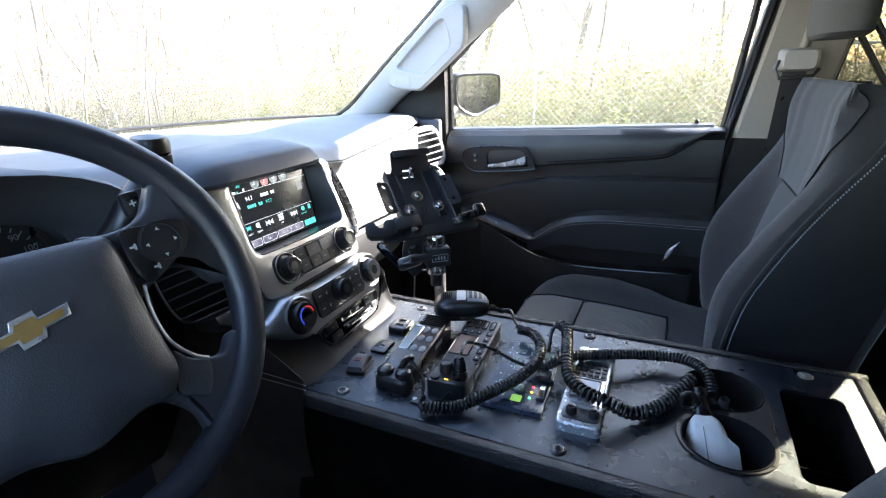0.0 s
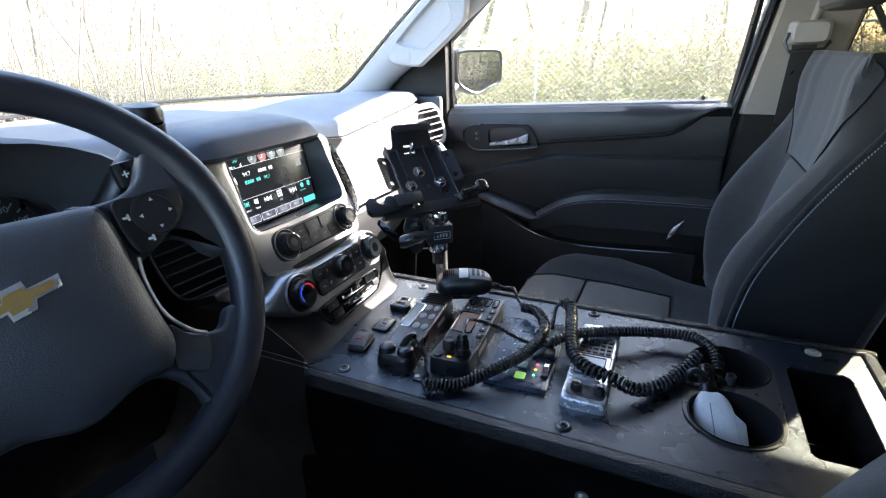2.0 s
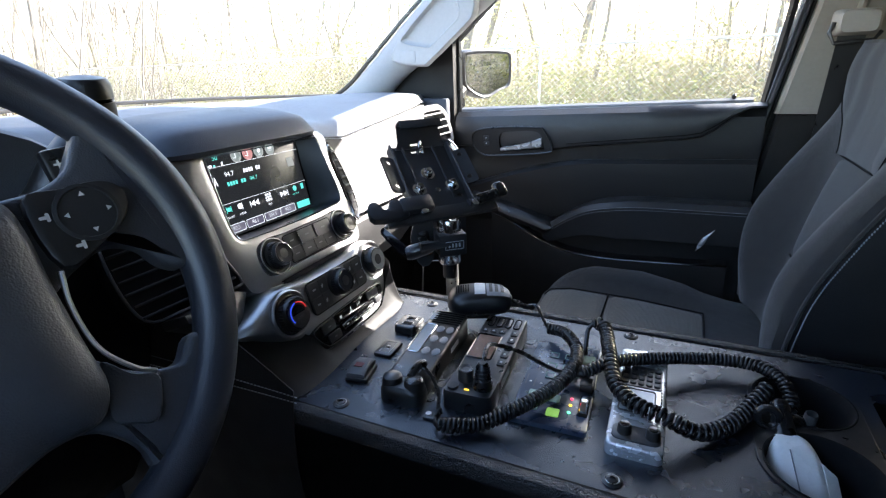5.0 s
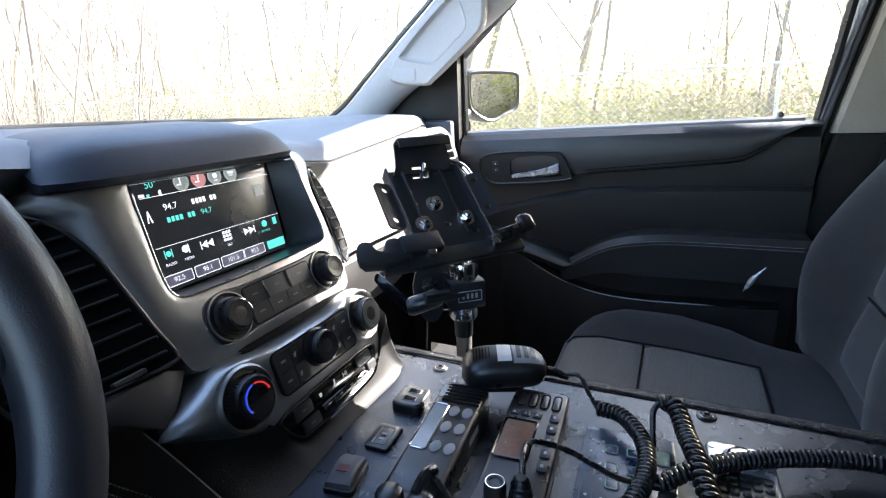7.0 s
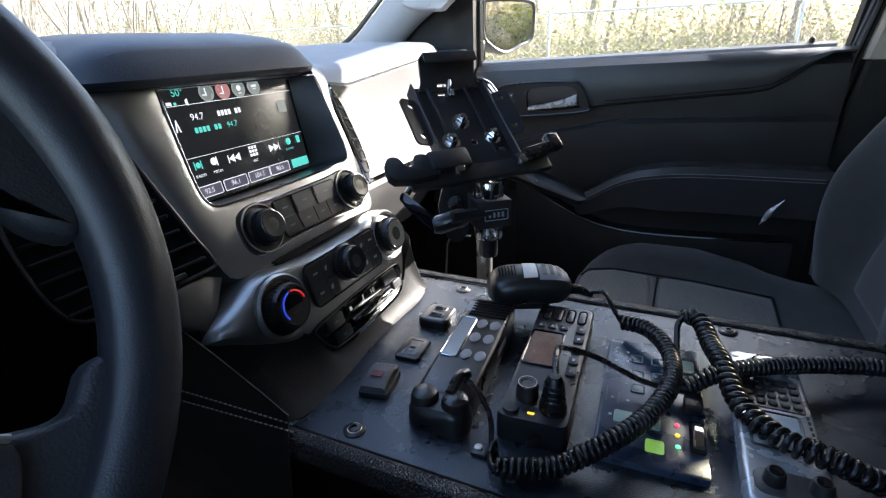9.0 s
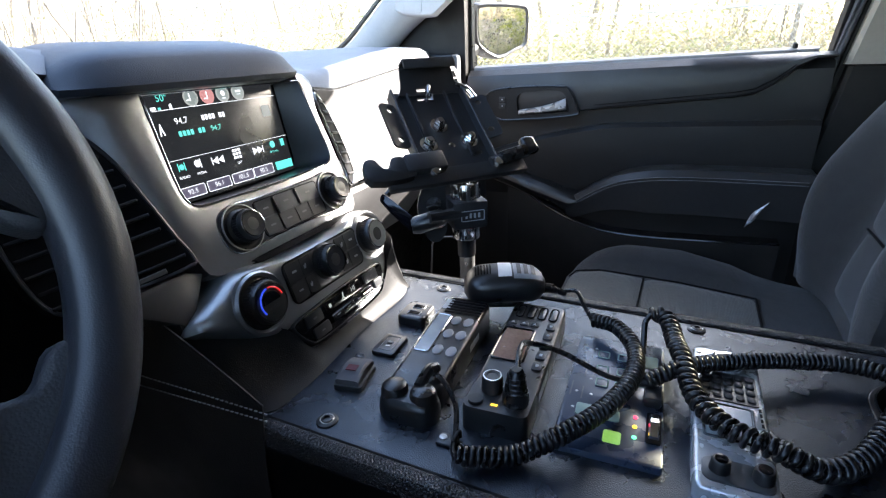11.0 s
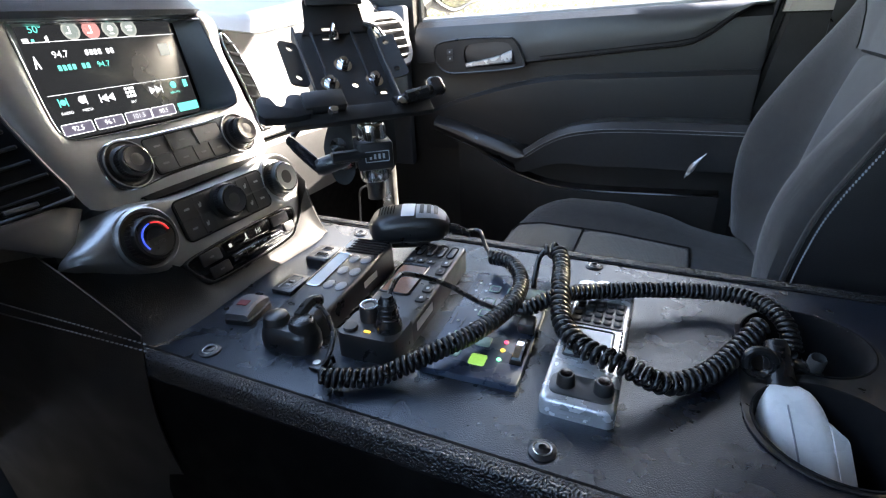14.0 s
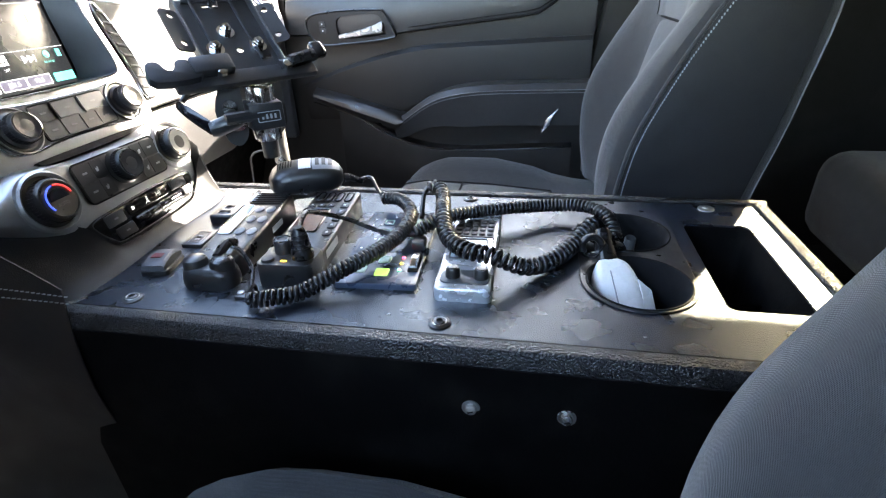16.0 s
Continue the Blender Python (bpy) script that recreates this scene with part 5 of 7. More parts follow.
for sx in (-1, 1):
    spoke = smooth_loop([(sx * x, y) for x, y in ((0.050, 0.064), (0.072, 0.066), (0.094, 0.069), (0.112, 0.079), (0.124, 0.098), (0.138, 0.112), (0.166, 0.066), (0.176, 0.020), (0.166, -0.010), (0.150, -0.004), (0.138, 0.014), (0.118, 0.020), (0.092, 0.008), (0.070, 0.000))], 4)
    part("side_spoke", prism(spoke, -0.012, 0.009, 0.006, 3, m=wm), HUB, wheel)
    pad = smooth_loop([(sx * x, y) for x, y in ((0.080, 0.060), (0.104, 0.064), (0.128, 0.065), (0.140, 0.055), (0.136, 0.038), (0.118, 0.024), (0.086, 0.012))], 4)
    pd = part("button_pad", prism(pad, 0.004, 0.0175, 0.002, 2, m=wm), BLACK, wheel)
    part("thumb_ring", lathe([(0.0205, 0.0), (0.0205, 0.0025), (0.018, 0.003), (0.0175, 0.0015)], 24, wm @ T(sx * 0.112, 0.044, 0.0165)), DARKKEY, pd)
    b = bmesh.new()
    for dx, dy, rot in ((0, 0.013, 0), (0.013, 0, 270), (0, -0.013, 180), (-0.013, 0, 90)):
        flat([(-0.0019, -0.0013), (0.0019, -0.0013), (0, 0.0020)], 0, m=wm @ T(sx * 0.112 + dx, 0.044 + dy, 0.0198) @ Matrix.Rotation(radians(rot), 4, "Z"), bm=b)
    for dx, dy in ((-0.025, 0.002), (-0.012, -0.021)):
        flat(rrect(0.006, 0.0022, 0.0005, 1, (sx * (0.112 + dx), 0.044 + dy)), 0.0177, m=wm, bm=b)
        flat(rrect(0.0022, 0.006, 0.0005, 1, (sx * (0.112 + dx) + 0.002, 0.044 + dy)), 0.0177, m=wm, bm=b)
    part("button_print", b, LABELWHITE, pd, "white button symbols", smooth=False)
    trim = smooth_loop([(sx * 0.084, 0.010, 0.014), (sx * 0.081, -0.014, 0.014), (sx * 0.085, -0.046, 0.014), (sx * 0.100, -0.068, 0.012), (sx * 0.113, -0.077, 0.009)], 6, False)
    part("spoke_trim", tube(trim, 0.0018, 8, m=wm), SILVER, wheel, "thin silver spoke trim")
    low_spoke = smooth_loop([(sx * x, y) for x, y in ((0.060, -0.040), (0.080, -0.050), (0.098, -0.068), (0.116, -0.077), (0.132, -0.079), (0.146, -0.064), (0.168, -0.070), (0.155, -0.112), (0.124, -0.150), (0.098, -0.165), (0.090, -0.146), (0.086, -0.122), (0.070, -0.101), (0.045, -0.085))], 4)
    part("lower_spoke", prism(low_spoke, -0.012, 0.006, 0.006, 3, m=wm), HUB, wheel)
    part("lower_pad", prism(smooth_loop([(sx * x, y) for x, y in ((0.085, -0.056), (0.098, -0.071), (0.113, -0.080), (0.109, -0.098), (0.100, -0.110), (0.086, -0.103), (0.076, -0.095), (0.080, -0.075))], 4), 0.0, 0.011, 0.003, m=wm), HUB, wheel)
part("column", lathe([(0.062, -0.20), (0.058, -0.06), (0.050, -0.035)], 24, wm), BLACK, wheel, "black steering column shroud")
# gear lever on the column
lever = thing("column_shifter", "black column gear lever with plus and minus buttons", "gear lever")
part("shaft", tube(smooth_loop([(-0.13, -0.270, 1.250), (-0.12, -0.205, 1.295), (-0.114, -0.180, 1.325), (-0.110, -0.152, 1.352)], 5, False), [0.014 + 0.004 * t for t in np.linspace(0, 1, 16)], 12), BLACK, lever)
gm = axes((-0.110, -0.148, 1.352), (0.2, 0.97, 0.0), (-0.97, 0.2, 0.10))
part("knob", lathe([(0.0150, -0.004), (0.0190, 0.000), (0.0205, 0.010), (0.0205, 0.026)], 26, gm), BLACK, lever)
part("knob_band", lathe([(0.0196, 0.026), (0.0196, 0.029)], 26, gm), GLOSS, lever)
part("knob_cap", lathe([(0.0205, 0.029), (0.0200, 0.040), (0.0175, 0.045), (0.006, 0.047)], 26, gm), BLACK, lever, "rounded black end cap")
pm_ = axes((-0.098, -0.184, 1.332), (0.2, 0.95, 0.1), (-0.3, -0.1, 0.95))
pd = part("shift_pad", box((0.030, 0.026, 0.012), (0, 0, 0), 0.003, 2, m=pm_), BLACK, lever)
b = bmesh.new()
flat(rrect(0.007, 0.0016, 0.0003, 1, (-0.006, 0)), 0.0062, m=pm_, bm=b), flat(rrect(0.0016, 0.007, 0.0003, 1, (-0.006, 0)), 0.0064, m=pm_, bm=b), flat(rrect(0.0012, 0.007, 0.0003, 1, (0.008, 0)), 0.0062, m=pm_, bm=b)
part("shift_print", b, LABELWHITE, pd, "white plus and minus marks", smooth=False)


# ---- front seats ----
def seat(label, m, wide=1.0, lift=0.0, group="front seats"):
    """A cloth bucket seat built about the passenger's place; m mirrors or moves it."""
    st = thing("front_seat", label, "seat", group)
    yc = 0.675
    def inter(v, ks, vs):
        """Interpolates, softly rounded at the knots."""
        return float(np.mean([np.interp(v + d, ks, vs) for d in (-0.03, -0.018, -0.006, 0.006, 0.018, 0.03)]))
    def P(name, bm, mat, lab="", smooth=True):
        bmesh.ops.transform(bm, matrix=m, verts=bm.verts)
        return part(name, bm, mat, st, lab, smooth)
    zs = [0.84, 0.90, 0.97, 1.06, 1.12, 1.17, 1.25, 1.32, 1.37, 1.40, 1.418]
    xi = lambda z: inter(z, [0.84, 1.0, 1.2, 1.3, 1.39, 1.42], [0.560, 0.594, 0.640, 0.660, 0.664, 0.676])
    xs = lambda z: inter(z, [0.84, 0.967, 1.058, 1.119, 1.172, 1.25, 1.324, 1.39, 1.42], [0.530, 0.530, 0.546, 0.572, 0.596, 0.640, 0.690, 0.715, 0.730])
    xb = lambda z: inter(z, [0.84, 0.92, 1.01, 1.08, 1.17, 1.25, 1.30, 1.38, 1.42], [0.530, 0.512, 0.508, 0.521, 0.570, 0.622, 0.648, 0.649, 0.662])
    xr = lambda z: inter(z, [0.84, 0.97, 1.06, 1.23, 1.38, 1.42], [0.735, 0.752, 0.774, 0.802, 0.800, 0.770])
    wd = lambda z: inter(z, [0.84, 0.95, 1.30, 1.36, 1.40, 1.42], [0.245, 0.258, 0.258, 0.252, 0.236, 0.205])
    def ring(z):
        w = wd(z)
        half = [(xi(z), 0.0), (xi(z) - 0.001, 0.08), (xi(z) - 0.006, 0.122), (0.55 * xi(z) + 0.45 * xb(z), 0.155), (0.1 * xi(z) + 0.9 * xb(z), 0.186), (xb(z) - 0.001, 0.212), (0.7 * xb(z) + 0.3 * xs(z), w - 0.018), (xs(z) + 0.002, w - 0.002),
                (0.5 * (xs(z) + xr(z)), w + 0.006), (xr(z) - 0.03, w - 0.004), (xr(z) - 0.006, w - 0.035), (xr(z), 0.10), (xr(z), 0.0)]
        drop = lambda x: 0.42 * max(0.0, (z - 1.37) / 0.048) * max(0.0, x - xi(z) - 0.02)
        loop = [(x, yc + y, z - drop(x)) for x, y in half] + [(x, yc - y, z - drop(x)) for x, y in half[::-1][1:-1]]
        return smooth_loop(loop, 3)
    def front(y, z):
        """The front of the backrest at that height, y from its middle."""
        w = wd(z)
        return float(np.interp(abs(y), [0.0, 0.08, 0.122, 0.155, 0.186, 0.212, w - 0.018 if w > 0.235 else 0.218, w + 0.004 if w > 0.235 else 0.24],
                               [xi(z), xi(z) - 0.001, xi(z) - 0.006, 0.55 * xi(z) + 0.45 * xb(z), 0.1 * xi(z) + 0.9 * xb(z), xb(z) - 0.001, 0.7 * xb(z) + 0.3 * xs(z), xs(z) + 0.002]))
    zz = np.interp(np.linspace(0, 1, 41), np.linspace(0, 1, len(zs)), zs)
    P("backrest", loft([ring(z) for z in zz]), FABRIC, "charcoal cloth backrest with raised bolsters")
    for sg in (-1, 1):
        side = []
        for z in zz[1:-2]:
            w = wd(z)
            side.append([(xs(z) + 0.008, yc + sg * (w + 0.0015), z), (0.5 * (xs(z) + xr(z)), yc + sg * (w + 0.009), z), (xr(z) - 0.03, yc + sg * w, z), (xr(z) - 0.004, yc + sg * (w - 0.034), z)])
        P("side_panel", loft(side, closed=False), VINYL, "black vinyl side panel")
        P("piping", tube([(xs(z) + 0.004, yc + sg * (wd(z) + 0.002), z) for z in zz[1:-2]], 0.0035, 8), FABRIC)
        P("rear_piping", tube([(xr(z) - 0.003, yc + sg * (wd(z) - 0.031), z) for z in zz[1:-2]], 0.0016, 6), THREAD, "pale rear edge piping")
        b = bmesh.new()
        zl = np.linspace(0.90, 1.40, 118)
        for z in zl:
            box((0.0016, 0.0012, 0.0030), (xs(z) + 0.013, yc + sg * (wd(z) + 0.0055), z), bm=b)
        P("stitching", b, THREAD, "pale contrast stitching", False)
    def ins(z0, z1, half, lift):
        return sheet(lambda u, v: (xi(z0 + (z1 - z0) * u) - lift * math.sin(math.pi * u) ** 0.35 * (1 - abs(2 * v - 1) ** 8), yc + half * (2 * v - 1), z0 + (z1 - z0) * u), 14, 16)
    yoke_half = lambda z: inter(z, [1.21, 1.25, 1.30, 1.345, 1.38, 1.412], [0.117, 0.130, 0.196, 0.238, 0.232, 0.206])
    def yoke(u, v):
        z = 1.212 + 0.200 * u
        y = yoke_half(z) * (2 * v - 1)
        return (front(y, z) - 0.003 - 0.005 * (1 - abs(2 * v - 1) ** 10) * min(1.0, u * 12) * min(1.0, (1 - u) * 8), yc + y, z)
    P("upper_insert", sheet(yoke, 26, 44), BACKINSERT, "streaked cloth shoulder yoke")
    for sg in (-1, 1):
        P("yoke_seam", tube([(front(sg * yoke_half(z), z) - 0.0042, yc + sg * yoke_half(z), z) for z in np.linspace(1.212, 1.408, 26)], 0.0011, 6), DEEP)
    P("lower_insert", ins(1.00, 1.207, 0.116, 0.012), FABRIC, "plain cloth back insert")
    P("lumbar_insert", ins(0.87, 0.995, 0.112, 0.012), FABRIC)
    # cushion
    def crow(x):
        zt = np.interp(x, [0.045, 0.060, 0.085, 0.14, 0.30, 0.45, 0.58], [0.770, 0.815, 0.842, 0.852, 0.848, 0.835, 0.825])
        zb = np.interp(x, [0.045, 0.065, 0.10, 0.16, 0.30, 0.40, 0.47, 0.58], [0.765, 0.815, 0.858, 0.888, 0.888, 0.868, 0.842, 0.830])
        w = np.interp(x, [0.045, 0.09, 0.2, 0.58], [0.205, 0.240, 0.258, 0.258])
        half = [(0, zt), (0.11, zt), (0.140, zt + 0.004), (0.165, 0.4 * zt + 0.6 * zb), (0.200, zb), (w - 0.022, zb - 0.006), (w, zb - 0.035), (w, 0.74), (w - 0.03, 0.70), (0, 0.70)]
        return [(x, yc + y * wide, z + lift) for y, z in half] + [(x, yc - y * wide, z + lift) for y, z in half[::-1][1:-1]]
    P("cushion", loft([crow(x) for x in (0.045, 0.052, 0.06, 0.072, 0.085, 0.11, 0.14, 0.18, 0.22, 0.26, 0.30, 0.35, 0.40, 0.45, 0.50, 0.58)]), FABRIC, "charcoal cloth seat cushion")
    top_z = lambda x: np.interp(x, [0.045, 0.060, 0.085, 0.14, 0.30, 0.45, 0.58], [0.770, 0.815, 0.842, 0.852, 0.848, 0.835, 0.825])
    # these panels are paler than the bolsters: daylight is in their colour
    for x0, x1, nm in ((0.070, 0.229, "front_insert"), (0.233, 0.445, "rear_insert")):
        P(nm, sheet(lambda u, v: (x0 + (x1 - x0) * u, yc + 0.122 * wide * (2 * v - 1), lift + top_z(x0 + (x1 - x0) * u) + 0.010 * math.sin(math.pi * u) ** 0.35 * (1 - abs(2 * v - 1) ** 8)), 14, 16), LITINSERT, "ribbed cloth cushion insert with window light in its colour")
    for x_ in (0.2310, 0.448):
        P("cushion_seam", tube([(x_, yc + 0.124 * wide * v, lift + top_z(x_) + 0.002) for v in np.linspace(-1, 1, 9)], 0.0022, 6), DEEP)
    for sg in (-1, 1):
        P("cushion_seam", tube([(x_, yc + sg * 0.124 * wide, lift + top_z(x_) + 0.0025) for x_ in np.linspace(0.068, 0.448, 24)], 0.0022, 6), DEEP)
        P("back_seam", tube([(xi(z_) - 0.001, yc + sg * 0.120, z_) for z_ in np.linspace(0.90, 1.40, 30)], 0.0022, 6), DEEP)
    P("back_seam", tube([(xi(1.2095) - 0.002, yc + 0.122 * v, 1.2095) for v in np.linspace(-1, 1, 9)], 0.0024, 6), DEEP)
    P("back_seam", tube([(xi(0.9975) - 0.002, yc + 0.116 * v, 0.9975) for v in np.linspace(-1, 1, 9)], 0.0024, 6), DEEP)
    P("base", box((0.46, 0.44, 0.14), (0.32, yc, 0.64), 0.02, 2), BLACK, "black seat base")
    # head restraint
    hr = [[(0.665 + 0.045 * s * math.cos(a) * (1.0 if math.cos(a) < 0 else 0.8), yc + 0.135 * s * math.copysign(abs(math.sin(a)) ** 0.6, math.sin(a)), z) for a in np.linspace(0, 2 * math.pi, 25)[:-1]]
          for s, z in ((0.75, 1.490), (0.94, 1.497), (1.0, 1.52), (1.0, 1.60), (0.93, 1.645), (0.7, 1.665))]
    P("headrest", loft(hr), HEADCLOTH, "pale grey cloth headrest")
    for dy in (-0.06, 0.06):
        P("headrest_post", tube([(0.770, yc + dy, 1.40), (0.695, yc + dy, 1.52)], 0.006, 10), BLACK)
    return st


seat("charcoal cloth passenger seat with black vinyl side panel", Matrix.Identity(4), 1.0, -0.012)
seat("charcoal cloth driver seat beside the console", T(0.0, 0.30, 0) @ Matrix.Diagonal((1, -1, 1, 1)), 1.18, 0.012)

# rear bench
bench = thing("rear_bench", "dark charcoal cloth rear bench in shade", "seat")
part("cushion", box((0.50, 1.60, 0.22), (1.32, 0.15, 0.80), 0.06, 4), FABRIC, bench)
part("backrest", box((0.18, 1.60, 0.62), (1.62, 0.15, 1.12), 0.06, 4, m=None), FABRIC, bench)


# ---- equipment console ----
con = thing("equipment_console", "black textured steel equipment console between the seats", "console")
X0, X1, YA, YB = -0.14, 0.700, -0.018, 0.318
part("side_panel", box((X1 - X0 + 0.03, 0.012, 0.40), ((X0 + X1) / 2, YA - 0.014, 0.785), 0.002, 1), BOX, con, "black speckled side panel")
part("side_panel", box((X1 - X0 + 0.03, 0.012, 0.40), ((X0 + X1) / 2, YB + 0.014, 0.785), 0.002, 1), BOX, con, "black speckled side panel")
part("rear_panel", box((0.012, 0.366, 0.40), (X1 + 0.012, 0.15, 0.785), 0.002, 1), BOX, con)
for yy, sg in ((YA - 0.009, -1), (YB + 0.009, 1)):
    prof = [(-0.0095, -0.030), (-0.0105, -0.004), (-0.007, 0.0025), (0.0, 0.0045), (0.006, 0.003), (0.0085, -0.001), (0.0085, -0.012), (0.0, -0.030)]
    if sg < 0:
        pr = prof
    else:
        pr = [(-x, z) for x, z in prof]
    part("edge_trim", loft([[(x, yy + a, 1.0 + c) for a, c in pr] for x in np.linspace(X0, X1 + 0.02, 40)]), EDGING, con, "crinkle-coated raised edge")
part("edge_trim", loft([[(X1 + 0.010 + a, y, 1.0 + c) for a, c in [(-x, z) for x, z in prof]] for y in np.linspace(YA, YB, 24)]), EDGING, con, "crinkle-coated rear edge")
for bx in (0.362, 0.448):
    bo = part("side_bolt", lathe([(0.0085, 0), (0.0085, 0.0015), (0.0055, 0.0015), (0.0052, 0.005), (0.003, 0.0065), (0.0004, 0.0068)], 20, axes((bx, YA - 0.0198, 0.936), (1, 0, 0), (0, 0, 1))), STEEL, con, "bright bolt with washer")
    part("bolt_slot", box((0.0055, 0.0012, 0.0006), (0, 0, 0.0069), m=axes((bx, YA - 0.0198, 0.936), (1, 0, 0.4), (0, 0, 1))), DEEP, bo)

# top plate with openings for the cups and the bin
C1, C2, CR = (0.520, 0.095), (0.521, 0.214), 0.0520
hull = [(C1[0] + 0.0575 * math.cos(a), C1[1] + 0.0550 * math.sin(a)) for a in np.linspace(math.pi, 2 * math.pi, 17)] + [(C2[0] + 0.0570 * math.cos(a), C2[1] + 0.0545 * math.sin(a)) for a in np.linspace(0, math.pi, 17)]
bin_ring = rrect(0.078, 0.194, 0.010, 4, (0.635, 0.153))
plate = thing("console_plate", "black textured console top plate with cup and bin openings", "plate")
part("plate", prism([(X0, YA), (X1, YA), (X1, YB), (X0, YB)], 0.996, 1.000, holes=[hull, bin_ring]), PLATE, plate, smooth=False)
well = [[(x, y, 1.0002) for x, y in rrect(0.080, 0.196, 0.011, 4, (0.635, 0.153))], [(x, y, 0.996) for x, y in rrect(0.077, 0.193, 0.010, 4, (0.635, 0.153))], [(x, y, 0.86) for x, y in rrect(0.072, 0.188, 0.010, 4, (0.635, 0.153))], [(x, y, 0.859) for x, y in rrect(0.01, 0.01, 0.002, 4, (0.635, 0.153))]]
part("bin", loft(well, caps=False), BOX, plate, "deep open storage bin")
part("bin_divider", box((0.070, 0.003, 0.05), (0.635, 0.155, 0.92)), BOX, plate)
for sx, sy in ((0, 0), (0.328, 0), (0.650, 0.004), (-0.016, 0.297), (0.317, 0.305), (0.638, 0.301)):
    sc = part("plate_screw", lathe([(0.0105, 0), (0.0105, 0.0012), (0.0090, 0.0022), (0.0060, 0.0024), (0.0055, 0.0034), (0.003, 0.0040), (0.0028, 0.0020), (0.0003, 0.0018)], 20, T(sx, sy, 1.0)), BLACK if sx < 0.6 else STEEL, plate, "black plate screw with washer")
    part("screw_ring", lathe([(0.0072, 0.0026), (0.0066, 0.0030), (0.0060, 0.0028)], 20, T(sx, sy, 1.0), caps=False), STEEL, sc)

for y_ in (YA - 0.0005, YB + 0.0005):
    part("edge_gap", box((X1 - X0 + 0.02, 0.003, 0.002), ((X0 + X1) / 2, y_, 1.0002)), DEEP, plate, smooth=False)

# cup holder insert
cup = thing("cup_holder", "black plastic double cup holder set into the console", "cup holder")
circ = lambda c, r, n=32: [(c[0] + r * math.cos(2 * math.pi * i / n), c[1] + r * math.sin(2 * math.pi * i / n)) for i in range(n)]
part("insert", prism(hull, 0.992, 1.0022, holes=[circ(C1, CR), circ(C2, CR - 0.001)]), BLACK, cup, smooth=False)
part("insert_edge", tube([(x, y, 1.0012) for x, y in hull], 0.0010, 8, closed=True), BLACK, cup)
for c in (C1, C2):
    part("cup", lathe([(CR + 0.0016, 1.0020), (CR + 0.0012, 1.0034), (CR, 1.0036), (CR - 0.0012, 1.002), (CR - 0.003, 0.985), (CR - 0.009, 0.925), (0.001, 0.924)], 36, T(c[0], c[1], 0), caps=False), DEEP, cup, "deep round cup")

# ---- switches on the plate ----
sw = thing("rocker_switch", "grey rocker switch with a red marking", "switch")
g = axes((-0.013, 0.066, 1.0), (0.98, 0.18, 0), (-0.18, 0.98, 0))
part("bezel", prism(rrect(0.032, 0.044, 0.004, 3), 0, 0.006, 0.001, m=g), BLACK, sw)
rk = [[(x * 0.026, -0.020 + 0.042 * t, z * (0.007 + 0.006 * math.sin(math.pi * t * 0.9 + 0.2)) + 0.004) for x, z in ((-0.5, 0), (-0.5, 0.8), (-0.4, 1), (0.4, 1), (0.5, 0.8), (0.5, 0))] for t in np.linspace(0, 1, 9)]
part("rocker", loft(rk, m=g), DIMMARK, sw)
part("marking", box((0.012, 0.010, 0.0012), (0.0, -0.004, 0.0172), 0.0004, 1, m=g), DARKRED, sw, "dark red marking")
sw = thing("flat_switch", "flat black switch plate with pale marking", "switch")
g = axes((-0.010, 0.134, 1.0), (0.99, 0.05, 0), (-0.05, 0.99, 0))
part("body", prism(rrect(0.029, 0.042, 0.004, 3), 0, 0.005, 0.0015, m=g), BLACK, sw)
part("frame_line", tube([(x, y, 0.0051) for x, y in rrect(0.0155, 0.0295, 0.001, 2)], 0.0005, 5, m=g, closed=True), GREYKEY, sw)
for dy in (-0.006, 0.0, 0.0025):
    part("slot", box((0.006, 0.003, 0.0006), (0, dy, 0.0053), m=g), MARK if dy else DEEP, sw)
sw = thing("socket_plate", "black raised socket plate with two openings", "socket")
g = axes((-0.013, 0.207, 1.0), (0.99, 0.05, 0), (-0.05, 0.99, 0))
part("body", prism(rrect(0.038, 0.044, 0.008, 4), 0, 0.012, 0.004, 3, m=g), BLACK, sw)
for dy in (-0.008, 0.009):
    part("socket", box((0.014, 0.007, 0.001), (0.001, dy, 0.0123), m=g), DEEP, sw)
    part("socket_frame", tube([(x, y, 0.0122) for x, y in rrect(0.016, 0.009, 0.001, 2, (0.001, dy))], 0.0008, 6, m=g, closed=True), GREYKEY, sw)

# ---- first radio head ----
r1 = thing("radio_head", "black two-way radio head with oval grey keys", "radio", "radio heads")
g = axes((0.062, 0.135, 1.0), (0.998, 0.055, 0), (-0.055, 0.998, 0))
def slab(m, w, l, h0, h1, r=0.010, bev=0.005):
    """A control head that rises towards its far end."""
    rings = []
    for k in range(5):
        a = math.pi / 2 * max(0, k - 1) / 3
        ins = bev * (1 - math.cos(a)) if k else 0
        rings.append([(x, y, 0.0 if k == 0 else (h0 + (h1 - h0) * (y / l + 0.5)) - bev + bev * math.sin(a)) for x, y in rrect(w - 2 * ins, l - 2 * ins, r, 4)])
    return loft(rings, m=m)
top1 = lambda y: 0.024 + 0.012 * (y / 0.172 + 0.5)
part("body", slab(g, 0.056, 0.172, 0.024, 0.036), BLACK, r1)
def on1(x, y, dz=0.0):
    return g @ T(x, y, top1(y) + dz) @ Matrix.Rotation(math.atan(0.012 / 0.172), 4, "X")
part("lcd", prism(rrect(0.016, 0.070, 0.003, 3), -0.002, 0.0006, m=on1(-0.0155, 0.005)), LCD, r1, "pale strip display")
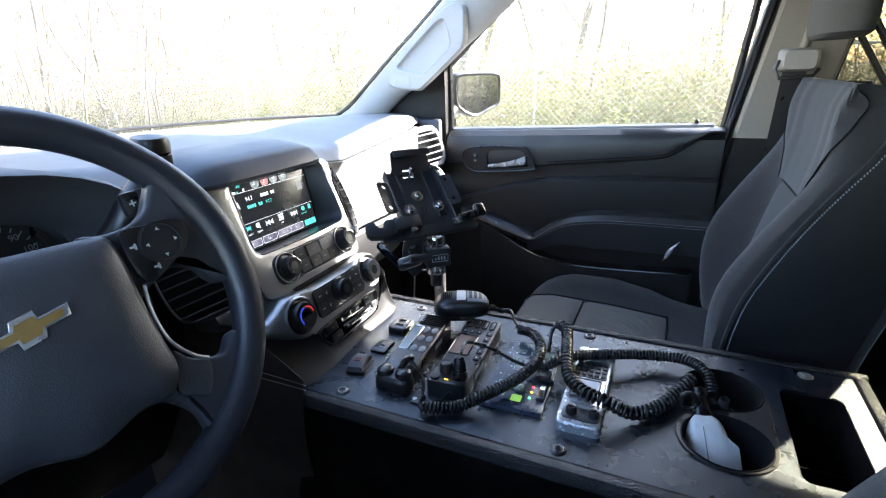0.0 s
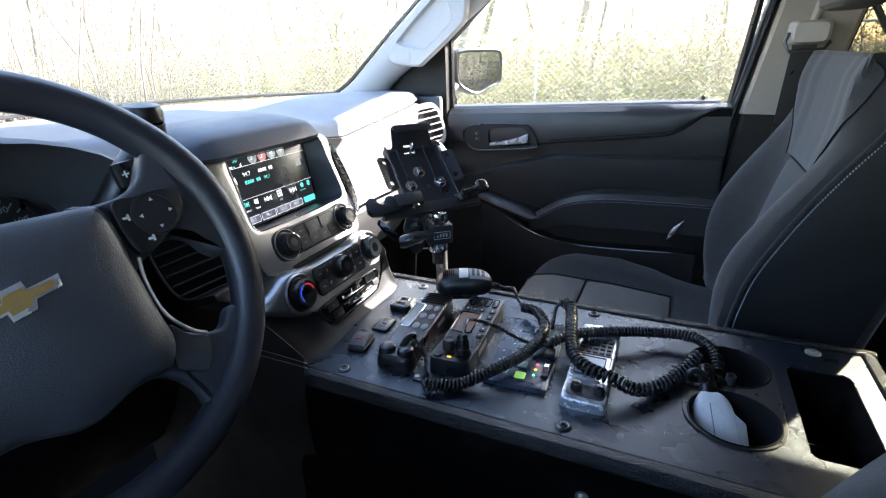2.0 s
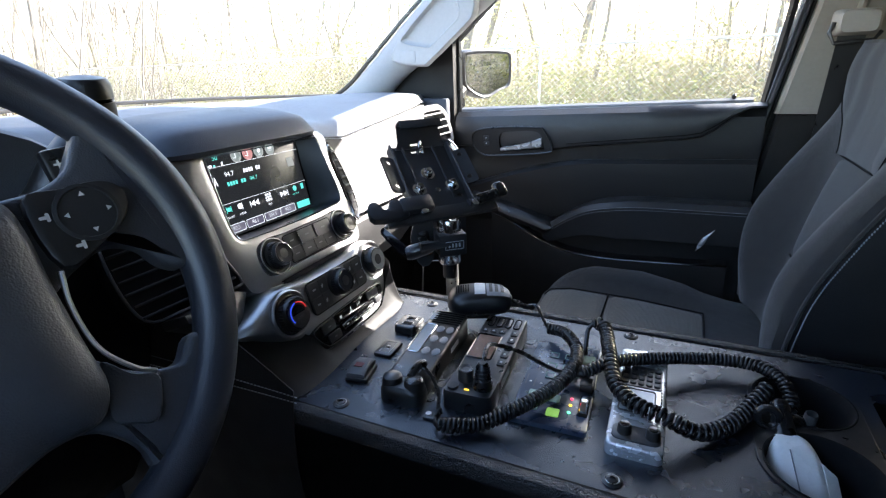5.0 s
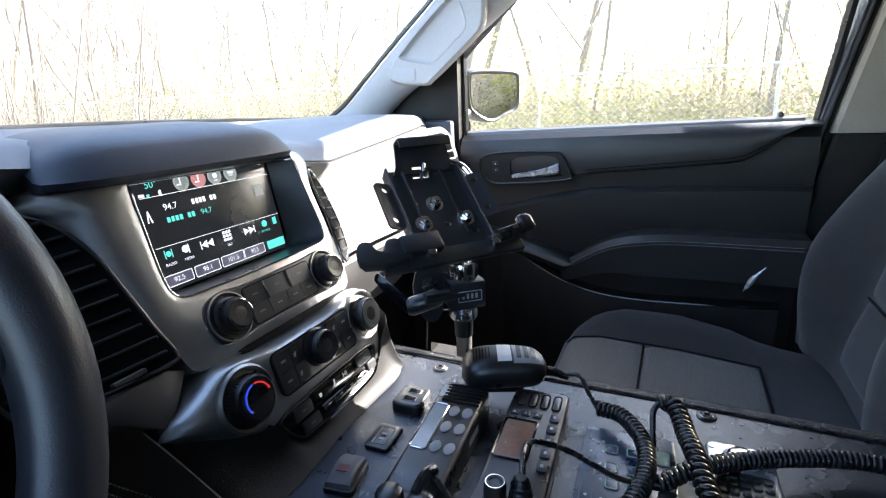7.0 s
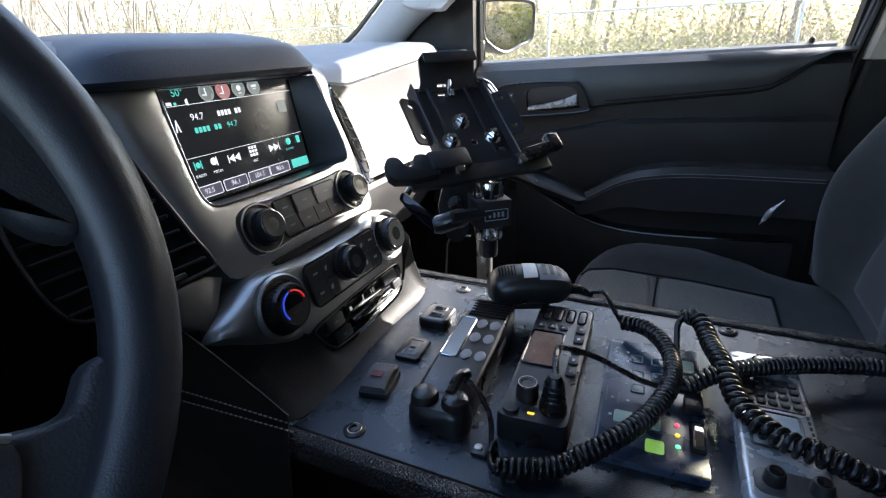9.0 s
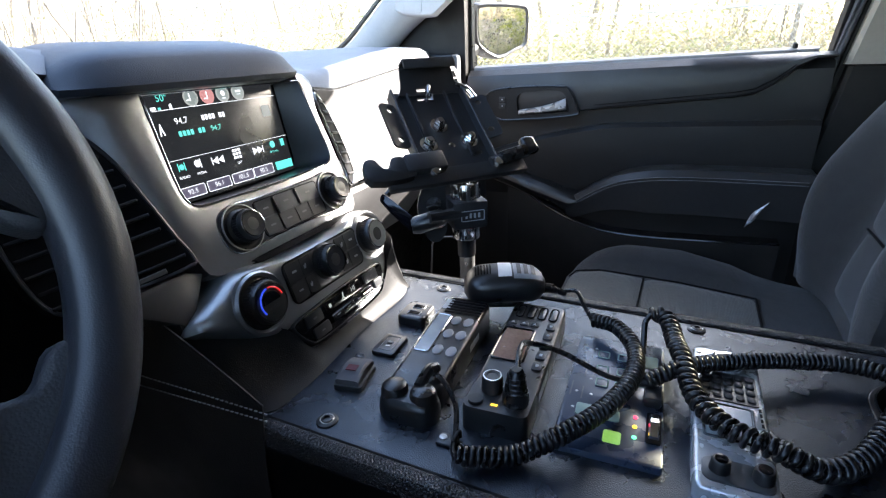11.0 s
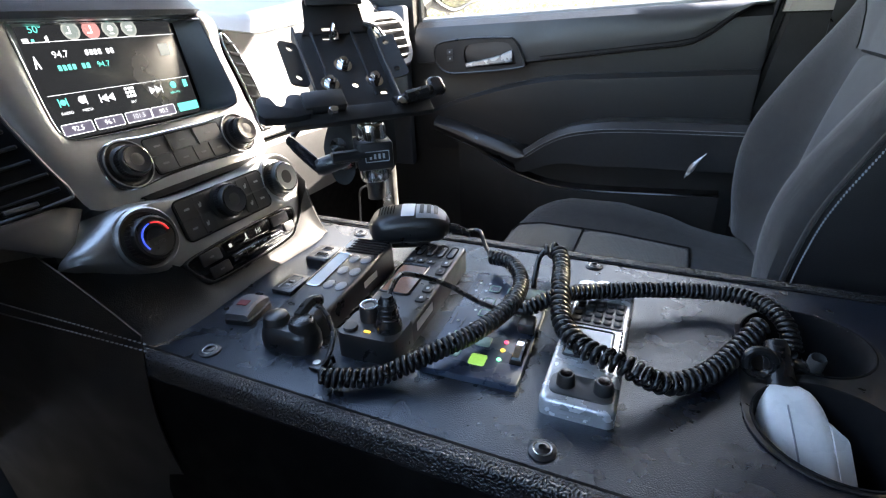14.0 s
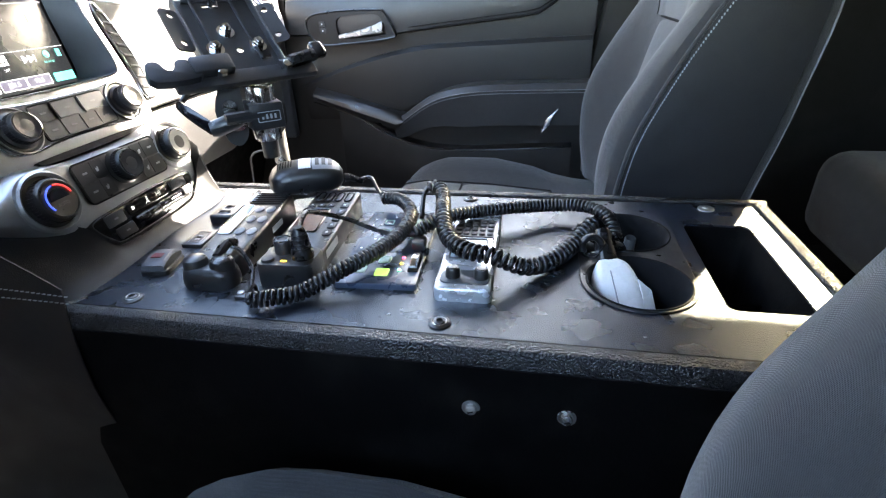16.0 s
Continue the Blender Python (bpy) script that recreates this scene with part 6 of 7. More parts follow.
part("lcd_frame", tube([(x, y, 0.0006) for x, y in rrect(0.018, 0.072, 0.003, 3)], 0.0010, 6, m=on1(-0.0155, 0.005), closed=True), CHROME, r1)
for kx, ky in ((0.002, 0.032), (0.017, 0.032), (0.002, 0.006), (0.017, 0.006), (0.002, -0.024), (0.017, -0.024)):
    part("key", loft([[(x, y, z) for x, y in oval(0.0115 * s, 0.0165 * s, 16)] for s, z in ((1, -0.001), (1, 0.0012), (0.7, 0.002))], m=on1(kx, ky)), GREYKEY, r1)
for row in range(6):
    part("grille_bar", box((0.044, 0.0024, 0.0014), (0.003, 0, 0.0003), m=on1(0, 0.0485 + 0.0058 * row)), DEEP, r1)
part("label", prism(rrect(0.010, 0.022, 0.001, 2), 0, 0.0004, m=on1(-0.0205, 0.065)), LABELWHITE, r1, "white paper label")
part("side_label", box((0.0004, 0.030, 0.008), (0.0282, 0.020, 0.016), m=g), LABELWHITE, r1)
kb = part("control_block", loft([[(x, y, z) for x, y in rrect(0.060 * s, 0.036 * s, 0.0165 * s, 6, (0.001, -0.094))] for s, z in ((1, 0), (1.02, 0.008), (0.98, 0.015), (0.90, 0.020), (0.72, 0.023))], m=g), BLACK, r1, "black knob block")
for dx in (-0.014, 0.016):
    part("volume_knob", lathe([(0.0135, -0.006), (0.0130, 0.006), (0.0115, 0.0100), (0.0085, 0.0120), (0.001, 0.0125)], 24, g @ T(dx, -0.094, 0.020)), BLACK, kb)
plug = smooth_loop([(0.010, -0.090, 0.030), (0.012, -0.072, 0.036), (0.016, -0.060, 0.033)], 4, False)
part("plug", tube(plug, 0.0055, 10, m=g), RUBBER, kb)

# ---- second radio head ----
r2 = thing("radio_head", "black radio head with brown display, slotted speaker and knob", "radio", "radio heads")
g = axes((0.146, 0.160, 1.0), (0.998, 0.055, 0), (-0.055, 0.998, 0))
top1 = lambda y: 0.022 + 0.008 * (y / 0.170 + 0.5)
part("body", slab(g, 0.062, 0.170, 0.022, 0.030, 0.006, 0.003), BLACK, r2)
def on2(x, y, dz=0.0):
    return g @ T(x, y, 0.022 + 0.008 * (y / 0.170 + 0.5) + dz) @ Matrix.Rotation(math.atan(0.008 / 0.170), 4, "X")
part("display", prism(rrect(0.030, 0.056, 0.002, 2), -0.001, 0.0008, m=on2(-0.011, -0.004)), LCDBROWN, r2, "brownish liquid crystal display")
part("display_frame", tube([(x, y, 0.0008) for x, y in rrect(0.034, 0.060, 0.003, 3)], 0.0012, 6, m=on2(-0.011, -0.004), closed=True), GLOSS, r2)
for k in range(4):
    part("speaker_slot", tube([(x, y, 0.0008) for x, y in rrect(0.0085, 0.026, 0.004, 4)], 0.0009, 6, m=on2(-0.019 + 0.0130 * k, 0.064), closed=True), DEEP, r2)
    part("speaker_rib", prism(rrect(0.0065, 0.024, 0.003, 4), -0.001, 0.0012, 0.0005, m=on2(-0.019 + 0.0130 * k, 0.064)), BLACK, r2)
for k in range(3):
    kb = part("arrow_key", prism(rrect(0.0095, 0.009, 0.002, 3), -0.001, 0.0016, 0.0005, m=on2(-0.022 + 0.0125 * k, 0.038)), DARKKEY, r2)
    part("arrow", flat([(-0.002, -0.002), (0.002, -0.002), (0, 0.002)], 0.0017, m=on2(-0.022 + 0.0125 * k, 0.038)), MARK, kb)
for k in range(5):
    kb = part("side_key", prism(rrect(0.0100, 0.0135, 0.0025, 3), -0.001, 0.0018, 0.0006, m=on2(0.0215, 0.038 - 0.0185 * k)), DARKKEY, r2)
    part("key_letter", flat(rrect(0.003, 0.004, 0.0004, 1), 0.0019, m=on2(0.0215, 0.038 - 0.0185 * k)), MARK, kb)
part("side_label", box((0.0004, 0.040, 0.010), (0.0312, -0.05, 0.014), m=g), LABELWHITE, r2, "worn paper label")
cb = part("control_block", loft([[(x, y, z) for x, y in rrect(0.062 * s, 0.044 * s, 0.007, 4, (0.0, -0.096))] for s, z in ((1, 0), (1, 0.022), (0.96, 0.026))], m=g), BLACK, r2, "black control block")
part("volume_knob", lathe([(0.0105, 0), (0.0098, 0.014), (0.0085, 0.0165), (0.006, 0.0165), (0.005, 0.0155), (0.0005, 0.0155)], 22, g @ T(-0.010, -0.086, 0.025)), BLACK, cb)
part("knob_ring", lathe([(0.0090, 0.0158), (0.0088, 0.0170), (0.0078, 0.0170)], 22, g @ T(-0.010, -0.086, 0.025), caps=False), CHROME, cb)
part("channel_knob", lathe([(0.0072, 0), (0.0068, 0.004), (0.0005, 0.0042)], 18, g @ T(-0.020, -0.107, 0.025)), DARKKEY, cb)
part("power_light", box((0.006, 0.0022, 0.0008), (-0.002, -0.108, 0.0264), m=g), LEDAMBER, cb, "amber power light")
part("plug_base", lathe([(0.0125, 0), (0.0120, 0.008), (0.0100, 0.012), (0.0095, 0.022), (0.0065, 0.034), (0.0045, 0.036)], 20, g @ T(0.015, -0.096, 0.025)), RUBBER, cb, "ribbed rubber plug")
for k in range(4):
    part("plug_rib", lathe([(0.0100 - 0.0007 * k, 0), (0.0108 - 0.0007 * k, 0.0012), (0.0100 - 0.0007 * k, 0.0024)], 18, g @ T(0.015, -0.096, 0.038 + 0.005 * k), caps=False), RUBBER, cb)

# ---- siren and light controller ----
si = thing("siren_controller", "flat navy siren control panel with lit green keys", "control panel")
g = axes((0.2435, 0.1425, 1.0), (0.998, 0.05, 0), (-0.05, 0.998, 0))
part("body", prism(rrect(0.090, 0.186, 0.004, 3), 0, 0.0065, 0.0015, m=g), SIREN, si)
Z = 0.0066
for kx, ky, kw, kh in ((-0.0235, -0.040, 0.016, 0.017), (-0.0220, -0.064, 0.014, 0.014), (0.001, -0.041, 0.014, 0.015), (-0.0145, 0.029, 0.013, 0.014), (-0.0155, 0.057, 0.013, 0.014), (0.0295, 0.058, 0.020, 0.022), (-0.0125, 0.006, 0.013, 0.014), (0.006, 0.006, 0.013, 0.014), (0.006, 0.030, 0.013, 0.014), (0.005, 0.057, 0.013, 0.014), (0.026, 0.020, 0.014, 0.016)):
    plain = kw > 0.0135
    kb = part("key", prism(rrect(kw, kh, 0.002, 3, (kx, ky)), 0.005, 0.0076, 0.0006, m=g), GREENKEY if plain else SIREN, si)
    if not plain:
        part("key_outline", tube([(x, y, Z + 0.0008) for x, y in rrect(kw - 0.002, kh - 0.002, 0.0015, 3, (kx, ky))], 0.0009, 6, m=g, closed=True), GREENKEY, kb)
part("lit_key", prism(rrect(0.015, 0.015, 0.002, 3, (0.0035, -0.069)), 0.005, 0.0078, 0.0006, m=g), LITGREEN, si, "bright green lit key")
for dx, dy in ((-0.0355, 0.067), (-0.0355, 0.049), (-0.0345, 0.033), (-0.0245, 0.068), (-0.0245, 0.051), (-0.0245, 0.032), (-0.0235, 0.010), (-0.0345, -0.014), (-0.0205, -0.015), (-0.0345, -0.039), (-0.010, 0.075)):
    part("dot", lathe([(0.0017, 0), (0.0013, 0.0005), (0.0002, 0.0006)], 10, g @ T(dx, dy, Z)), LABELWHITE, si)
for bx, by, bl in ((-0.041, 0.040, 0.020), (-0.040, -0.010, 0.024), (-0.030, 0.020, 0.016), (-0.029, -0.015, 0.020), (-0.039, 0.075, 0.014), (0.022, -0.078, 0.008)):
    part("print_bar", flat(rrect(0.0014, bl, 0.0004, 1, (bx, by)), Z, m=g), DIMMARK, si)
for nm, mt, ky in (("red_light", LEDRED, -0.036), ("amber_light", LEDAMBER, -0.049), ("green_light", LEDGREEN, -0.063)):
    part(nm, lathe([(0.0021, 0), (0.0021, 0.0008), (0.0012, 0.0016), (0.0002, 0.0018)], 14, g @ T(0.0215, ky, Z)), mt, si, nm.replace("_", " "))
part("red_light", lathe([(0.0019, 0), (0.0019, 0.0008), (0.0012, 0.0014), (0.0002, 0.0016)], 14, g @ T(-0.0335, -0.069, Z)), LEDRED, si, "small red light")
part("slide_slot", prism(rrect(0.012, 0.040, 0.002, 2, (0.037, -0.046)), Z - 0.001, Z + 0.0010, m=g), DEEP, si)
part("slide_knob", box((0.016, 0.020, 0.012), (0.035, -0.008, 0.012), 0.003, 2, m=g), BLACK, si, "black slide knob")
part("slide_lever", loft([[(0.037 + x, -0.064 + 0.030 * t, 0.0075 + 0.006 * math.sin(math.pi * (0.15 + 0.7 * t)) + z) for x, z in ((-0.0045, 0), (-0.003, 0.003), (0.003, 0.003), (0.0045, 0))] for t in np.linspace(0, 1, 7)], m=g), CHROME, si, "chrome slide lever")

# ---- silver handheld remote ----
rc = thing("handheld_remote", "silver remote head with keypad, display and two knobs", "remote")
g = axes((0.3420, 0.136, 1.0), (0.998, 0.015, 0), (-0.015, 0.998, 0))
part("body", slab(g, 0.059, 0.198, 0.016, 0.020, 0.007, 0.004), SILVERBOX, rc)
def on3(x, y):
    return g @ T(x, y, 0.016 + 0.004 * (y / 0.200 + 0.5))
part("display", prism(rrect(0.036, 0.042, 0.002, 3), -0.001, 0.0008, m=on3(-0.002, -0.018)), LCD, rc, "pale blank display")
part("display_frame", tube([(x, y, 0.0006) for x, y in rrect(0.039, 0.046, 0.003, 3)], 0.0012, 6, m=on3(-0.002, -0.018), closed=True), BLACK, rc)
part("keypad", prism(rrect(0.048, 0.046, 0.003, 3), -0.001, 0.0008, m=on3(0, 0.033)), BLACK, rc)
for i in range(5):
    for j in range(4):
        part("pad_key", prism(rrect(0.0072, 0.0075, 0.0024, 3), 0.0, 0.0028, 0.0008, m=on3(-0.0185 + 0.00925 * i, 0.017 + 0.0105 * j)), DARKKEY, rc)
part("selector", lathe([(0.0125, 0), (0.0120, 0.006), (0.0100, 0.008), (0.0060, 0.0075), (0.0005, 0.0080)], 24, on3(0.0, 0.075)), CHROME, rc, "bright round selector")
part("selector_ring", lathe([(0.0165, 0), (0.0165, 0.0015), (0.0135, 0.0018)], 24, on3(0.0, 0.075), caps=False), GREYKEY, rc)
for sx in (-1, 1):
    part("corner_screw", lathe([(0.003, 0), (0.003, 0.0008), (0.0003, 0.0010)], 12, on3(sx * 0.024, 0.088)), STEEL, rc)
    part("volume_knob", lathe([(0.0078, 0), (0.0070, 0.010), (0.0060, 0.0118), (0.0005, 0.0120)], 20, on3(0.003 + sx * 0.0145, -0.078)), BLACK, rc, "black knob")
    part("knob_cap", lathe([(0.0052, 0.0112), (0.0046, 0.0126), (0.0004, 0.0128)], 18, on3(0.003 + sx * 0.0145, -0.078)), GLOSS, rc)
part("knob_plinth", prism(rrect(0.050, 0.026, 0.008, 4), -0.001, 0.0015, 0.001, m=on3(0.001, -0.078)), PANELGREY, rc, "grey knob recess")
part("nameplate", box((0.024, 0.0006, 0.004), (0, -0.1002, 0.008), m=g), GREYKEY, rc)
for k in range(7):
    part("side_slot", box((0.0018, 0.004, 0.0006), (0.0240, -0.036 + 0.007 * k, 0.0192), m=g), DEEP, rc)

# ---- palm microphone on the radios ----
mic = thing("palm_microphone", "black palm microphone with a white label resting on the radios", "microphone")
g = axes((0.090, 0.256, 1.026), (0.92, 0.385, 0.0), (-0.385, 0.92, 0.10))
prof = lambda t: 0.032 * (1 - 0.26 * t) * min(1, (1 - abs(2 * t - 1) ** 5)) ** 0.5
mic_top = lambda t: 0.018 + 0.004 * math.sin(math.pi * t) + 0.021 * min(1, (1 - abs(2 * t - 1) ** 5)) ** 0.5
rings = []
for t in np.linspace(0.012, 0.988, 21):
    w, h = prof(t), 0.021 * min(1, (1 - abs(2 * t - 1) ** 5)) ** 0.5
    lift = 0.018 + 0.004 * math.sin(math.pi * t)
    rings.append([(-0.052 + 0.104 * t, w * math.copysign(abs(math.cos(a)) ** 0.75, math.cos(a)), lift + h * math.copysign(abs(math.sin(a)) ** 0.8, math.sin(a))) for a in np.linspace(0, 2 * math.pi, 25)[:-1]])
part("shell", loft(rings, m=g), BLACK, mic)
def mic_patch(t0, t1, half, lift):
    rows = []
    for t in np.linspace(t0, t1, 7):
        w = prof(t)
        h = mic_top(t) - 0.018 - 0.004 * math.sin(math.pi * t)
        row = []
        for k in np.linspace(-half, half, 9):
            c = abs(k) ** (1 / 0.75)
            sgm = math.sqrt(max(0.0, 1 - c * c)) ** 0.8
            row.append((-0.052 + 0.104 * t, w * k, 0.018 + 0.004 * math.sin(math.pi * t) + h * sgm + lift))
        rows.append(row)
    return loft(rows, closed=False, m=g)
part("key_panel", mic_patch(0.60, 0.95, 0.72, 0.0006), GREYKEY, mic, "pale glossy key panel")
part("label", mic_patch(0.42, 0.58, 0.62, 0.0008), LABELWHITE, mic, "white paper label")
for k in range(3):
    part("key", mic_patch(0.64 + 0.085 * k, 0.69 + 0.085 * k, 0.5, 0.0016), DARKKEY, mic)
for k in range(6):
    part("grille_slot", mic_patch(0.14 + 0.036 * k, 0.155 + 0.036 * k, 0.40, 0.0006), DEEP, mic)
part("strain_relief", tube([(0.048, 0, 0.014), (0.062, 0.0, 0.012), (0.078, -0.004, 0.006)], [0.007, 0.0055, 0.0035], 10, m=g), RUBBER, mic)
part("hang_clip", box((0.05, 0.028, 0.010), (0.0, 0.0, -0.003), 0.004, 2, m=g), BLACK, mic)

# ---- coiled cords ----
def coil(path, radius=0.0066, wire=0.0025, pitch=0.0055, n=14, sides=8, sag=0.0):
    """A helix of wire laid round a smooth path."""
    p = np.array(smooth_loop(path, 24, False))
    d = np.r_[0, np.cumsum(np.linalg.norm(np.diff(p, axis=0), axis=1))]
    turns = d[-1] / pitch
    s = np.linspace(0, d[-1], int(turns * n) + 1)
    q = np.stack([np.interp(s, d, p[:, i]) for i in range(3)], 1)
    tan = np.gradient(q, axis=0)
    tan /= np.linalg.norm(tan, axis=1)[:, None]
    up = np.array((0, 0, 1.0))
    side = np.cross(tan, up)
    side /= np.linalg.norm(side, axis=1)[:, None] + 1e-9
    nor = np.cross(side, tan)
    wob = radius * (1 + 0.02 * np.sin(s * 40))
    a = 2 * math.pi * s / pitch
    h = q + wob[:, None] * (np.cos(a)[:, None] * side + np.sin(a)[:, None] * nor)
    return tube(h, wire, sides)


Zc = 1.0112
c1 = thing("coiled_cord", "black coiled microphone cord looped across the console", "cord", "cords")
part("coil", coil([(0.138, -0.003, Zc), (0.160, 0.006, Zc), (0.183, 0.019, Zc), (0.220, 0.052, Zc + 0.012), (0.245, 0.096, Zc + 0.013), (0.259, 0.150, Zc + 0.013), (0.254, 0.199, Zc + 0.013), (0.231, 0.234, Zc + 0.014), (0.203, 0.247, Zc + 0.010)]), RUBBER, c1, smooth="round")
part("lead", tube(smooth_loop([(0.203, 0.247, 1.020), (0.190, 0.262, 1.030), (0.178, 0.276, 1.040), (0.163, 0.282, 1.036)], 6, False), 0.0026, 8), RUBBER, c1)
part("lead", tube(smooth_loop([(0.075, 0.062, 1.035), (0.090, 0.066, 1.030), (0.112, 0.050, 1.018), (0.124, 0.024, 1.010), (0.130, 0.004, 1.008), (0.138, -0.003, 1.009)], 6, False), 0.0026, 8), RUBBER, c1)
ck = thing("cord_clip", "small black cable clip screwed to the plate", "clip")
part("clip", box((0.018, 0.014, 0.004), (0.118, 0.019, 1.002), 0.0015, 2), BLACK, ck)
part("screw", lathe([(0.004, 0), (0.0035, 0.0016), (0.0004, 0.002)], 14, T(0.114, 0.019, 1.004)), STEEL, ck)
part("band", tube([(0.127, 0.010, 1.003), (0.127, 0.012, 1.011), (0.127, 0.020, 1.013), (0.127, 0.026, 1.010), (0.127, 0.027, 1.003)], 0.0018, 8), BLACK, ck)
c2 = thing("coiled_cord", "black coiled cord running to the cup holder", "cord", "cords")
part("coil", coil([(0.272, 0.149, Zc + 0.008), (0.305, 0.172, Zc + 0.020), (0.367, 0.214, Zc + 0.015), (0.437, 0.249, Zc + 0.008), (0.478, 0.243, Zc + 0.010), (0.500, 0.216, Zc + 0.008), (0.508, 0.190, Zc - 0.006)], 0.0062, 0.0024, 0.0054), RUBBER, c2, smooth="round")
part("lead", tube(smooth_loop([(0.1665, 0.066, 1.058), (0.160, 0.100, 1.062), (0.162, 0.130, 1.048), (0.190, 0.146, 1.034), (0.236, 0.143, 1.020), (0.272, 0.149, 1.017)], 6, False), 0.0028, 8), RUBBER, c2)
part("sleeve", tube([(0.255, 0.147, 1.0185), (0.276, 0.150, 1.018)], 0.0048, 10), RUBBER, c2)
c3 = thing("coiled_cord", "black coiled cord looping down to the handset in the cup", "cord", "cords")
part("coil", coil([(0.266, 0.259, 1.033), (0.277, 0.264, 1.034), (0.286, 0.250, 1.031), (0.293, 0.220, 1.028), (0.300, 0.182, 1.034), (0.313, 0.130, 1.028), (0.338, 0.097, 1.028), (0.372, 0.084, 1.028), (0.405, 0.089, Zc + 0.004), (0.436, 0.119, Zc), (0.460, 0.160, Zc + 0.002), (0.480, 0.196, Zc + 0.010)], 0.0074, 0.0027, 0.0078), RUBBER, c3, smooth="round")
part("lead", tube(smooth_loop([(0.264, 0.216, 1.008), (0.262, 0.232, 1.018), (0.261, 0.250, 1.028), (0.266, 0.260, 1.034)], 5, False), 0.0032, 8), RUBBER, c3)

# ---- white handset standing in the cup ----
hs_ = thing("white_handset", "white plastic handset with black grommet standing in the cup", "handset")
g = axes((0.514, 0.074, 0.930), (0.97, 0.20, 0.03), (-0.10, 0.66, -0.70))
rings = []
for t in np.linspace(0, 1, 26):
    cap = math.sqrt(max(0.0, 1 - max(0.0, (t - 0.62) / 0.385) ** 2.4))
    w = (0.028 - 0.005 * max(0.0, t - 0.25) ** 1.3) * (0.42 + 0.58 * cap)
    d = (0.026 - 0.004 * t ** 2) * (0.45 + 0.55 * cap)
    rings.append([(w * math.copysign(abs(math.cos(a)) ** 0.55, math.cos(a)) - 0.004 * t, d * math.copysign(abs(math.sin(a)) ** 0.60, math.sin(a)), 0.098 * t) for a in np.linspace(0, 2 * math.pi, 33)[:-1]])
part("shell", loft(rings, m=g), WHITE, hs_)
part("split_line", tube([(-0.006 - 0.004 * t, -(0.026 - 0.004 * t * t) - 0.0002, 0.004 + 0.092 * t) for t in np.linspace(0, 0.84, 10)], 0.0007, 5, m=g), GREYKEY, hs_)
part("grommet", lathe([(0.0130, 0.094), (0.0135, 0.098), (0.0115, 0.103), (0.0105, 0.128), (0.0085, 0.136), (0.004, 0.138)], 18, g @ T(-0.004, 0.0, 0)), RUBBER, hs_, "black rubber grommet")
for k in range(4):
    part("rib", box((0.0014, 0.014, 0.0014), (0.0205, -0.008, 0.056 + 0.006 * k), 0.0005, 1, m=g), GREYKEY, hs_)
part("flange", loft([[(0.020 + 0.013 * t_, y_, z_) for y_, z_ in ((-0.024 + 0.006 * t_, 0.000), (-0.021 + 0.005 * t_, 0.070 - 0.012 * t_), (-0.013, 0.073 - 0.012 * t_), (-0.010, 0.000))] for t_ in (0.0, 0.5, 1.0)], m=g), WHITE, hs_, "white raised side flange")
part("fin", box((0.020, 0.020, 0.066), (0.024, 0.002, 0.028), 0.004, 2, m=g), RUBBER, hs_, "black side face")
# black lamp plug and lead ends in the other cup
jk = thing("socket_lead", "black plug with ring socket and bright tip lying across the cups", "plug")
part("ring", tube([(0.476 + 0.0105 * math.cos(a), 0.150 - 0.003 + 0.0060 * math.sin(a) * 0.4, 1.014 + 0.0105 * math.sin(a)) for a in np.linspace(0, 2 * math.pi, 25)[:-1]], 0.0042, 10, closed=True), RUBBER, jk)
part("neck", tube([(0.486, 0.153, 1.012), (0.502, 0.160, 1.008), (0.514, 0.172, 1.000)], [0.006, 0.007, 0.008], 12), RUBBER, jk)
part("barrel", lathe([(0.0065, 0), (0.0065, 0.020), (0.0055, 0.022), (0.0052, 0.012), (0.0005, 0.010)], 18, axes((0.520, 0.172, 0.996), (1, 0, 0), (0, 1, 0.25))), PANELGREY, jk, "grey plug barrel")
part("lead", tube(smooth_loop([(0.508, 0.190, 1.000), (0.520, 0.200, 0.985), (0.545, 0.215, 0.960), (0.530, 0.235, 0.940)], 6, False), 0.0045, 8), RUBBER, jk)
bt = thing("cable_bundle", "dark bundle of leads lying inside the cup", "cable")
part("loop", tube(smooth_loop([(0.500 + 0.028 * math.cos(a), 0.214 + 0.026 * math.sin(a), 0.945 + 0.010 * math.sin(2 * a)) for a in np.linspace(0, 2 * math.pi, 9)[:-1]], 4), 0.006, 8, closed=True), RUBBER, bt)

# ---- tablet mount ----
mt = thing("tablet_mount", "black powder-coated tablet mount on a steel pole", "mount")
mo = axes((-0.0033 - 0.005, 0.283 + 0.004, 1.228 - 0.007), (0.624, 0.7815, 0.0), (-0.583, 0.465, 0.666))
slots = [oval(0.0085, 0.0085, 12, (0.012, -0.014)), rrect(0.009, 0.006, 0.001, 2, (0.045, -0.030)), rrect(0.018, 0.0045, 0.001, 2, (0.002, 0.066)), oval(0.005, 0.005, 10, (0.035, -0.050))]
part("back_plate", prism(rrect(0.102, 0.134, 0.004, 3, (0.007, 0.012)), -0.003, 0, m=mo, holes=slots), MOUNT, mt, smooth=False)
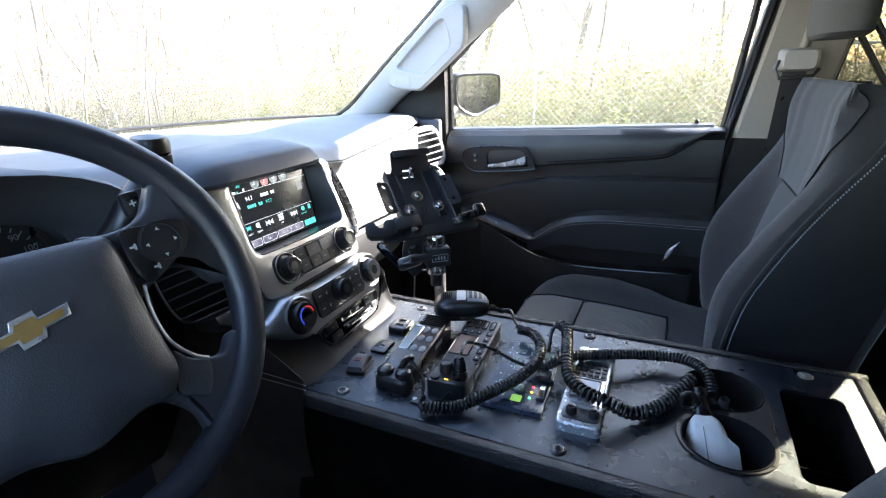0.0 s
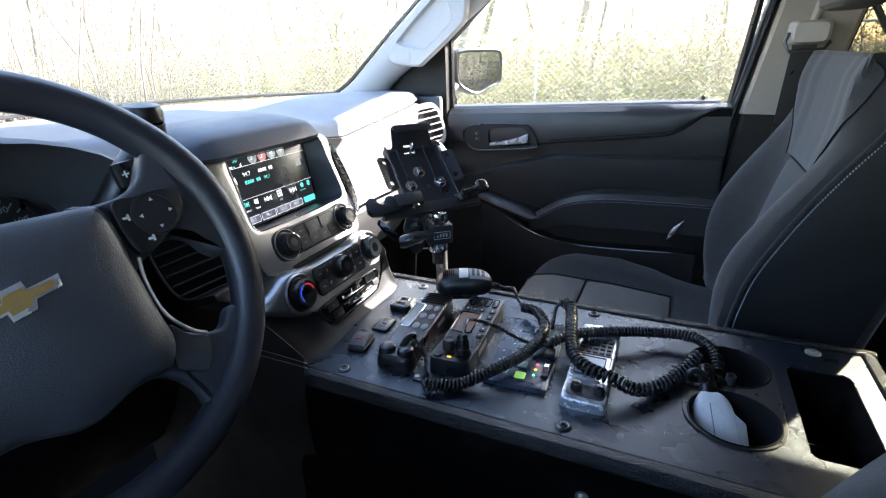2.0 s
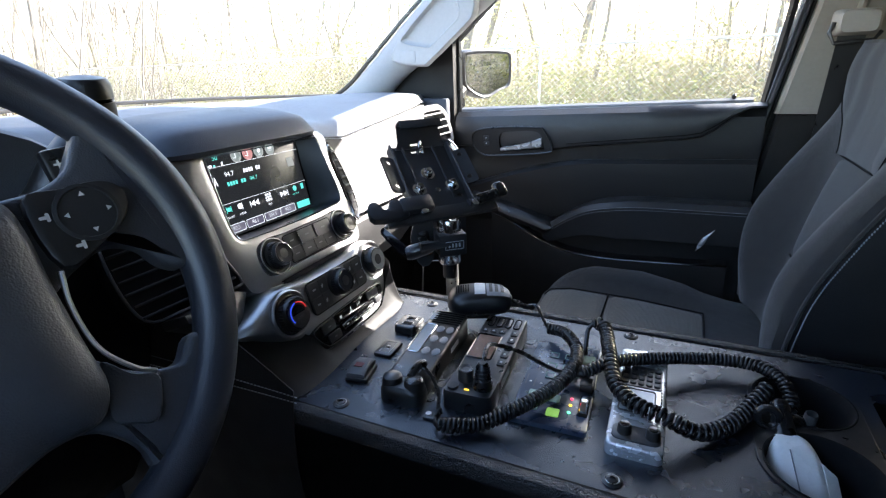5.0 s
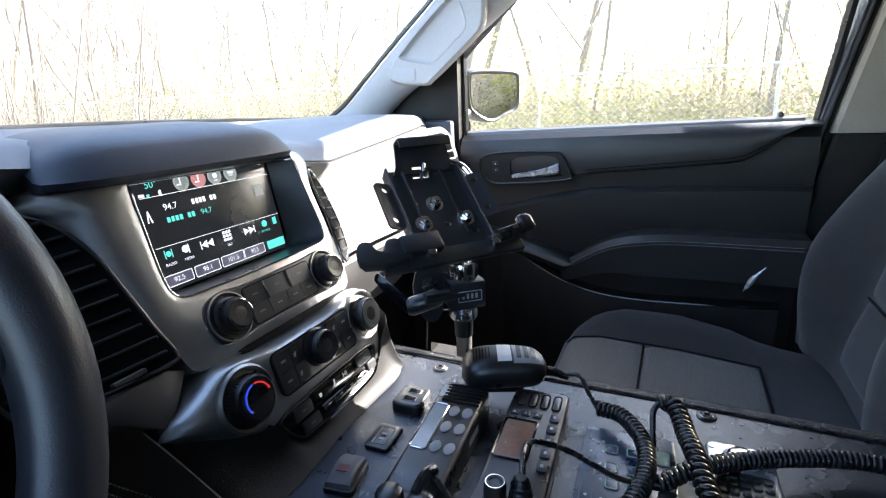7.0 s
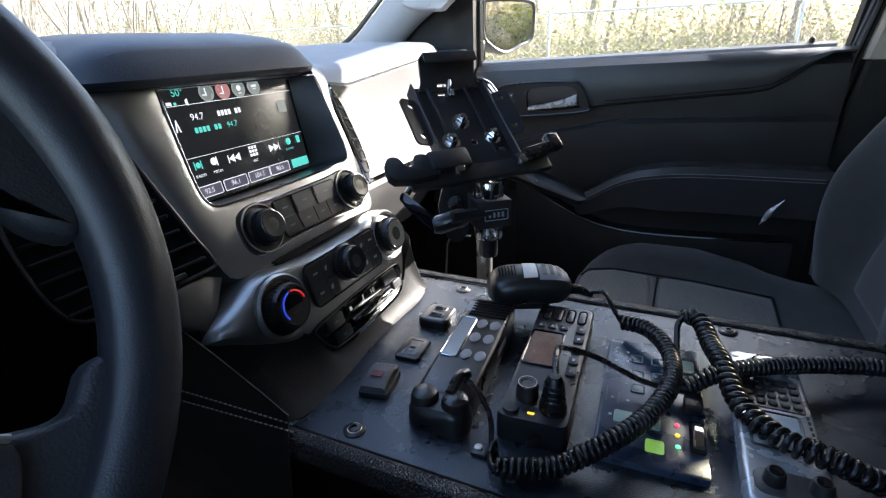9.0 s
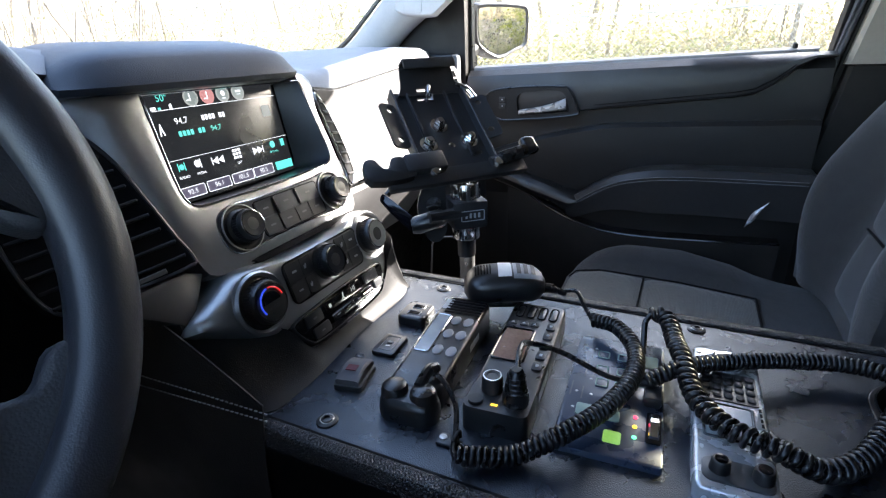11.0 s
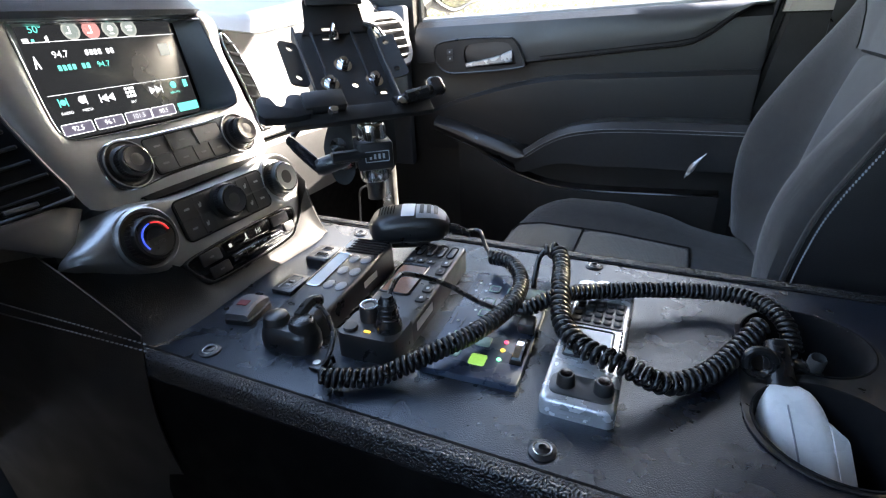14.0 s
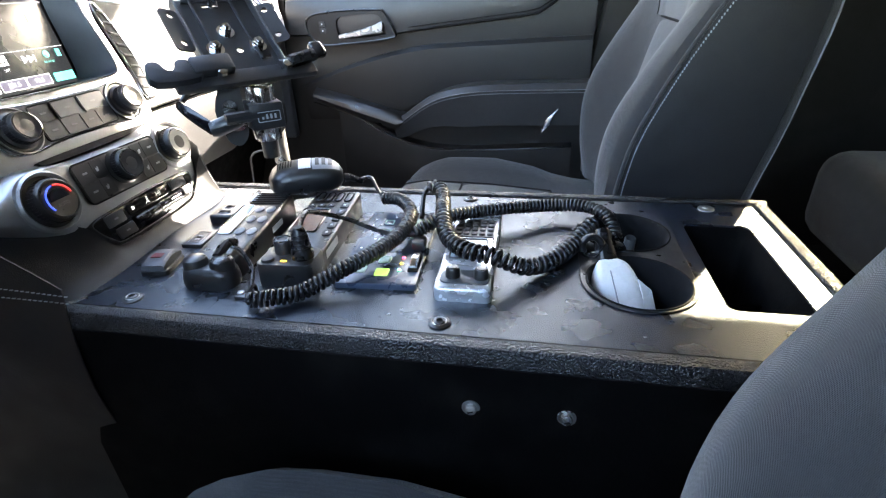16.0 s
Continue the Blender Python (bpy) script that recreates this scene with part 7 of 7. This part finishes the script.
for sg, ox in ((-1, -0.044), (1, 0.058)):
    part("plate_fold", box((0.003, 0.128, 0.020), (ox, 0.012, 0.003), 0.001, 1, m=mo), MOUNT, mt)
    fl = mo @ T(ox + sg * 0.0135, 0.018, 0.010) @ Matrix.Rotation(radians(-18 * sg), 4, "Y")
    part("side_flange", prism(rrect(0.024, 0.070, 0.006, 3), -0.0015, 0.0015, m=fl, holes=[oval(0.0085, 0.0085, 14, (-0.001 * sg, 0.024)), oval(0.0085, 0.0085, 14, (-0.001 * sg, -0.022))]), MOUNT, mt, "perforated side flange", smooth=False)
for ox in (-0.020, 0.034):
    part("plate_rib", box((0.004, 0.110, 0.005), (ox, 0.020, 0.002), 0.0015, 2, m=mo), MOUNT, mt)
tl = mo @ T(0.014, 0.072, 0.001) @ Matrix.Rotation(radians(22), 4, "X")
part("top_tongue", prism([(-0.046, 0.0), (0.046, 0.0), (0.040, 0.012), (0.038, 0.042), (-0.036, 0.042), (-0.040, 0.012)], -0.0015, 0.0015, m=tl, holes=[rrect(0.014, 0.005, 0.001, 2, (-0.012, 0.006))]), MOUNT, mt, "bent top tongue", smooth=False)
part("top_lip", box((0.075, 0.004, 0.018), (0.001, 0.042, 0.008), 0.0015, 2, m=tl), MOUNT, mt)
part("lip_turn", box((0.075, 0.012, 0.0035), (0.001, 0.036, 0.0165), 0.0015, 2, m=tl), MOUNT, mt)
part("latch", tube([(0.004, 0.062, 0.0), (0.004, 0.066, 0.012), (0.008, 0.074, 0.014), (0.012, 0.068, 0.006), (0.010, 0.058, 0.004)], 0.0030, 8, m=mo), CHROME, mt, "bright spring latch")
part("release_rod", tube(smooth_loop([(0.050, 0.078, 0.010), (0.066, 0.070, 0.008), (0.074, 0.055, 0.004)], 5, False), 0.0045, 10, m=mo), CHROME, mt, "bright bent rod")
for bx, by in ((0.0055, 0.018), (0.0385, -0.010), (-0.0195, -0.010)):
    bo = part("bolt_washer", lathe([(0.0115, 0), (0.0115, 0.0020), (0.0060, 0.0022)], 20, mo @ T(bx, by, 0)), CHROME, mt, "bright bolt and washer")
    part("bolt_nut", lathe([(0.0080, 0.002), (0.0080, 0.0085), (0.0065, 0.0100), (0.0040, 0.0100), (0.0038, 0.0135), (0.0005, 0.0140)], 6, mo @ T(bx, by, 0)), CHROME, bo)
# lower carrier bar with jaws
part("carrier_bar", box((0.190, 0.022, 0.010), (0.006, -0.058, -0.002), 0.002, 2, m=mo), MOUNT, mt)
jaw = lambda sx: smooth_loop([(sx * 0.0, -0.014), (sx * 0.052, -0.014), (sx * 0.056, 0.010), (sx * 0.050, 0.018), (sx * 0.040, 0.016), (sx * 0.034, 0.004), (sx * 0.026, 0.004), (sx * 0.020, 0.016), (sx * 0.006, 0.016), (sx * 0.0, 0.0025)], 3)
part("left_jaw", prism(jaw(-1), -0.004, 0.008, 0.002, m=mo @ T(-0.058, -0.046, 0.004)), MOUNT, mt, "hooked clamp jaw")
part("left_block", box((0.052, 0.026, 0.016), (-0.038, -0.042, 0.008), 0.004, 2, m=mo), MOUNT, mt)
part("right_arm", tube([(0.050, -0.052, 0.006), (0.085, -0.048, 0.008), (0.112, -0.044, 0.010)], 0.0065, 8, m=mo), MOUNT, mt)
part("right_sleeve", tube([(0.066, -0.050, 0.008), (0.104, -0.045, 0.010)], 0.0090, 10, m=mo), RUBBER, mt)
part("right_jaw", box((0.022, 0.026, 0.014), (0.113, -0.038, 0.010), 0.006, 3, m=mo), RUBBER, mt, "rubber-tipped clamp jaw")
for bx in (-0.030, 0.058):
    part("clamp_nut", lathe([(0.0065, 0), (0.0062, 0.007), (0.0045, 0.008), (0.0004, 0.0085)], 6, mo @ T(bx, -0.056, 0.006)), CHROME, mt)
# hinge plates, cross knob, clamp block, pole
hp = [(-0.024, 0.004), (-0.010, 0.040), (0.000, 0.048), (0.010, 0.046), (0.014, 0.030), (0.014, -0.018), (0.012, -0.034), (0.002, -0.046), (-0.010, -0.044), (-0.018, -0.030)]
for shift_ in ((-0.010, 0.270, 1.133), (0.030, 0.312, 1.140)):
    part("hinge_plate", prism(smooth_loop(hp, 3), -0.0015, 0.0015, m=axes(shift_, (0.78, 0.60, 0.0), (-0.1, 0.1, 1))), MOUNT, mt, "black steel hinge plate")
part("hinge_washer", lathe([(0.0130, 0), (0.0130, 0.002), (0.0075, 0.0024), (0.0072, 0.006), (0.0005, 0.0062)], 22, axes((-0.001, 0.258, 1.122), (0.78, 0.60, 0.0), (0, 0, 1))), CHROME, mt, "bright washer")
part("hinge_washer", lathe([(0.0100, 0), (0.0100, 0.002), (0.0055, 0.0024), (0.0005, 0.003)], 18, axes((-0.006, 0.256, 1.142), (0.78, 0.60, 0.0), (0, 0, 1))), CHROME, mt, "bright washer")
part("hinge_box", box((0.062, 0.040, 0.050), (-0.008, 0.315, 1.168), 0.004, 2), MOUNT, mt)
part("knob_shaft", tube([(0.000, 0.232, 1.131), (0.036, 0.270, 1.131)], 0.008, 10), MOUNT, mt)
part("clamp_knob", tube([(-0.026, 0.232, 1.117), (-0.020, 0.236, 1.118), (0.002, 0.246, 1.126), (0.010, 0.252, 1.128)], [0.0095, 0.0120, 0.0115, 0.0090], 14), BLACK, mt, "black clamp knob")
lever_path = [(-0.072, 0.240, 1.148), (-0.060, 0.238, 1.140), (-0.044, 0.236, 1.130), (-0.026, 0.234, 1.119)]
part("tension_lever", loft([[(x + 0.0035 * math.cos(a), y + 0.0050 * math.sin(a) * 0.6, z + h_ * math.sin(a)) for a in np.linspace(0, 2 * math.pi, 11)[:-1]] for (x, y, z), h_ in zip(lever_path, (0.0050, 0.0075, 0.0085, 0.0085))]), GLOSS, mt, "flat black tension lever")
part("wing_arm", tube([(-0.066, 0.242, 1.152), (-0.056, 0.262, 1.172), (-0.030, 0.285, 1.186)], 0.0042, 8), BLACK, mt)
bm_ = axes((0.0405, 0.268, 1.128), (0.76, 0.65, 0.0), (0, 0, 1))
part("clamp_block", box((0.046, 0.036, 0.046), (0, 0, -0.020), 0.003, 2, m=bm_), MOUNT, mt, "black square clamp block")
part("block_badge", tube([(x, y, 0.0034) for x, y in rrect(0.030, 0.013, 0.001, 2, (0.002, 0.0))], 0.0006, 5, m=bm_, closed=True), MARK, mt, "pale outlined badge")
for k in range(4):
    part("badge_bar", flat(rrect(0.0030, 0.0065, 0.0004, 1, (-0.0065 + 0.0056 * k, 0.0)), 0.0031, m=bm_), MARK, mt)
bc = bm_ @ T(0, 0, -0.020)
part("collar", lathe([(0.0195, 0.018), (0.0195, 0.036), (0.0180, 0.039), (0.0140, 0.0395), (0.0135, 0.030), (0.0005, 0.029)], 28, bc @ Matrix.Rotation(radians(-90), 4, "X")), CHROME, mt, "bright steel collar")
part("lower_collar", lathe([(0.0175, -0.036), (0.0190, -0.032), (0.0190, -0.018)], 28, bc @ Matrix.Rotation(radians(-90), 4, "X")), CHROME, mt)
part("stub", lathe([(0.0115, -0.062), (0.0120, -0.060), (0.0120, -0.034)], 20, bc @ Matrix.Rotation(radians(-90), 4, "X")), BLACK, mt, "black stub tube")
part("pole", lathe([(0.0125, 0.58), (0.0125, 1.140), (0.011, 1.142)], 24, T(-0.021, 0.398, 0)), STEEL, mt, "bare steel pole")
part("pole_bracket", tube([(-0.021, 0.398, 1.128), (0.004, 0.345, 1.150), (0.020, 0.300, 1.165)], 0.011, 10), MOUNT, mt)
wire_ = thing("loose_wire", "thin grey wire hanging below the dashboard", "wire")
part("wire", tube(smooth_loop([(-0.100, 0.420, 0.956), (-0.097, 0.420, 0.995), (-0.095, 0.420, 1.014), (-0.087, 0.420, 1.025), (-0.073, 0.420, 1.030), (-0.054, 0.420, 1.033)], 6, False), 0.0018, 6), PANELGREY, wire_)


# ---- outdoors ----
rnd = random.Random(7)

structure("ground", sheet(lambda u, v: ((2 * u - 1) * 400 * abs(2 * u - 1) ** 1.5, (2 * v - 1) * 400 * abs(2 * v - 1) ** 1.5, -0.02), 24, 24), SOIL, "leaf-strewn open ground reaching the horizon", "ground")
structure("road", box((60, 5.5, 0.02), (-3, 0.6, -0.005)), ASPHALT, "pale worn asphalt under the vehicle", "road", smooth=False)
# chain-link fence along the road
fence = thing("chain_link_fence", "grey chain-link fence with posts and a top rail", "fence")
FY, FTOP = 6.0, 1.60
for k in range(14):
    part("post", lathe([(0.017, -0.1), (0.017, FTOP + 0.05), (0.010, FTOP + 0.07)], 10, T(-20.9 + 2.45 * k, FY, 0)), ZINC, fence)
part("rail", tube([(-22, FY, FTOP), (12, FY, FTOP)], 0.013, 8), ZINC, fence)
b = bmesh.new()
verts, faces = [], []
def strand(x0, z0, x1, z1, y, r=0.0024):
    n0 = len(verts)
    for x, z in ((x0, z0), (x1, z1)):
        verts.extend([(x - r, y, z), (x + r, y, z), (x, y - r * 1.6, z + r)])
    for k in range(3):
        j = (k + 1) % 3
        faces.append((n0 + k, n0 + j, n0 + 3 + j, n0 + 3 + k))
for k in range(330):
    x = -16 + 0.075 * k
    strand(x, 0.0, x + FTOP, FTOP, FY - 0.004)
    strand(x + FTOP, 0.0, x, FTOP, FY + 0.004)
me = bpy.data.meshes.new("mesh_wire")
me.from_pydata(verts, [], faces)
me.materials.append(ZINC)
wo = new("mesh_wire", me)
wo.parent = fence
tagged(wo, "woven wire mesh", kind="stuff")
b.free()


def branch(verts, faces, p, way, length, r, depth, rg, n=5):
    """A crooked limb that forks; adds to the lists."""
    pts, rad = [p], [r]
    steps = 4
    d = Vector(way).normalized()
    for s in range(steps):
        d = (d + Vector((rg.uniform(-0.22, 0.22), rg.uniform(-0.22, 0.22), rg.uniform(-0.06, 0.18)))).normalized()
        p = tuple(Vector(p) + d * length / steps)
        pts.append(p), rad.append(r * (1 - 0.55 * (s + 1) / steps))
    base = len(verts)
    for i, (q, rr) in enumerate(zip(pts, rad)):
        t = Vector(pts[min(i + 1, steps)]) - Vector(pts[max(i - 1, 0)])
        a = t.orthogonal().normalized()
        c = t.cross(a).normalized()
        for k in range(n):
            an = 2 * math.pi * k / n
            verts.append(tuple(Vector(q) + rr * (math.cos(an) * a + math.sin(an) * c)))
    for i in range(steps):
        for k in range(n):
            j = (k + 1) % n
            faces.append((base + i * n + k, base + i * n + j, base + (i + 1) * n + j, base + (i + 1) * n + k))
    if depth:
        for _ in range(rg.choice((2, 3, 3))):
            i = rg.randint(1, steps)
            w = d + Vector((rg.uniform(-0.9, 0.9), rg.uniform(-0.9, 0.9), rg.uniform(-0.1, 0.6)))
            branch(verts, faces, pts[i], w, length * rg.uniform(0.45, 0.75), rad[i] * 0.62, depth - 1, rg, max(3, n - 1))


def make_tree(seed, tall, r):
    rg = random.Random(seed)
    tr = thing("bare_tree", "bare pale-barked tree in early spring", "tree", "trees behind the fence")
    v1, f1 = [], []
    branch(v1, f1, (0, 0, -0.1), (rg.uniform(-0.12, 0.12), rg.uniform(-0.12, 0.12), 1), tall * 0.55, r, 0, rg, 7)
    v2, f2 = [], []
    for _ in range(6):
        h = rg.uniform(0.18, 0.55) * tall
        branch(v2, f2, (0, 0, h), (rg.uniform(-0.6, 0.6), rg.uniform(-0.6, 0.6), 0.9), tall * rg.uniform(0.3, 0.5), r * 0.45, 3, rg, 4)
    for nm, vv, ff, mt_ in (("trunk", v1, f1, BARK), ("branches", v2, f2, BARK)):
        me = bpy.data.meshes.new(nm)
        me.from_pydata(vv, [], ff)
        me.materials.append(mt_)
        me.shade_smooth()
        o = new(nm, me)
        o.parent = tr
    return tr


kinds = [make_tree(s, t, r) for s, t, r in ((1, 9, 0.06), (2, 7, 0.04), (3, 11, 0.08), (4, 8, 0.045), (5, 6, 0.03), (6, 10, 0.05), (7, 7, 0.035))]
spots = []
for k in range(115):
    if k < 55:
        x, y = rnd.uniform(-26, 16), 7.0 + rnd.random() ** 1.5 * 12
    else:
        x, y = -11 - rnd.random() ** 1.3 * 16, rnd.uniform(-7, 9)
    spots.append((x, y))
for i, (x, y) in enumerate(spots):
    m = T(x, y, 0) @ Matrix.Rotation(rnd.uniform(0, 6.28), 4, "Z")
    if i < len(kinds):
        kinds[i].matrix_world = m
    else:
        copy_thing(kinds[i % len(kinds)], m)


def brush(name, label, count, place, leaf_mat, seed, high, leaf=0.035, leaves=7):
    """Undergrowth: arching stems with small leaves."""
    rg = random.Random(seed)
    v1, f1, v2, f2 = [], [], [], []
    for _ in range(count):
        x, y = place(rg)
        h = high * rg.uniform(0.3, 1.1) * (0.62 + 1.5 * noise.noise((x * 0.45, y * 0.45, seed)))
        if h < 0.15:
            continue
        bend = (rg.uniform(-0.8, 0.8) * h, rg.uniform(-0.6, 0.6) * h)
        pts = [(x + bend[0] * t * t, y + bend[1] * t * t, h * (t - 0.25 * t * t) - 0.02) for t in (0, 0.35, 0.7, 1.0)]
        base = len(v1)
        for i, (px, py, pz) in enumerate(pts):
            rr = 0.0017 * high ** 0.8 * (1 - 0.25 * i)
            v1 += [(px - rr, py, pz), (px + rr, py, pz), (px, py - rr, pz + rr)]
        for i in range(3):
            for k in range(3):
                j = (k + 1) % 3
                f1.append((base + 3 * i + k, base + 3 * i + j, base + 3 * i + 3 + j, base + 3 * i + 3 + k))
        for _ in range(leaves):
            t = rg.uniform(0.15, 1.0)
            cx, cy, cz = x + bend[0] * t * t + rg.gauss(0, 0.06), y + bend[1] * t * t + rg.gauss(0, 0.06), h * (t - 0.25 * t * t) + rg.gauss(0, 0.05)
            a, e, s = rg.uniform(0, 6.28), rg.uniform(-0.9, 0.9), leaf * rg.uniform(0.6, 1.5)
            du = (math.cos(a) * s, math.sin(a) * s, e * s * 0.5)
            dv = (-math.sin(a) * s * 0.5, math.cos(a) * s * 0.5, s * 0.4 * math.cos(e))
            n0 = len(v2)
            v2 += [(cx - du[0], cy - du[1], cz - du[2]), (cx + dv[0], cy + dv[1], cz + dv[2]), (cx + du[0], cy + du[1], cz + du[2]), (cx - dv[0], cy - dv[1], cz - dv[2])]
            f2.append((n0, n0 + 1, n0 + 2, n0 + 3))
    th = thing(name, label, "brush", kind="stuff")
    for nm, vv, ff, mt_ in (("stems", v1, f1, TWIG), ("leaves", v2, f2, leaf_mat)):
        me = bpy.data.meshes.new(nm)
        me.from_pydata(vv, [], ff)
        me.materials.append(mt_)
        o = new(nm, me)
        o.parent = th
        tagged(o, kind="stuff")


brush("fence_brush", "tangled yellow-green brush behind the fence", 7000, lambda r: (r.uniform(-18, 14), 6.15 + r.random() ** 1.5 * 5), LEAF, 11, 3.0, 0.028, 26)
brush("dry_brush", "dry tangled brambles behind the fence", 3500, lambda r: (r.uniform(-18, 14), 6.2 + r.random() ** 1.5 * 5), DRYLEAF, 12, 2.6, 0.024, 14)
brush("wood_edge", "dry thicket at the edge of the wood", 3000, lambda r: (-9.5 - r.random() ** 1.5 * 9, r.uniform(-8, 8)), DRYLEAF, 13, 2.2, 0.036, 9)
brush("sapling_thicket", "thicket of thin pale saplings at the wood edge", 500, lambda r: (-8.0 - r.random() * 12, r.uniform(-9, 10)), SAPLING, 14, 4.2, 0.03, 0)
brush("fence_saplings", "thin pale saplings and vines behind the fence", 350, lambda r: (r.uniform(-18, 16), 6.4 + r.random() * 7), SAPLING, 15, 3.4, 0.03, 2)


def thicket(name, label, count, place, seed, low, high, mat, r0=0.010, twigs=5):
    """Slender crooked stems, each with fine side twigs."""
    rg = random.Random(seed)
    vv, ff = [], []
    def strip(pts, r):
        base = len(vv)
        n = len(pts)
        for i, (px, py, pz) in enumerate(pts):
            rr = r * (1 - 0.7 * i / (n - 1))
            vv.extend([(px - rr, py - rr * 0.5, pz), (px + rr, py - rr * 0.5, pz), (px, py + rr, pz)])
        for i in range(n - 1):
            for q in range(3):
                j = (q + 1) % 3
                ff.append((base + 3 * i + q, base + 3 * i + j, base + 3 * i + 3 + j, base + 3 * i + 3 + q))
    for _ in range(count):
        x, y = place(rg)
        h = rg.uniform(low, high)
        lx, ly = rg.gauss(0, 0.42) * h, rg.gauss(0, 0.3) * h
        pts = []
        for i in range(6):
            t = i / 5
            pts.append((x + lx * t * t + rg.gauss(0, 0.035) * h * t, y + ly * t * t + rg.gauss(0, 0.02) * h * t, h * t))
        r = r0 * rg.uniform(0.5, 1.6) * (h / high)
        strip(pts, r)
        for _ in range(twigs):
            i = rg.randint(1, 4)
            px, py, pz = pts[i]
            ln = h * rg.uniform(0.12, 0.42)
            ax, ay, az = rg.uniform(-1, 1), rg.uniform(-1, 1), rg.uniform(-0.1, 1.0)
            q = [(px + ax * ln * s + rg.gauss(0, 0.05) * ln, py + ay * ln * s, pz + (az * s + 0.12 * s * s) * ln) for s in (0, 0.5, 1.0)]
            strip(q, r * 0.42)
            mx, my, mz = q[1]
            strip([(mx, my, mz), (mx + rg.uniform(-0.5, 0.5) * ln, my + rg.uniform(-0.5, 0.5) * ln, mz + rg.uniform(0.0, 0.5) * ln)], r * 0.28)
    me = bpy.data.meshes.new(name)
    me.from_pydata(vv, [], ff)
    me.materials.append(mat)
    tagged(new(name, me), label, "brush", kind="stuff")


thicket("front_thicket", "grey-brown saplings at the wood edge", 1300, lambda r: (-7.5 - r.random() ** 1.4 * 14, r.uniform(-9, 9)), 21, 2.5, 7.0, STEM, 0.012, 10)
thicket("side_thicket", "thin trees and vines beyond the fence", 800, lambda r: (r.uniform(-16, 14), 7.0 + r.random() ** 1.3 * 9), 22, 2.0, 6.5, STEM, 0.010, 10)
thicket("low_tangle", "tangle of thin dry vines beyond the fence", 1500, lambda r: (r.uniform(-14, 12), 6.1 + r.random() * 3), 23, 0.6, 2.2, TWIG, 0.006, 4)
brush("rear_foliage", "bright yellow-leaved bushes by the fence", 2600, lambda r: (r.uniform(4.0, 12.0), r.uniform(6.2, 9.0)), YELLOWLEAF, 24, 3.6, 0.06, 14)
brush("green_bushes", "rounded yellow-green bushes beyond the fence", 1500, lambda r: (r.uniform(-5.0, 8.0), 6.6 + r.random() * 3), LEAF, 25, 3.0, 0.030, 14)
thicket("rear_thicket", "grey saplings along the road behind the vehicle", 320, lambda r: (r.uniform(9, 24), r.uniform(-8, 12)), 26, 2.0, 6.5, STEM, 0.016, 7)
brush("rear_brush", "dry brush along the road behind the vehicle", 900, lambda r: (r.uniform(9, 22), r.uniform(2.5, 11)), LEAF, 27, 2.6, 0.05, 8)
thicket("near_thicket", "tangled brown saplings close to the road edge", 420, lambda r: (-6.5 - r.random() * 7, -1.5 - r.random() * 8), 28, 1.5, 5.5, STEM, 0.013, 10)
brush("upper_vines", "pale vines and twigs climbing beyond the fence", 2500, lambda r: (r.uniform(-12, 10), 7.0 + r.random() * 5), DRYLEAF, 29, 4.2, 0.022, 8)
